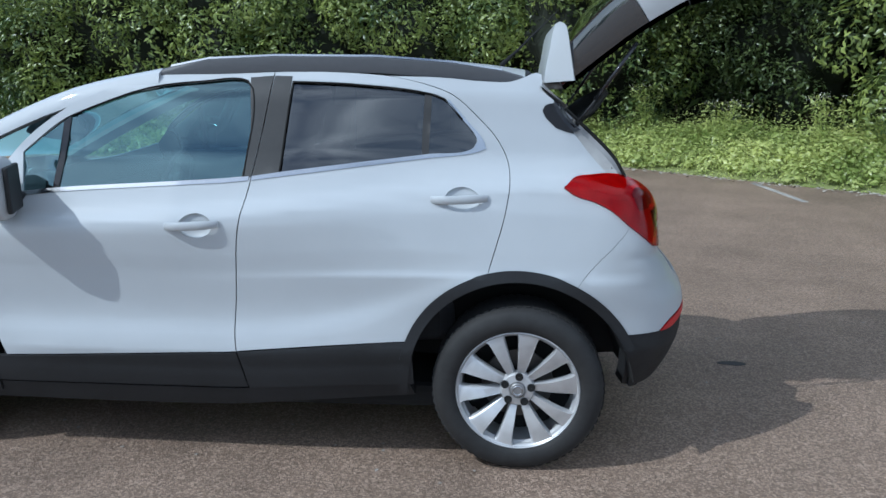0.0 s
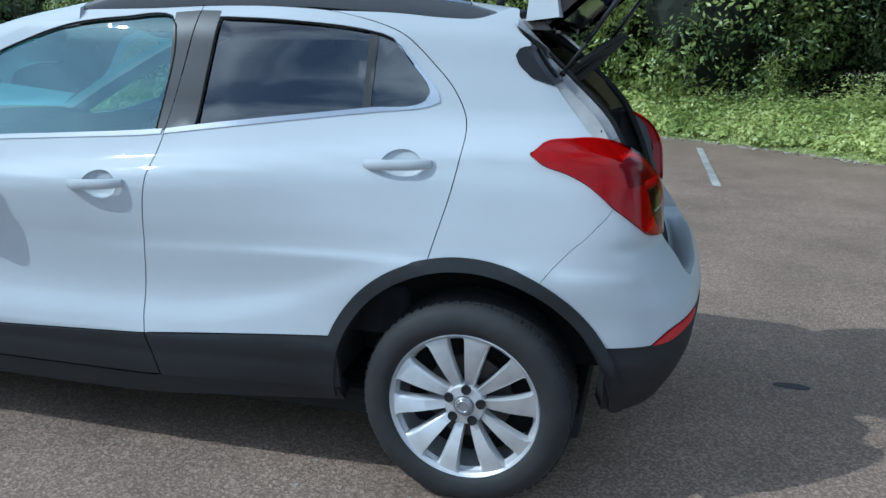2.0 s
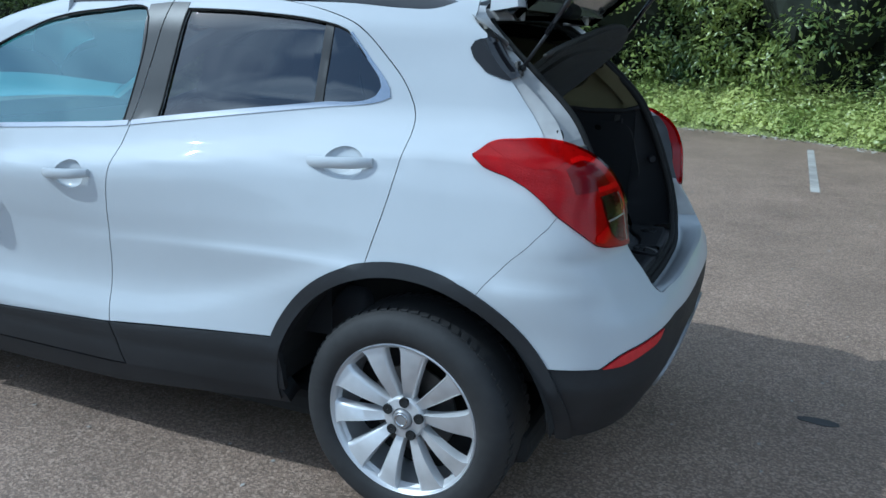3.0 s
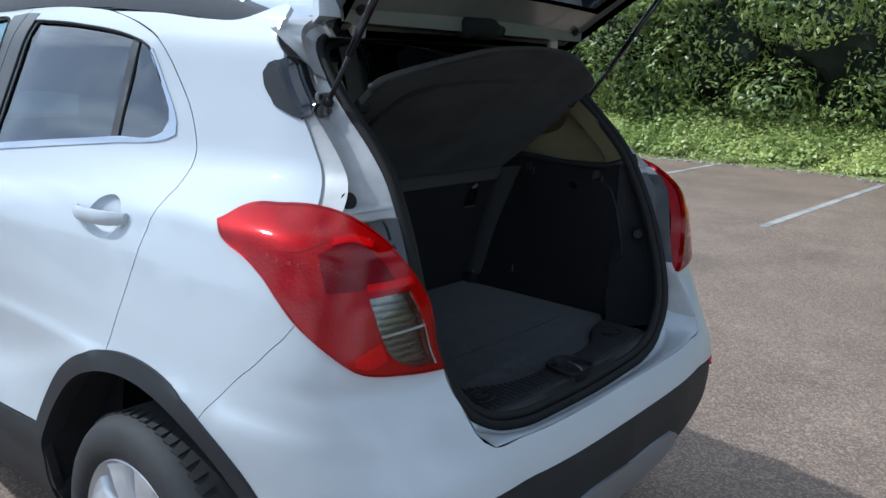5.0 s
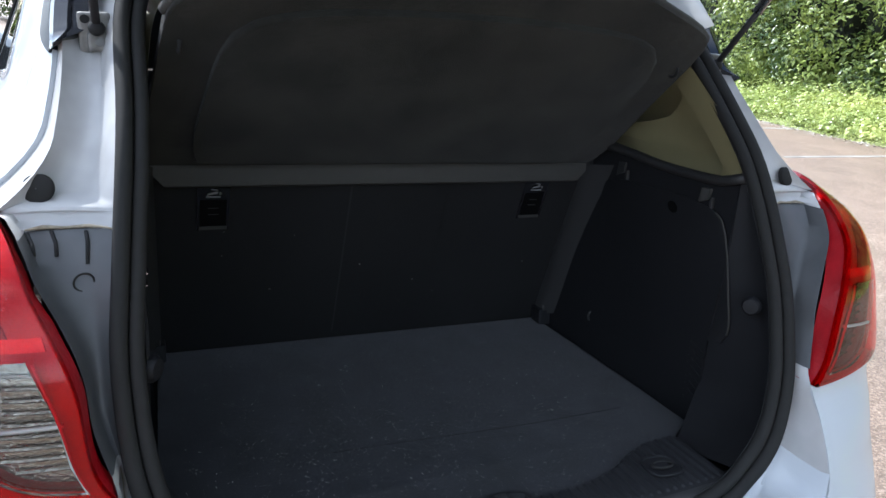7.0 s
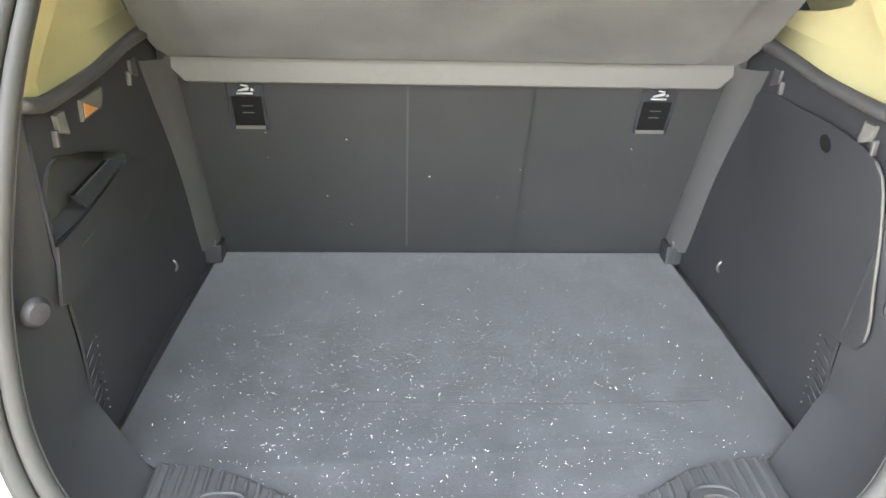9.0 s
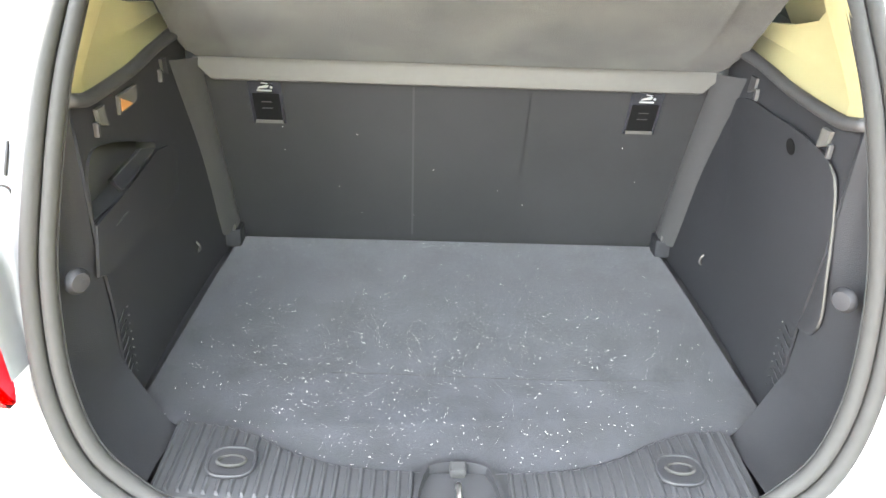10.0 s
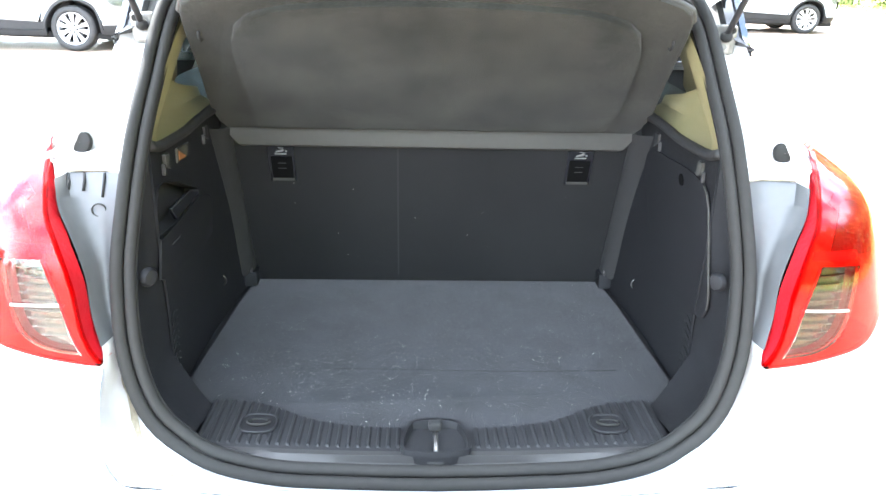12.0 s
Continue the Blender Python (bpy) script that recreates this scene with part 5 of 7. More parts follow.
for y in (-0.36, 0.36):
    fs = new("front_seat")
    fs.parent = car
    tagged(fs, "dark fabric front seat")
    part("cushion", box((-1.62, y - 0.25, 0.42), (-1.10, y + 0.25, 0.60), 0.06, 4), FABRIC, fs, smooth=True, angle=60)
    bk = box((-0.07, y - 0.24, 0.0), (0.07, y + 0.24, 0.66), 0.055, 4)
    bmesh.ops.transform(bk, matrix=Matrix.Translation((-1.14, 0, 0.56)) @ Matrix.Rotation(radians(18), 4, "Y"), verts=bk.verts)
    part("backrest", bk, FABRIC, fs, smooth=True, angle=60)
    hr = box((-0.05, y - 0.13, 0.0), (0.05, y + 0.13, 0.19), 0.04, 4)
    bmesh.ops.transform(hr, matrix=Matrix.Translation((-0.925, 0, 1.21)) @ Matrix.Rotation(radians(10), 4, "Y"), verts=hr.verts)
    part("headrest", hr, FABRIC, fs, smooth=True, angle=60)
part("dashboard", loft([[(x, y, z) for x, z in ((-2.45, 1.06), (-2.15, 1.09), (-1.95, 1.04), (-1.88, 0.92), (-1.95, 0.60), (-2.45, 0.55))] for y in np.linspace(-0.72, 0.72, 7)], closed=True, caps=True), TRIM, car, "dark dashboard", smooth=True, angle=40)
wheel_ring = [(-1.80 + 0.06 * math.sin(a), 0.36 + 0.185 * math.cos(a), 0.98 + 0.175 * math.sin(a)) for a in np.linspace(0, 2 * math.pi, 40, endpoint=False)]
sw = part("steering_wheel", tube(wheel_ring, 0.016, 8, closed=True), GLOSS_BLACK, car, "black steering wheel with pale boss", smooth=True)
part("wheel_boss", box((-1.83, 0.29, 0.93), (-1.79, 0.43, 1.03), 0.02), CHROME, sw)
for sd in (1, -1):
    part("pillar_lining", loft([[(x + dx, -sd * (float(half_width(x, z)) - 0.035), z) for dx in (-0.05, 0.05)] for x, z in ((-0.955, 1.12), (-0.955, 1.3), (-0.94, 1.45), (-0.92, 1.53))]), LINING, car, smooth=True)
    part("door_lining", loft([[(x, -sd * (float(half_width(x, 1.1)) - 0.045 - d), z) for z, d in ((1.12, 0.0), (1.02, 0.03), (0.8, 0.03), (0.5, 0.0))] for x in np.linspace(-2.0, -0.30, 8)]), TRIM, car, "dark door lining", smooth=True)

# ---- boot: side trims ----
SHOULDER = ((-0.03, 0.08, 0.20, 0.33, 0.415), (1.178, 1.172, 1.164, 1.166, 1.188))


def side_y(x):
    return float(spline(x, (-0.25, -0.02, 0.12, 0.36), (0.490, 0.508, 0.514, 0.516)))


for side in (1, -1):
    trim = new("boot_side_trim")
    trim.parent = car
    tagged(trim, "dark grey plastic boot side trim")
    # main wall; on one side it has an open storage bin
    def wall(x, z, k=side):
        x, z = np.broadcast_arrays(np.asarray(x, float), np.asarray(z, float))
        y = spline(x, (-0.25, -0.02, 0.12, 0.36), (0.490, 0.508, 0.514, 0.516)) - 0.004 * np.sin(math.pi * np.clip((z - 0.664) / 0.48, 0, 1)) ** 2
        return np.stack([x, -y, z], -1)
    MOUTH = curve([(0.385, 1.008, 1), (0.378, 1.070), (0.355, 1.094), (0.298, 1.086), (0.127, 1.026, 1), (0.133, 1.013, 1), (0.301, 1.003)], 0.015)
    rim = [(x, float(spline(x, *SHOULDER)) if x > -0.03 else 1.178) for x in np.linspace(0.392, -0.26, 24)]
    loops = [np.array(rim + [(-0.26, 0.664)] + [(x, 0.664) for x in np.linspace(-0.20, 0.36, 10)] + [(0.365, 0.70), (0.372, 0.85), (0.39, 0.99)])]
    if side == 1:
        loops.append(MOUTH)
    v, f, n = panel(wall, loops, cell=0.035, depth=0.004, side=side)
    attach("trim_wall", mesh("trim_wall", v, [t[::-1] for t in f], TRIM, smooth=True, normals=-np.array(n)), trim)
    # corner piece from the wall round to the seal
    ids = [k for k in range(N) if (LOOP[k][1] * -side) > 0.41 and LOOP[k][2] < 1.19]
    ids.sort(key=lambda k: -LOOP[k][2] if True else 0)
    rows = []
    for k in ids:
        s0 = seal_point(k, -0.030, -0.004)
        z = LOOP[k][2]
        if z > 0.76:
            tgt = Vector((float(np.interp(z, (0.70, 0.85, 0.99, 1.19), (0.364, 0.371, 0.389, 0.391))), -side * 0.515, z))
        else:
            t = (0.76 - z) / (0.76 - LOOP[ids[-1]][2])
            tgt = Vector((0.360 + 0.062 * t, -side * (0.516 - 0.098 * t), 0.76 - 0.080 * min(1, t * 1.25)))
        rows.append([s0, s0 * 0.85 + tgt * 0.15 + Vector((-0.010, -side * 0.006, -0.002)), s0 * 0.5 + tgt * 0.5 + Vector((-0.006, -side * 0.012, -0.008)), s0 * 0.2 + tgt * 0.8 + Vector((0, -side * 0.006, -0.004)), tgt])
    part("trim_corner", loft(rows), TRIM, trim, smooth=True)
    # rolled shoulder along the top
    pts = [(x, -side * (side_y(x) - 0.004), float(spline(x, *SHOULDER)) - 0.004) for x in np.linspace(0.408, -0.03, 16)]
    part("trim_shoulder", tube(pts, [0.011] * 13 + [0.012, 0.013, 0.011], 10, flat=0.9), TRIM_SOFT, trim, "rounded shoulder", smooth=True)
    # cream pillar lining above
    ids = sorted([k for k in range(N) if (LOOP[k][1] * -side) > 0.44 and LOOP[k][2] > 1.185], key=lambda k: LOOP[k][2])
    rows = []
    for k in ids:
        s0 = seal_point(k, -0.030, -0.002)
        z, y0 = s0.z, abs(s0.y)
        deep = float(np.interp(z, (1.18, 1.25, 1.35, 1.46), (0.030, 0.054, 0.042, 0.016)))
        s1 = Vector((s0.x - 0.080, -side * (y0 + 0.006), z - 0.006))
        front = min(float(np.interp(z, (1.16, 1.222, 1.232, 1.255, 1.29, 1.34, 1.46), (-0.07, -0.045, 0.050, 0.130, 0.175, 0.160, 0.080))), s1.x - 0.03)
        s2 = Vector((s1.x - 0.022, -side * (y0 + 0.006 + deep * 0.75), z - 0.004))
        s2.x = max(s2.x, front + 0.012)
        s4 = Vector((front, -side * (y0 + deep), z))
        s3 = s2 * 0.5 + s4 * 0.5 + Vector((0, -side * deep * 0.14, 0))
        rows.append([s0, s0 * 0.5 + s1 * 0.5 + Vector((0.004, side * 0.003, 0)), s1, s2, s3, s4, s4 + Vector((-0.006, -side * 0.012, 0))])
    base = [Vector((p.x, -side * (side_y(p.x) - 0.002), float(spline(p.x, *SHOULDER)) - 0.004)) for p in rows[0]]
    rows.insert(0, base)
    part("pillar_trim", loft(rows), CREAM, trim, "cream pillar lining", smooth=True, angle=45)
    # soft grey strip beside the seat and the block at its foot
    rows = []
    for t in np.linspace(0, 1, 9):
        p = Vector((-0.196 + 0.146 * t, -side * (0.470 + 0.010 * t), 0.700 + 0.420 * t))
        q = p + Vector((0.030 + 0.036 * t, -side * 0.030, 0.012))
        rows.append([p + Vector((-0.03, 0, 0)), p, p * 0.7 + q * 0.3 + Vector((0.006, -side * 0.008, 0)), p * 0.35 + q * 0.65 + Vector((0.008, -side * 0.006, 0)), q])
    part("seat_side_strip", loft(rows), TRIM_SOFT, trim, "grey strip beside the seat", smooth=True, angle=50)
    part("foot_block", box((-0.225, -side * 0.480 - 0.018, 0.672), (-0.182, -side * 0.480 + 0.018, 0.715), 0.006), TRIM, trim, "small grey plastic block")
    part("catch_pin", tube([(-0.184, -side * 0.476, 0.712), (-0.188, -side * 0.476, 0.736)], 0.0035, 8), STEEL, trim, smooth=True)
    # lashing eye, knob, row of stitches, vent ribs
    eye = tube([(-0.020 + 0.002 * math.cos(a), -side * (0.5105 - 0.009 * abs(math.sin(a))), 0.757 + 0.012 * math.cos(a)) for a in np.linspace(0, math.pi, 9)], 0.0025, 8)
    part("lashing_eye", eye, STEEL, trim, "small metal lashing eye", smooth=True)
    kn = lathe([(0.018, 0.0), (0.018, 0.004), (0.013, 0.010), (0.0005, 0.011)], 24, axis="y")
    bmesh.ops.transform(kn, matrix=Matrix.Translation((0.470, -side * 0.508, 0.963)) @ Matrix.Rotation(radians(-side * 32), 4, "Z") @ Matrix.Scale(side, 4, (0, 1, 0)), verts=kn.verts)
    part("trim_knob", kn, TRIM, trim, "round grey trim knob", smooth=True, angle=40)
    for k in range(9):
        part("stitch_dot", box((0.3260, -side * 0.5105 - 0.0012, 0.7165 + k * 0.0148), (0.3280, -side * 0.5105 + 0.0012, 0.7185 + k * 0.0148), 0.0006, 1), SHELF_EDGE, trim)
    for k in range(7):
        z = 0.738 + k * 0.0165
        part("vent_rib", tube([(0.337, -side * 0.5112, z), (0.350, -side * 0.5116, z - 0.006), (0.366, -side * 0.5130, z - 0.014)], 0.0011, 6), TRIM, trim, smooth=True)
    # bag hooks
    for x, z in ((0.312, 1.128), (0.045, 1.128)):
        hk = prism([(x + 0.014, z + 0.016), (x - 0.010, z + 0.015), (x - 0.016, z - 0.017), (x + 0.010, z - 0.006)], lambda a, q, d: (a, -side * (0.514 - d), q), 0.007, 0.002)
        hook = part("bag_hook", hk, SHELF_EDGE if x > 0.2 else TRIM_SOFT, trim, "grey plastic bag hook", smooth=True, angle=40)
        part("hook_tab", box((x + 0.018, -side * 0.509 - 0.004, z - 0.020), (x + 0.025, -side * 0.509 + 0.004, z + 0.001), 0.002), TRIM_SOFT, hook)

    if side == -1:
        hatch = curve([(-0.02, 1.08), (0.04, 1.103), (0.135, 1.109), (0.266, 1.114), (0.347, 1.105), (0.366, 1.092), (0.383, 1.051), (0.402, 0.964), (0.413, 0.882), (0.403, 0.862), (0.38, 0.857), (0.107, 0.849), (-0.017, 0.842), (-0.04, 0.90), (-0.04, 1.04)], 0.015)
        bend = lambda x: 0.016 * max(0, (x - 0.36) / 0.05) ** 1.5 * 0.5
        h = part("side_hatch", prism([tuple(p) for p in hatch], lambda x, z, d: (x, 0.511 - d + bend(x), z), 0.004, 0.0015), TRIM, trim, "removable side hatch", smooth=True, angle=40)
        # pale bead painted along the hatch edge where it catches light
        rim = [(x + 0.001, 0.5075 + bend(x), z) for x, z in hatch if x > 0.345 and z > 0.872]
        part("hatch_edge", tube(sorted(rim, key=lambda p: -p[2]), 0.0022, 6), SHELF_EDGE, h, "pale line for the lit hatch edge", smooth=True)
        # solid disc on the hatch; its black stands in for the hole's shade
        fh = prism([(0.227 + 0.015 * math.cos(t) + 0.003 * math.sin(t), 1.086 + 0.011 * math.sin(t) - 0.004 * math.cos(t)) for t in np.linspace(0, 2 * math.pi, 22, endpoint=False)], lambda x, z, d: (x, 0.5095 - d, z), 0.0035, 0.001)
        part("finger_hole", fh, VOID, h, "black disc for the shaded finger hole")
    else:
        # open storage bin: a moulded front, the pocket behind it and a bar across its mouth
        outline = curve([(0.384, 1.000, 1), (0.404, 0.930, 1), (0.348, 0.911), (0.217, 0.905), (0.049, 0.901), (0.0, 0.93), (0.05, 0.99), (0.125, 1.011, 1), (0.301, 1.001)], 0.02)
        bn = part("storage_bin", prism([tuple(p) for p in outline], lambda x, z, d: (x, -0.512 + d, z), 0.0045, 0.002), TRIM, trim, "moulded storage bin front", smooth=True, angle=40)
        pocket = [[(x, -(0.511 + q), z) for x, z in MOUTH] for q in (0.0, 0.012, 0.030)] + [[(0.27 + (x - 0.27) * 0.05, -0.541, 1.045 + (z - 1.045) * 0.05) for x, z in MOUTH]]
        part("bin_pocket", loft(pocket, closed=True), DARK, bn, "dark bin pocket", smooth=True, angle=40)
        part("bin_bar", prism([(0.321, 1.040), (0.198, 1.041), (0.133, 1.019), (0.293, 1.011)], lambda x, z, d: (x, -0.512 + d, z), 0.006, 0.002), GLOSS_BLACK, bn, "gloss black bar")
        part("bar_edge", tube([(0.321, -0.5055, 1.040), (0.198, -0.5055, 1.041)], 0.0012, 6), CHROME, bn)
        part("bar_edge", tube([(0.290, -0.5055, 1.0115), (0.150, -0.5055, 1.018)], 0.0009, 6), CHROME, bn)
        part("bin_slot", box((0.278, -0.5085, 0.9705), (0.324, -0.5065, 0.9725), 0.0006), TRIM_SOFT, bn)
        lampb = part("boot_light", prism([(0.243, 1.138), (0.245, 1.110), (0.178, 1.109), (0.170, 1.135)], lambda x, z, d: (x, -0.516 + d, z), 0.006, 0.002), SHELF_EDGE, trim, "boot light with orange lens")
        part("light_lens", prism([(0.238, 1.133), (0.240, 1.114), (0.196, 1.113)], lambda x, z, d: (x, -0.511 + d, z), 0.002), ORANGE, lampb, "orange lens")
    # pale lining beside the boot, ahead of the pillar
    v, f, n = panel(shell, [curve([(-0.13, 1.245), (-0.085, 1.29), (-0.165, 1.385), (-0.245, 1.468), (-0.30, 1.49), (0.0, 1.475), (0.075, 1.42), (0.20, 1.30), (0.24, 1.22), (0.0, 1.20)], 0.03)], cell=0.05, lift=-0.055, depth=-0.01, side=side)
    attach("side_lining", mesh("side_lining", v, [t[::-1] for t in f], CREAM, smooth=True, normals=-np.array(n)), trim, "recessed cream pillar panel")

# ---- boot: floor and sill ----
def mat_front(y):
    return float(spline(abs(y), (0.0, 0.10, 0.17, 0.24, 0.30, 0.36, 0.44, 0.52), (0.512, 0.509, 0.500, 0.476, 0.440, 0.418, 0.410, 0.404)))


mat_poly = [(-0.232, -0.474), (-0.05, -0.486), (0.352, -0.504)] + [(mat_front(y), y) for y in np.linspace(-0.425, 0.425, 41)] + [(0.352, 0.504), (-0.05, 0.486), (-0.232, 0.474)]
bm = prism(mat_poly, lambda x, y, d: (x, y, 0.662 + d), 0.013, 0.003)
boot_mat = thing("boot_mat", "dark grey felt boot mat littered with pale crumbs", "mat")
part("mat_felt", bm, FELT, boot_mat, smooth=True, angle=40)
# thin dark cord laid along the fold in place of its shade
part("mat_crease", tube([(0.268 + 0.004 * math.sin(y * 9), y, 0.6748) for y in np.linspace(-0.21, 0.40, 30)], 0.0012, 5), DARK, boot_mat, "dark cord for the shaded fold")
part("floor_tray", box((-0.27, -0.515, 0.640), (0.60, 0.515, 0.661), 0.004), DARK, car)
rnd = random.Random(11)
verts, faces = [], []
for k in range(2300):
    if rnd.random() < 0.35:
        x, y = rnd.gauss(0.28, 0.15), rnd.gauss(-0.10, 0.24)
    else:
        x, y = rnd.uniform(-0.22, 0.49), rnd.uniform(-0.46, 0.46)
    if x < -0.22 or abs(y) > 0.46 or x > mat_front(y) - 0.012:
        continue
    big = rnd.random() ** 3
    l, w, a = 0.0005 + 0.0024 * big ** 2.0, 0.00016 + 0.00014 * rnd.random(), rnd.uniform(0, math.pi)
    c, s = math.cos(a), math.sin(a)
    z, b = 0.6754, len(verts)
    h = 0.0012 * rnd.random()
    for i, (u, q, hh) in enumerate(((-l, -w, 0.0004), (0, -w, h), (l, -w, 0.0005), (l, w, 0.0005), (0, w, h), (-l, w, 0.0004))):
        verts.append((x + u * c - q * s, y + u * s + q * c, z + hh))
    faces += [(b, b + 1, b + 4, b + 5), (b + 1, b + 2, b + 3, b + 4)]
for k in range(14):
    y, h = rnd.uniform(-0.45, 0.45), rnd.uniform(0.02, 0.42)
    p, b, r = seat_place(y, h, 0.0012), len(verts), 0.0005 + 0.0008 * rnd.random()
    verts += [p + SEAT_U * r, p + Vector((0, r, 0)), p - SEAT_U * r, p - Vector((0, r, 0))]
    faces.append((b, b + 1, b + 2, b + 3))
crumbs = attach("crumbs", mesh("crumbs", verts, faces, material("pale_crumb", (0.46, 0.455, 0.42), 0.8, vary=0.5, scale=90)))
tagged(crumbs, "pale crumbs and lint scattered over the boot mat", "crumbs", kind="stuff")

sill = new("boot_sill_trim")
sill.parent = car
tagged(sill, "ribbed black plastic boot sill trim")


def sill_x(y):
    return 0.588 - 0.022 * (abs(y) / 0.42) ** 2


rows = []
ys = np.linspace(-0.424, 0.424, 48 * 6 + 1)
for j, y in enumerate(ys):
    ph = (j % 6) / 6
    rib = 0.0034 if 0.15 < ph < 0.5 else 0.0
    x0, x1 = mat_front(y) - 0.006, sill_x(y)
    hook = min(abs(abs(y) - 0.322) / 0.05, 1.0)
    rib *= 1.0 if abs(y) > 0.062 else 0.0
    rows.append([(x0, y, 0.6760), (x0 + 0.004, y, 0.683 + rib * 0.5), (x0 + 0.010, y, 0.688 + rib), (x1 - 0.012, y, 0.690 + rib), (x1 - 0.007, y, 0.690), (x1, y, 0.6895)])
part("ribbed_plate", loft(rows), PLATE, sill)
# smooth outer band down to the seal
rows = []
for y in np.linspace(-0.424, 0.424, 40):
    z = float(np.interp(abs(y), HALF[:30, 0], HALF[:30, 1]))
    x = open_x(z)
    x1 = sill_x(y)
    rows.append([(x1, y, 0.6893), (x1 + 0.012, y, 0.6885), (x - 0.028, y, max(z + 0.022, 0.672)), (x - 0.014, y, z + 0.012)])
part("sill_band", loft(rows), TRIM_SOFT, sill, "smooth outer band", smooth=True, angle=40)
for y in (-0.322, 0.322):
    rim = [(0.506 + 0.030 * math.copysign(abs(math.cos(a)) ** 0.7, math.cos(a)), y + 0.033 * math.copysign(abs(math.sin(a)) ** 0.7, math.sin(a)), 0.6945) for a in np.linspace(0, 2 * math.pi, 28, endpoint=False)]
    ho = part("lashing_recess", tube(rim, 0.0030, 8, closed=True), TRIM, sill, "oval lashing recess", smooth=True)
    part("recess_floor", prism([(p[0], p[1]) for p in rim], lambda a, b, d: (a, b, 0.6936 + d), 0.0012), TRIM, ho)
    part("lashing_ring", tube([(0.506 + 0.014 * math.cos(a), y + 0.020 * math.sin(a), 0.697 + 0.003 * math.cos(a)) for a in np.linspace(0, 2 * math.pi, 20, endpoint=False)], 0.0028, 8, closed=True), SEAL, ho, smooth=True)
# latch tray and striker
tray = bmesh.new()
pl = curve([(0.524, -0.046), (0.524, 0.046), (0.545, 0.054), (0.612, 0.060), (0.616, 0.056), (0.616, -0.056), (0.612, -0.060), (0.545, -0.054)], 0.012)
pl = [(x - 0.016, y) for x, y in pl]
tr = [[(x, y, 0.690) for x, y in pl], [(x, y, 0.7005) for x, y in pl], [(0.572 + (x - 0.572) * 0.90, y * 0.90, 0.7010) for x, y in pl], [(0.574 + (x - 0.572) * 0.82, y * 0.82, 0.672) for x, y in pl], [(0.574 + (x - 0.572) * 0.05, y * 0.05, 0.671) for x, y in pl]]
tray = loft(tr, closed=True)
latch = part("latch_tray", tray, TRIM, sill, "moulded latch tray", smooth=True, angle=40)
part("striker", tube([(0.545, 0.0, 0.672), (0.547, 0.0, 0.698), (0.555, 0.0, 0.704), (0.590, 0.0, 0.698), (0.596, 0.0, 0.690), (0.596, 0.0, 0.672)], 0.0045, 8), STEEL, latch, "dull steel striker loop", smooth=True)
part("striker_base", box((0.580, -0.016, 0.671), (0.606, 0.016, 0.680), 0.003), DARK, latch)
part("latch_tab", box((0.503, -0.012, 0.688), (0.526, 0.012, 0.7035), 0.005), DARK, latch, "small black pull tab")

# ---- parcel shelf, tipped up behind the seats ----
shelf = thing("parcel_shelf", "grey felt parcel shelf tipped up behind the rear seats", "shelf")
A, B = Vector((-0.0433, 0, 1.1296)), Vector((0.297, 0, 1.405))
SU = (B - A).normalized()
SNV = Vector((SU.z, 0, -SU.x))
to = lambda y, h, d: A + Vector((0, y, 0)) + SU * h + SNV * (d - 0.016)


def both(half):
    """A loop from its half at +y, from the hinge to the middle of the rear edge."""
    return [(y, h, *k) for y, h, *k in half] + [(-y, h, *k) for y, h, *k in reversed(half) if y]


outline = curve(both([(0.446, 0.0, 1), (0.459, 0.05), (0.456, 0.12), (0.447, 0.22), (0.438, 0.36), (0.434, 0.408), (0.424, 0.434), (0.398, 0.452), (0.330, 0.483), (0.250, 0.516), (0.160, 0.545), (0.0, 0.560)]), 0.025)
part("shelf_board", prism([tuple(p) for p in outline], to, 0.018, 0.006, 3), SHELF, shelf, smooth=True, angle=40)
panel_loop = curve(both([(0.372, 0.030, 1), (0.380, 0.10), (0.374, 0.22), (0.362, 0.34), (0.350, 0.382), (0.325, 0.412), (0.270, 0.436), (0.160, 0.452), (0.0, 0.458)]), 0.025)
part("pressed_panel", prism([tuple(p) for p in panel_loop], lambda y, h, d: to(y, h, 0.0175 + d), 0.012, 0.007, 3), SHELF, shelf, smooth=True, angle=40)
lip = [to(y, h - 0.007, 0.004) for y, h in outline if h > 0.40]
part("shelf_lip", tube(lip, 0.009, 8), SHELF_EDGE, shelf, "rolled rear lip", smooth=True)
strip = [[A + Vector((0.004, y, 0.004)) + SNV * 0.004, A + Vector((0.009, y, -0.006)), A + Vector((0.006, y * 0.94, -0.037)), A + Vector((-0.004, y * 0.93, -0.042))] for y in np.linspace(-0.449, 0.449, 24)]
part("shelf_hinge_strip", loft(strip), SHELF_EDGE, shelf, "paler hinge strip", smooth=True, angle=40)
for y in (-0.4585, 0.4585):
    part("pivot", box((-0.085, y - 0.015, 1.109), (-0.043, y + 0.015, 1.168), 0.006), DARK, shelf, "black pivot block")
    part("cord_eye", tube([to(y * 0.905, 0.347, 0.014 + 0.012 * math.sin(a)) + SU * 0.012 * math.cos(a) for a in np.linspace(0, math.pi, 8)], 0.003, 6), DARK, shelf, smooth=True)


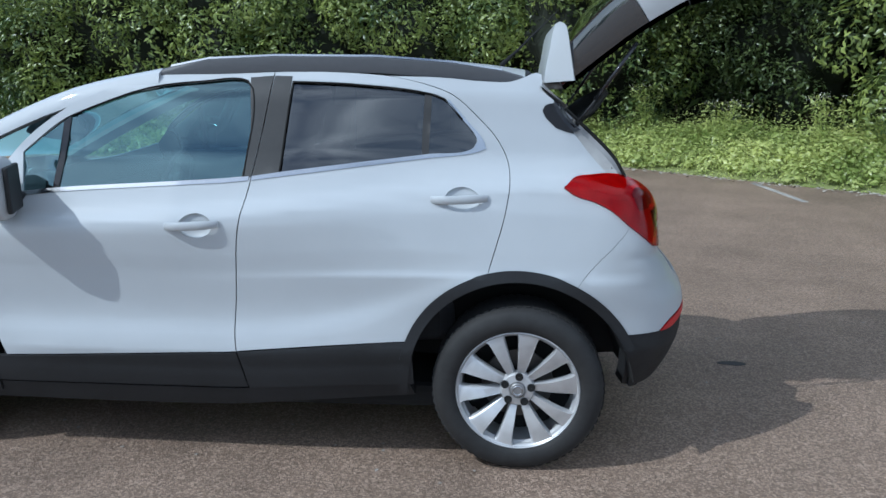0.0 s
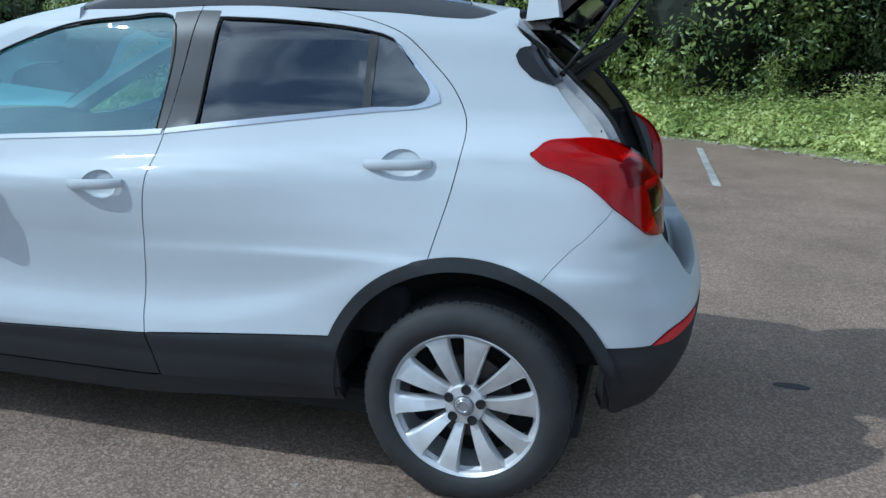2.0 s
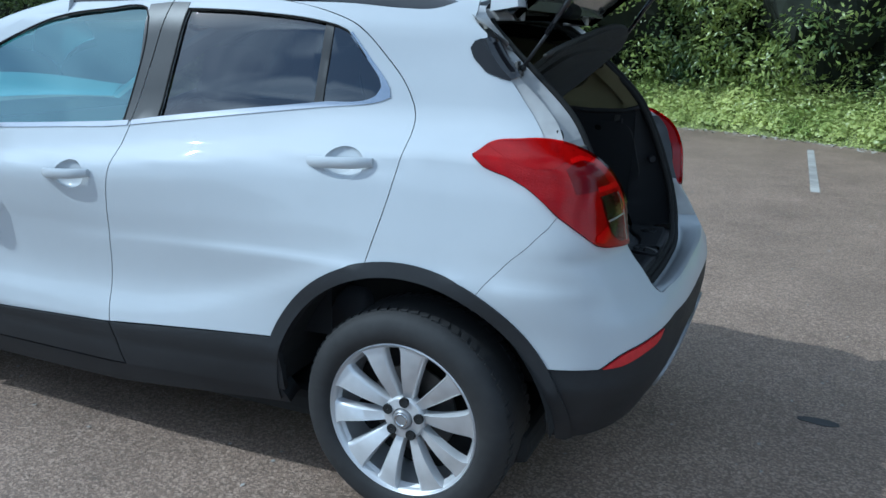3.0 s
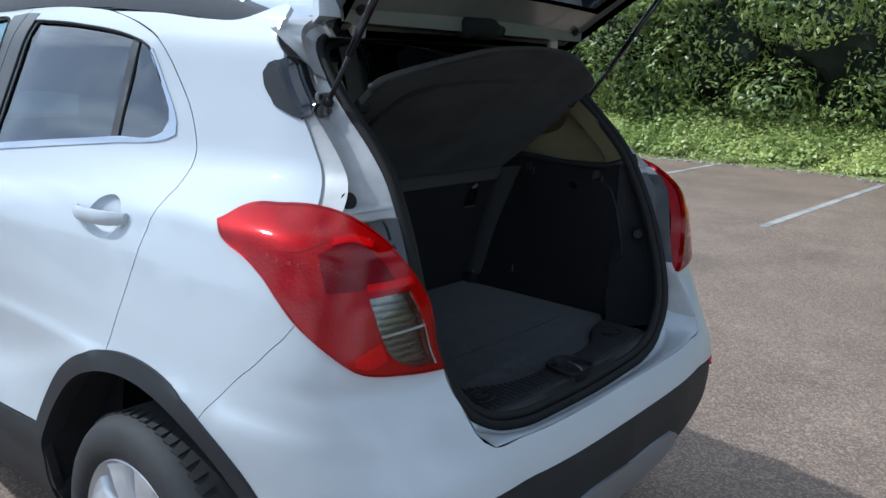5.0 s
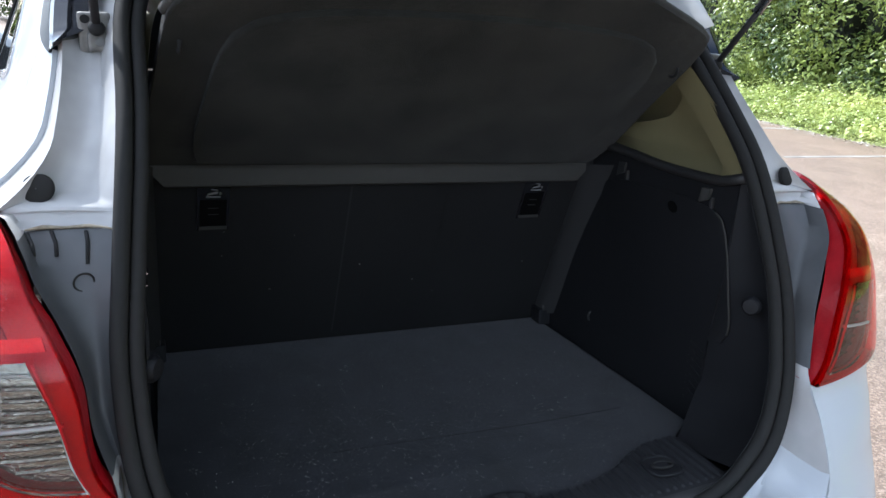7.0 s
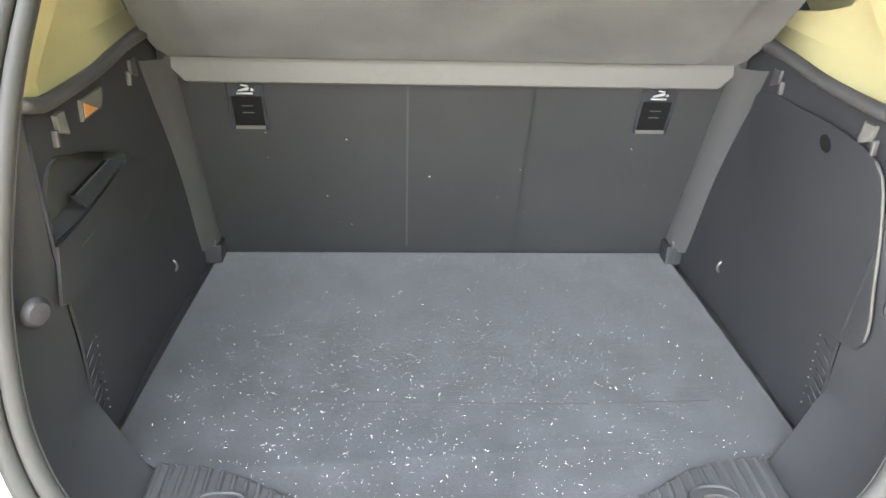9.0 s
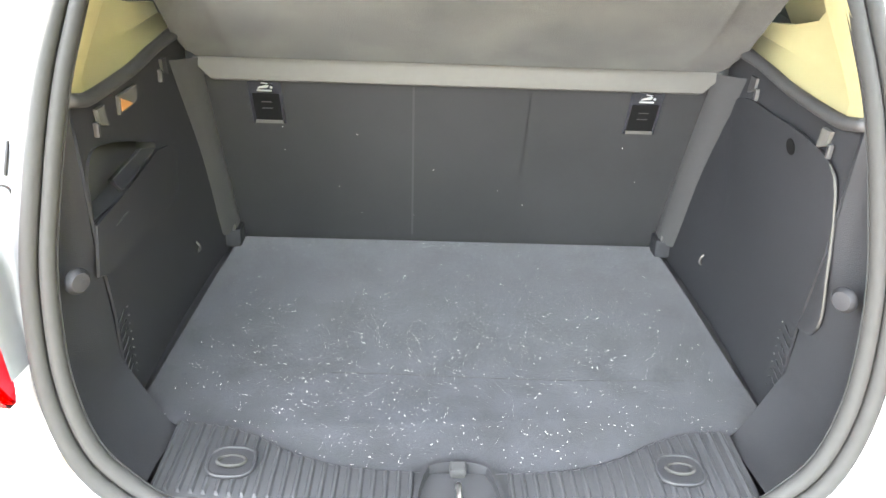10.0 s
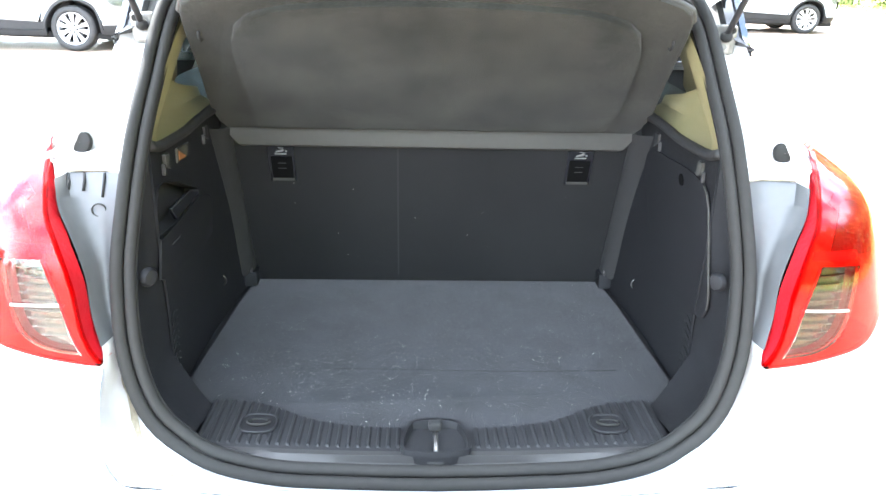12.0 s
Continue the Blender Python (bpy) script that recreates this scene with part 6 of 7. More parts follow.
# ---- the body's taper ----
def ease_body(v):
    """The outer body draws in and lifts a little towards the tail."""
    x, w, z = np.clip(v[:, 0], -1.1, 0.65), np.clip(abs(v[:, 1]), 0.45, 0.9), np.clip(v[:, 2], 0.40, 1.5)
    dx = -0.0197 - 0.0086 * x + 0.0876 * w - 0.1216 * z - 0.0096 * x * x + 0.0568 * z * z - 0.0116 * x * z + 0.0408 * x * w
    ky = -0.0129 - 0.0389 * x - 0.1766 * z - 0.0241 * x * x + 0.0925 * z * z - 0.0189 * x * z + 0.0832 * w
    dz = 0.0509 + 0.043 * x - 0.0362 * w + 0.0216 * z - 0.0302 * x * x - 0.0266 * z * z - 0.0312 * x * z - 0.0379 * x * w
    return v + np.stack([dx, ky * v[:, 1], dz], 1)


def ease_boot(v):
    """The boot's lining: shorter, narrower and with a higher floor."""
    x, z = np.clip(v[:, 0], -0.30, 0.65), np.clip(v[:, 2], 0.64, 1.45)
    dx = 0.0829 - 0.1561 * x - 0.0631 * z + 0.0592 * x * z
    ky = -0.0763 + 0.0353 * x - 0.0067 * z
    dz = 0.0961 - 0.0369 * x - 0.0782 * z + 0.0362 * x * z
    return v + np.stack([dx, ky * v[:, 1], dz], 1)


def ease_gate(v):
    return v * (1, 0.962, 1) + (-0.026, 0, 0.010)


def ease(ob, rule):
    m = ob.matrix_world if ob.parent is None else ob.parent.matrix_world @ ob.matrix_basis
    if ob.type == "MESH":
        me, n = ob.data, len(ob.data.vertices)
        co = np.empty(n * 3)
        me.vertices.foreach_get("co", co)
        a = np.array(m)
        co = rule(co.reshape(n, 3) @ a[:3, :3].T + a[:3, 3]) - a[:3, 3]
        me.vertices.foreach_set("co", (co @ np.linalg.inv(a[:3, :3]).T).ravel())
        me.update()
    for child in ob.children:
        ease(child, rule)


bpy.context.view_layer.update()
BOOT = ("boot_side_trim", "boot_sill_trim", "rear_seat_back", "floor_tray")
for ob in list(car.children):
    kind = ob.name.split(".")[0]
    if kind != "wheel":
        ease(ob, ease_boot if kind in BOOT else ease_gate if kind in ("tailgate",) else ease_body)
for ob in (boot_mat, crumbs):
    ease(ob, ease_boot)


# ---- marks on the tarmac ----
def worn_line(x0, y0, x1, y1, w=0.085):
    d = Vector((x1 - x0, y1 - y0, 0)).normalized()
    n = Vector((-d.y, d.x, 0)) * w / 2
    bm = bmesh.new()
    a, b = Vector((x0, y0, LEVEL)), Vector((x1, y1, LEVEL))
    lo = [bm.verts.new(p) for p in (a - n, b - n, b + n, a + n)]
    hi = [bm.verts.new(p + Vector((0, 0, 0.004))) for p in (a - n, b - n, b + n, a + n)]
    bm.faces.new(hi)
    for k in range(4):
        bm.faces.new((lo[k], lo[(k + 1) % 4], hi[(k + 1) % 4], hi[k]))
    return bm


LINE = material("worn_white_line", (0.50, 0.48, 0.44), 0.8, second=(0.22, 0.20, 0.17), scale=7, stain=0.4, stain_scale=1.5, bump=0.4, bump_scale=120)
for x0, y0, x1, y1 in ((-0.95, 6.0, -0.83, 10.55), (-3.33, 7.3, -3.31, 10.80), (-5.77, 7.4, -5.83, 10.55), (1.21, 5.6, 1.18, 8.95), (3.57, 6.0, 3.44, 7.70), (-8.25, 7.2, -8.30, 10.3)):
    ln = part("bay_line", worn_line(x0, y0, x1, y1), LINE, None)
    tagged(ln, "worn white parking bay line on tarmac", "road marking", "parking bay lines")
TAR = material("tar", (0.045, 0.042, 0.040), 0.7, vary=0.3, scale=40, bump=0.4, bump_scale=150)
rnd = random.Random(3)
pts = [(1.178 + (0.065 + 0.025 * rnd.random()) * math.cos(a), 0.385 + (0.022 + 0.010 * rnd.random()) * math.sin(a)) for a in np.linspace(0, 2 * math.pi, 18, endpoint=False)]
tagged(part("tar_patch", prism(pts, lambda x, y, d: (x, y, LEVEL + d), 0.004, 0.0015), TAR, None), "small black tar patch on the tarmac", "tar patch")


# ---- leaves ----
def leaf_material(name, a, b, trans=0.25):
    m = bpy.data.materials.new(name)
    m.use_nodes = True
    n, l = m.node_tree.nodes, m.node_tree.links
    p = n["Principled BSDF"]
    p.inputs["Roughness"].default_value = 0.32
    g = n.new("ShaderNodeNewGeometry")
    tc = n.new("ShaderNodeTexCoord")
    no = n.new("ShaderNodeTexNoise")
    no.inputs["Scale"].default_value = 0.9
    l.new(tc.outputs["Object"], no.inputs["Vector"])
    ad = n.new("ShaderNodeMath")
    ad.operation = "MULTIPLY_ADD"
    ad.inputs[1].default_value, ad.inputs[2].default_value = 0.55, -0.85
    l.new(g.outputs["Random Per Island"], ad.inputs[0])
    ad2 = n.new("ShaderNodeMath")
    ad2.operation = "ADD"
    l.new(ad.outputs[0], ad2.inputs[0])
    sc = n.new("ShaderNodeMath")
    sc.operation = "MULTIPLY"
    sc.inputs[1].default_value = 2.1
    l.new(no.outputs["Fac"], sc.inputs[0])
    l.new(sc.outputs[0], ad2.inputs[1])
    r = n.new("ShaderNodeMix")
    r.data_type = "RGBA"
    r.inputs[6].default_value, r.inputs[7].default_value = (*a, 1), (*b, 1)
    l.new(ad2.outputs[0], r.inputs[0])
    l.new(r.outputs[2], p.inputs["Base Color"])
    tr, mx = n.new("ShaderNodeBsdfTranslucent"), n.new("ShaderNodeMixShader")
    l.new(r.outputs[2], tr.inputs["Color"])
    mx.inputs[0].default_value = trans
    l.new(p.outputs[0], mx.inputs[1])
    l.new(tr.outputs[0], mx.inputs[2])
    l.new(mx.outputs[0], n["Material Output"].inputs["Surface"])
    return m


LAUREL = leaf_material("laurel_leaf", (0.060, 0.105, 0.036), (0.400, 0.470, 0.120), 0.30)
WEED = leaf_material("weed_leaf", (0.250, 0.330, 0.080), (0.700, 0.740, 0.270), 0.4)
# darker leaf colour that stands in for foliage in shade
SHADED_LEAF = leaf_material("shaded_leaf", (0.050, 0.082, 0.030), (0.180, 0.230, 0.080), 0.35)
BARK = material("bark", (0.10, 0.08, 0.06), 0.9, vary=0.35, scale=18, bump=0.8, bump_scale=40)
SHADE = material("inner_shade_black", (0.012, 0.016, 0.008), 0.95, vary=0.4, scale=9)
SOIL = material("weedy_soil", (0.280, 0.310, 0.105), 0.95, second=(0.130, 0.150, 0.055), scale=6, stain=0.4, stain_scale=1.2, bump=1.0, bump_scale=30)
BLOSSOM = material("pale_blossom", (0.68, 0.66, 0.58), 0.8)


def leaves(places, normals, size, rng, narrow=0.42, droop=0.35, loose=0.6):
    """Folded leaf blades: six corners each, set at places with rough facing."""
    n = len(places)
    N = normals + rng.normal(0, loose, (n, 3))
    N /= np.linalg.norm(N, axis=1, keepdims=True)
    U = rng.normal(0, 1, (n, 3)) + np.array([0, 0, -droop])
    U -= N * np.sum(U * N, 1, keepdims=True)
    U /= np.maximum(np.linalg.norm(U, axis=1, keepdims=True), 1e-6)
    W = np.cross(N, U)
    L = (size * rng.uniform(0.6, 1.3, n))[:, None]
    w = L * narrow
    base, tip = places - U * L * 0.5, places + U * L * 0.5 - N * L * 0.12
    mid = places + N * L * 0.05
    a, b = places - U * L * 0.08 + W * w * 0.5 - N * L * 0.03, places - U * L * 0.08 - W * w * 0.5 - N * L * 0.03
    V = np.stack([base, a, tip, b, mid], 1).reshape(-1, 3)
    k = np.arange(n)[:, None] * 5
    F = np.concatenate([k + [0, 4, 1], k + [1, 4, 2], k + [2, 4, 3], k + [3, 4, 0]], 0)
    return V, F


def quick_mesh(name, V, F, mat):
    me = bpy.data.meshes.new(name)
    me.vertices.add(len(V))
    me.vertices.foreach_set("co", np.asarray(V, np.float32).ravel())
    me.loops.add(len(F) * 3)
    me.loops.foreach_set("vertex_index", np.asarray(F, np.int32).ravel())
    me.polygons.add(len(F))
    me.polygons.foreach_set("loop_start", np.arange(0, len(F) * 3, 3, dtype=np.int32))
    me.polygons.foreach_set("loop_total", np.full(len(F), 3, np.int32))
    me.materials.append(mat)
    me.update(calc_edges=True)
    return me


def shrub(name, label, seed, height, radius, count, size, mat):
    """A dense bush: stems, a solid dark core for the inner shade and lobes of leaves with gaps between."""
    rng = np.random.default_rng(seed)
    ob = thing(name, label, "shrub", "shrubs behind the verge")
    stems = bmesh.new()
    for k in range(5):
        a = rng.uniform(0, 2 * math.pi)
        top = Vector((math.cos(a) * radius * 0.5, math.sin(a) * radius * 0.5, height * rng.uniform(0.6, 0.85)))
        pts = [Vector((math.cos(a) * 0.12, math.sin(a) * 0.12, 0)), Vector((math.cos(a) * 0.3, math.sin(a) * 0.3, height * 0.25)), top * 0.6 + Vector((0.1, 0, height * 0.1)), top]
        t = tube(pts, [0.06, 0.05, 0.035, 0.012], 7)
        me = bpy.data.meshes.new("tmp")
        t.to_mesh(me)
        t.free()
        stems.from_mesh(me)
        bpy.data.meshes.remove(me)
    part("stalk", stems, BARK, ob, smooth=True)
    lobes = []
    n_l = int(40 + height * 7)
    for k in range(n_l):
        h = rng.uniform(0.04, 0.95) * height
        r = radius * (0.35 + 0.65 * math.sin(math.pi * (0.16 + 0.68 * h / height))) * rng.uniform(0.60, 1.0)
        a = rng.uniform(0, 2 * math.pi)
        lobes.append((np.array([math.cos(a) * r, math.sin(a) * r, h]), rng.uniform(0.32, 0.75) * (0.55 + 0.25 * radius)))
    P, Nn = [], []
    for c, r in lobes:
        m = int(count / n_l * (r / 0.6) ** 1.4) + 20
        d = rng.normal(0, 1, (m, 3))
        d /= np.linalg.norm(d, axis=1, keepdims=True)
        rr = r * rng.uniform(0.80, 1.10, m)
        q = c + d * rr[:, None] * np.array([1, 1, 0.85])
        P.append(q)
        Nn.append(d + np.array([0, 0, 0.5]))
    P, Nn = np.concatenate(P), np.concatenate(Nn)
    ok = P[:, 2] > 0.03
    V, F = leaves(P[ok], Nn[ok], size, rng, loose=0.45)
    attach("foliage", quick_mesh("foliage", V, F, mat), ob)
    # solid core blocks light; its near-black colour stands in for inner shade
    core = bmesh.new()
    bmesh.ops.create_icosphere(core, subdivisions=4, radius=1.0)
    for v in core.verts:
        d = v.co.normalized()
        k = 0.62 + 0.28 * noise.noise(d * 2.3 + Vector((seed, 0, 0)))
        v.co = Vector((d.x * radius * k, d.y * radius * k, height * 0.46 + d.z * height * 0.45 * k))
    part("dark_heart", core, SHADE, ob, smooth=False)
    return ob


near = [shrub("laurel_shrub", "tall glossy green laurel shrub on the verge", 1, 4.6, 1.7, 23000, 0.120, LAUREL),
        shrub("laurel_shrub", "dense mid-green laurel shrub on the verge", 2, 5.0, 1.9, 24000, 0.112, LAUREL),
        shrub("shaded_shrub", "green shrub on the verge, leaves coloured dark for shade", 3, 5.4, 1.9, 23000, 0.095, SHADED_LEAF)]
far = [shrub("laurel_shrub", "green laurel shrub at the edge of the car park", 5, 4.8, 1.9, 4200, 0.24, LAUREL),
       shrub("shaded_shrub", "green shrub at the edge of the car park, leaves coloured dark for shade", 6, 5.2, 2.0, 4200, 0.22, SHADED_LEAF)]


def tree(seed, height, radius, count, size):
    """A broad crown of leafy boughs that hangs over the verge from a leaning trunk."""
    r = np.random.default_rng(seed)
    ob = thing("tree", "tree overhanging the shaded verge, leaves coloured dark for shade", "tree", "trees over the verge")
    part("trunk", tube([(0, 0, 0), (0.05, -0.1, height * 0.25), (-0.04, -0.25, height * 0.5), (0.06, -0.3, height * 0.85)], [0.20, 0.16, 0.12, 0.04], 10), BARK, ob, smooth=True)
    P, Nn = [], []
    for k in range(26):
        a, e = r.uniform(0, 2 * math.pi), r.uniform(-0.55, 0.9)
        c = np.array([math.cos(a) * math.cos(e) * radius, math.sin(a) * math.cos(e) * radius - 0.3, height * 0.66 + math.sin(e) * height * 0.34]) * (r.uniform(0.55, 1.0) if k else 1.0)
        c[2] = max(c[2], height * 0.40)
        part("limb", tube([(-0.04, -0.25, height * r.uniform(0.35, 0.55)), tuple(c * (0.5, 0.5, 0.85)), tuple(c)], [0.06, 0.035, 0.010], 6), BARK, ob, smooth=True)
        m = int(count / 26)
        d = r.normal(0, 1, (m, 3))
        d /= np.linalg.norm(d, axis=1, keepdims=True)
        P.append(c + d * (r.uniform(0.65, 1.15) * radius * 0.36 * r.uniform(0.35, 1.08, m) ** 0.6)[:, None] * (1, 1, 0.72))
        Nn.append(d + (0, 0, 0.6))
    V, F = leaves(np.concatenate(P), np.concatenate(Nn), size, r, loose=0.5)
    attach("crown", quick_mesh("crown", V, F, SHADED_LEAF), ob)
    return ob


# overhanging trees, placed to shade the verge below them
over = tree(31, 7.6, 3.1, 17000, 0.17)
over.matrix_basis = pose(3.3, float(lot_edge(3.3)) + 4.6, 0.1)
copy_thing(over, pose(6.4, float(lot_edge(6.4)) + 4.7, 0.1, 0, 0, 140) @ Matrix.Scale(1.08, 4))
plan = [(-12.5, 3.4, 1), (-10.4, 3.1, 0), (-8.3, 3.6, 1), (-6.3, 3.2, 0), (-4.4, 3.0, 0), (-2.4, 2.9, 1), (-0.4, 3.0, 0), (1.5, 2.7, 1), (3.4, 4.9, 2), (5.3, 4.9, 2), (7.3, 3.4, 1)]
rnd = random.Random(21)
used = set()
for x, d, k in plan:
    m = pose(x, float(lot_edge(x)) + d, -0.05, 0, 0, rnd.uniform(0, 360)) @ Matrix.Scale(rnd.uniform(0.9, 1.15), 4)
    if k in used:
        copy_thing(near[k], m)
    else:
        near[k].matrix_basis = m
        used.add(k)
places = [(x, float(lot_edge(x)) + rnd.uniform(3.0, 4.4), rnd.uniform(0.85, 1.25)) for x in [*np.arange(-34, -13.5, 2.2), *np.arange(9.4, 16, 2.2)]]
places += [(x + rnd.uniform(-0.6, 0.6), float(lot_edge(x)) + rnd.uniform(6.4, 7.6), rnd.uniform(1.5, 2.0)) for x in np.arange(-40, 22, 2.8)]
places += [(-36 + rnd.uniform(-2, 2), -34 + k * 3.4, rnd.uniform(1.1, 1.6) * (0.5 if k < 9 else 1)) for k in range(15)]
places += [(-36 + k * 5.2, -38 + rnd.uniform(-2, 2), rnd.uniform(1.2, 1.8) * 0.6) for k in range(14)]
for j, (x, y, sc) in enumerate(places):
    m = pose(x, y, -0.05, 0, 0, rnd.uniform(0, 360)) @ Matrix.Scale(sc, 4)
    k = rnd.choice((0, 1, 1)) if j > 1 else j
    if j < 2:
        far[k].matrix_basis = m
    else:
        copy_thing(far[k], m)

# ---- verge ----
rng = np.random.default_rng(8)
xs = np.linspace(-42, 26, 120)
rows = []
for x in xs:
    e = float(lot_edge(x))
    rows.append([(x, e + d, LEVEL + h + 0.03 * noise.noise(Vector((x * 1.3, d, 0)))) for d, h in ((-0.03, 0.0 - 0.04), (0.06, 0.015), (0.5, 0.10), (1.3, 0.19), (2.6, 0.28), (6, 0.34), (16, 0.36))])
verge = part("verge", loft(rows), SOIL, None, smooth=True)
tagged(verge, "overgrown weedy grass verge", "verge", kind="structure")


def verge_h(d):
    return LEVEL + np.interp(d, (0, 0.06, 0.5, 1.3, 2.6, 6), (0, 0.015, 0.10, 0.19, 0.28, 0.34))


n = 60000
x = np.where(rng.random(n) < 0.8, rng.uniform(-11, 7.5, n), rng.uniform(-30, 12, n))
d = rng.random(n) ** 0.9 * 3.6
lump = np.array([noise.noise(Vector((a * 0.9, b * 0.9, 4.0))) for a, b in zip(x[::8], d[::8])]).repeat(8)[:n]
hgt = rng.random(n) ** 1.3 * np.clip(0.16 + 0.42 * (d / 2.4) + 0.40 * lump, 0.05, 0.8) * np.clip(d / 0.25, 0.2, 1)
y = np.array(lot_edge(x)) + d - 0.04 + rng.normal(0, 0.03, n)
P = np.stack([x, y, verge_h(d) + hgt], 1)
N = np.tile([0, -0.25, 1.0], (n, 1))
size = np.full(n, 0.050)
# domed clumps of broader leaves: nettle, dock and ivy
cn, per = 2600, 26
cx = np.where(rng.random(cn) < 0.85, rng.uniform(-11, 7.5, cn), rng.uniform(-24, 12, cn))
cd = 0.10 + rng.random(cn) ** 1.1 * 3.2
cr = rng.uniform(0.09, 0.26, cn) * np.clip(0.5 + cd / 1.6, 0.5, 1.15)
dirs = rng.normal(0, 1, (cn, per, 3))
dirs[:, :, 2] = abs(dirs[:, :, 2]) * 0.9 + 0.15
dirs /= np.linalg.norm(dirs, axis=2, keepdims=True)
foot = np.stack([cx, np.array(lot_edge(cx)) + cd, verge_h(cd) + 0.02 + 0.16 * rng.random(cn) * np.clip(cd, 0.1, 1.4)], 1)
Q = foot[:, None, :] + dirs * (cr[:, None] * rng.uniform(0.75, 1.08, (cn, per)))[:, :, None] * (1, 1, 1.25)
P, N = np.concatenate([P, Q.reshape(-1, 3)]), np.concatenate([N, (dirs + (0, -0.15, 0.55)).reshape(-1, 3)])
size = np.concatenate([size, np.repeat(rng.uniform(0.055, 0.105, cn), per)])
V, F = leaves(P, N, size, rng, narrow=0.58, droop=0.1, loose=0.30)
grass = attach("verge_weeds", quick_mesh("verge_weeds", V, F, WEED))
tagged(grass, "low nettles, ivy and weeds covering the verge", "weeds", kind="stuff")
n = 16000
x = rng.uniform(-11, 7.5, n)
d = rng.random(n) * 2.6
y = np.array(lot_edge(x)) + d
b = np.stack([x, y, verge_h(d) - 0.01], 1)
tip = b + np.stack([rng.normal(0, 0.07, n), rng.normal(0, 0.07, n), rng.uniform(0.08, 0.34, n) * np.clip(d / 0.5, 0.3, 1)], 1)
w = rng.normal(0, 1, (n, 3)) * [1, 1, 0]
w = w / np.maximum(np.linalg.norm(w, axis=1, keepdims=True), 1e-6) * 0.004
V = np.stack([b - w, b + w, (b + tip) / 2 + w * 0.8, tip, (b + tip) / 2 - w * 0.8], 1).reshape(-1, 3)
k = np.arange(n)[:, None] * 5
F = np.concatenate([k + [0, 1, 2], k + [0, 2, 4], k + [4, 2, 3]], 0)
blades = attach("verge_grass", quick_mesh("verge_grass", V, F, WEED))
tagged(blades, "long green grass blades along the verge", "grass", kind="stuff")


def tall_weed(seed, height):
    r = np.random.default_rng(seed)
    ob = thing("tall_weed", "tall flowering weed standing in the verge", "weed", "tall weeds in the verge")
    P, Nn, B = [], [], []
    for k in range(6):
        a, lean = r.uniform(0, 2 * math.pi), r.uniform(0.1, 0.3) * height
        pts = [Vector((math.cos(a) * lean * t * t, math.sin(a) * lean * t * t, height * t * r.uniform(0.95, 1.0))) for t in (0, 0.35, 0.7, 1.0)]
        part("stem", tube(pts, [0.008, 0.007, 0.005, 0.002], 5), WEED, ob)
        for j in range(70):
            q = r.uniform(0.15, 1.0)
            c = np.array([math.cos(a) * lean * q * q, math.sin(a) * lean * q * q, height * q])
            P.append(c + r.normal(0, 0.06, 3) * [1, 1, 0.5])
            Nn.append(np.array([0, 0, 1.0]))
        for j in range(14):
            B.append(np.array(pts[-1]) + r.normal(0, 0.045, 3))
    V, F = leaves(np.array(P), np.array(Nn), 0.085, r, narrow=0.4)
    attach("leaves", quick_mesh("leaves", V, F, WEED), ob)
    V, F = leaves(np.array(B), np.tile([0, 0, 1.0], (len(B), 1)), 0.022, r, narrow=0.8)
    attach("blossom", quick_mesh("blossom", V, F, BLOSSOM), ob, "pale blossom")
    return ob


weed = tall_weed(4, 1.25)
spots = [(2.4, 1.9), (3.4, 1.5), (0.6, 2.2), (-2.4, 1.8), (-6.3, 2.0), (-7.4, 1.2), (4.6, 1.4)]
for k, (x, d) in enumerate(spots):
    m = pose(x, float(lot_edge(x)) + d, 0.12, 0, 0, 57 * k) @ Matrix.Scale((1.0, 0.8, 0.7, 0.65, 1.5, 0.9, 0.9)[k], 4)
    if k == 0:
        weed.matrix_basis = m
    else:
        copy_thing(weed, m)

# litter of stones and dead leaves along the edge
n = 1500
x = rng.uniform(-10, 7, n)
y = np.array(lot_edge(x)) + rng.normal(-0.12, 0.16, n)
V, F = leaves(np.stack([x, y, np.full(n, LEVEL + 0.018)], 1), np.tile([0, 0, 3.0], (n, 1)), 0.055, rng, narrow=0.7, droop=0)
litter = attach("verge_litter", quick_mesh("verge_litter", V, F, material("bleached_litter", (0.58, 0.54, 0.47), 0.9, second=(0.16, 0.13, 0.10), scale=9)))
tagged(litter, "pale dead leaves and stones along the kerbless edge", "litter", kind="stuff")
n = 1200
x, y = rng.uniform(-9, 6, n), rng.uniform(-3.2, 10, n)
V, F = leaves(np.stack([x, y, np.full(n, LEVEL + 0.006)], 1), np.tile([0, 0, 6.0], (n, 1)), 0.017, rng, narrow=0.9, droop=0)
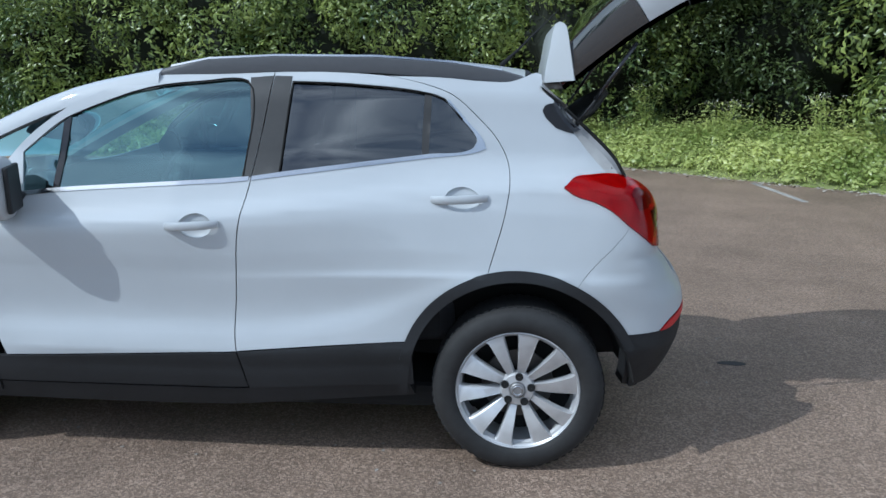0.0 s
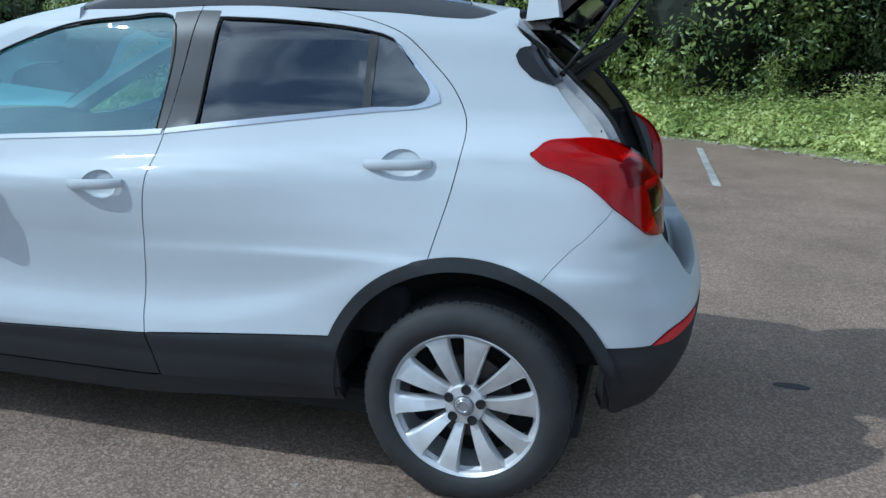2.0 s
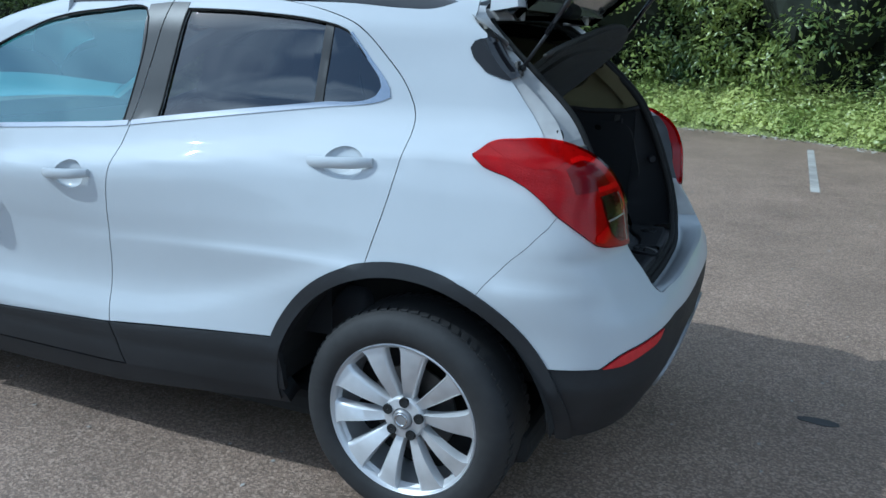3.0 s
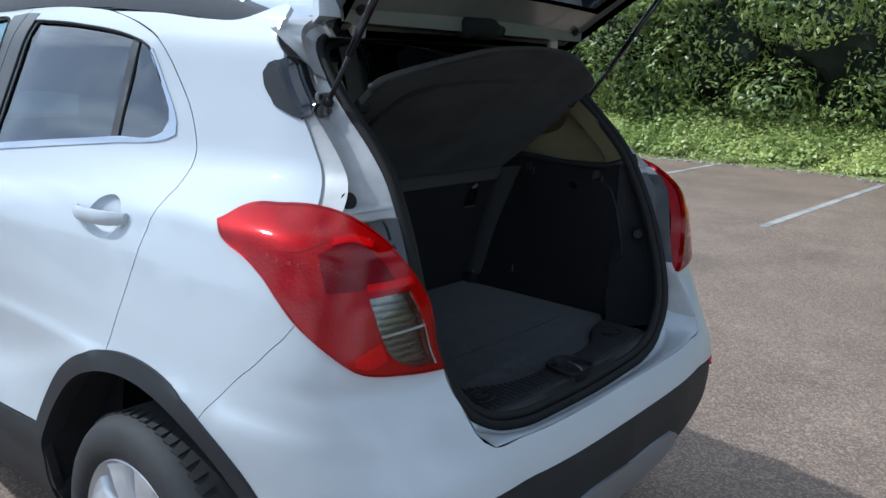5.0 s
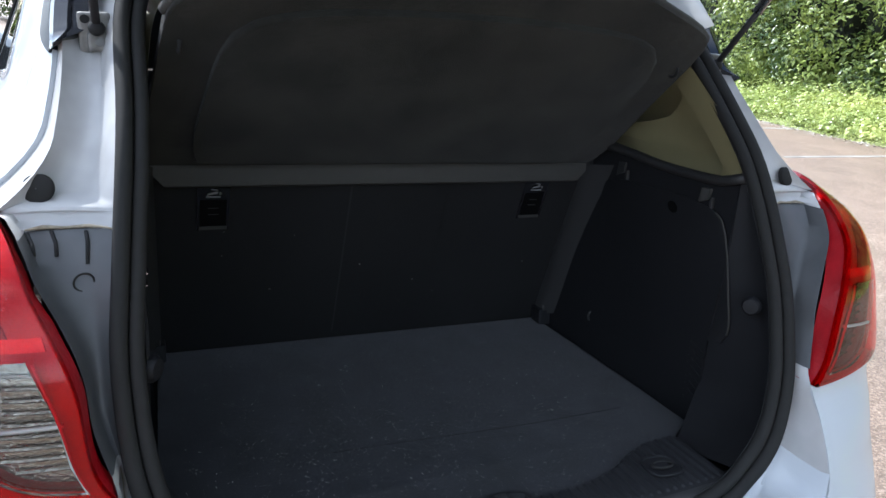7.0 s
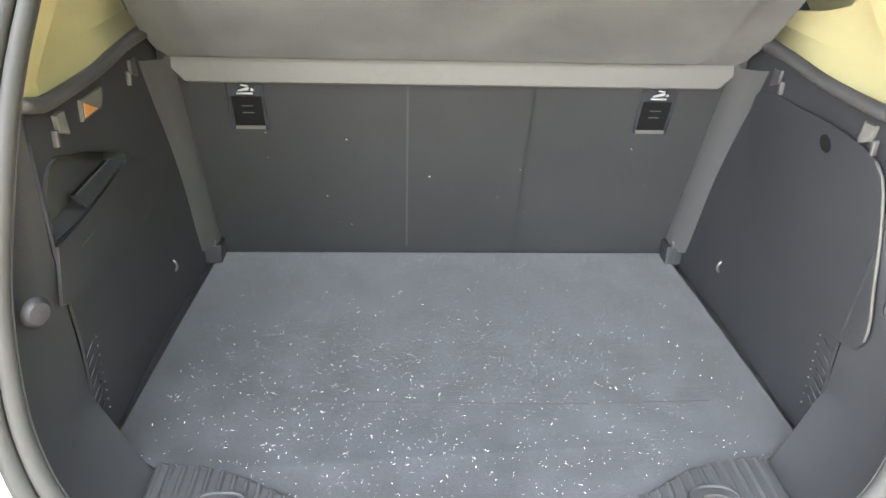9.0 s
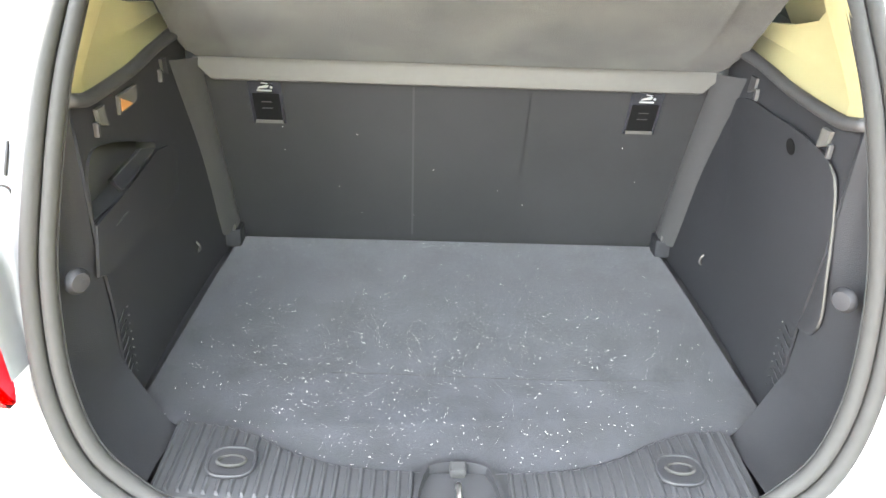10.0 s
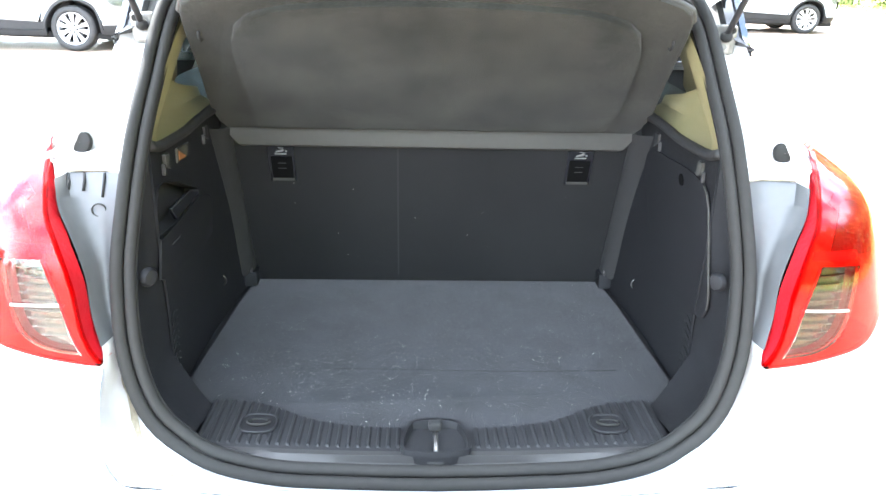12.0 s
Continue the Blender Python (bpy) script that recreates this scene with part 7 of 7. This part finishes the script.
chips = attach("loose_chippings", quick_mesh("loose_chippings", V, F, material("pale_chipping", (0.46, 0.44, 0.40), 0.9, second=(0.16, 0.15, 0.14), scale=14)))
tagged(chips, "loose stone chippings and bits lying on the tarmac", "chippings", kind="stuff")

# ---- other parked cars ----
SKIP = ("tailgate", "gas_strut", "strut_bracket", "boot_side_trim", "boot_sill_trim", "weather_seal", "seal_lip", "seal_carrier", "tailgate_channel", "lamp_side_cover", "rubber_plug", "drain_slot", "bump_stop", "roof_header", "floor_tray", "aerial")
SILVER = material("silver_paint", (0.17, 0.175, 0.18), 0.3, metal=0.35, vary=0.02, scale=8, coat=1.0)
closed = []
for z in np.linspace(0.70, 1.53, 14):
    h = float(np.interp(z, (0.70, 0.9, 1.1, 1.3, 1.53), (0.62, 0.66, 0.66, 0.62, 0.50)))
    xr = float(np.interp(z, (0.70, 0.90, 1.12, 1.53), (0.73, 0.72, 0.62, 0.10)))
    closed.append([(xr - 0.12 * abs(y) ** 2.5 * (1.0 if z < 1.2 else 0.6), y * h, z) for y in np.linspace(-1, 1, 15)])
lid = loft(closed)
lid_me = bpy.data.meshes.new("closed_tailgate")
lid.to_mesh(lid_me)
lid.free()
lid_me.materials.append(PAINT)
lid_me.polygons.foreach_set("use_smooth", [True] * len(lid_me.polygons))


def other_car(label, m, paint):
    top = thing("parked_car", label, "car", "cars parked further off", m)

    def take(src, dst):
        for ch in src.children:
            if ch.name.split(".")[0] in SKIP:
                continue
            o = ch.copy()
            scene.collection.objects.link(o)
            o.parent = dst
            o.matrix_parent_inverse = ch.matrix_parent_inverse
            for s in o.material_slots:
                if s.material is PAINT and paint is not PAINT:
                    s.link = "OBJECT"
                    s.material = paint
            take(ch, o)
    take(car, top)
    lid_ob = attach("closed_tailgate", lid_me, top, "closed tailgate")
    if paint is not PAINT:
        lid_ob.material_slots[0].link = "OBJECT"
        lid_ob.material_slots[0].material = paint
    return top


other_car("silver SUV parked across the tarmac", pose(-11.55, -7.82, 0, 0, 0, -90), SILVER)
other_car("white SUV parked far across the tarmac", pose(-17.77, 6.62, 0, 0, 0, -90), PAINT)
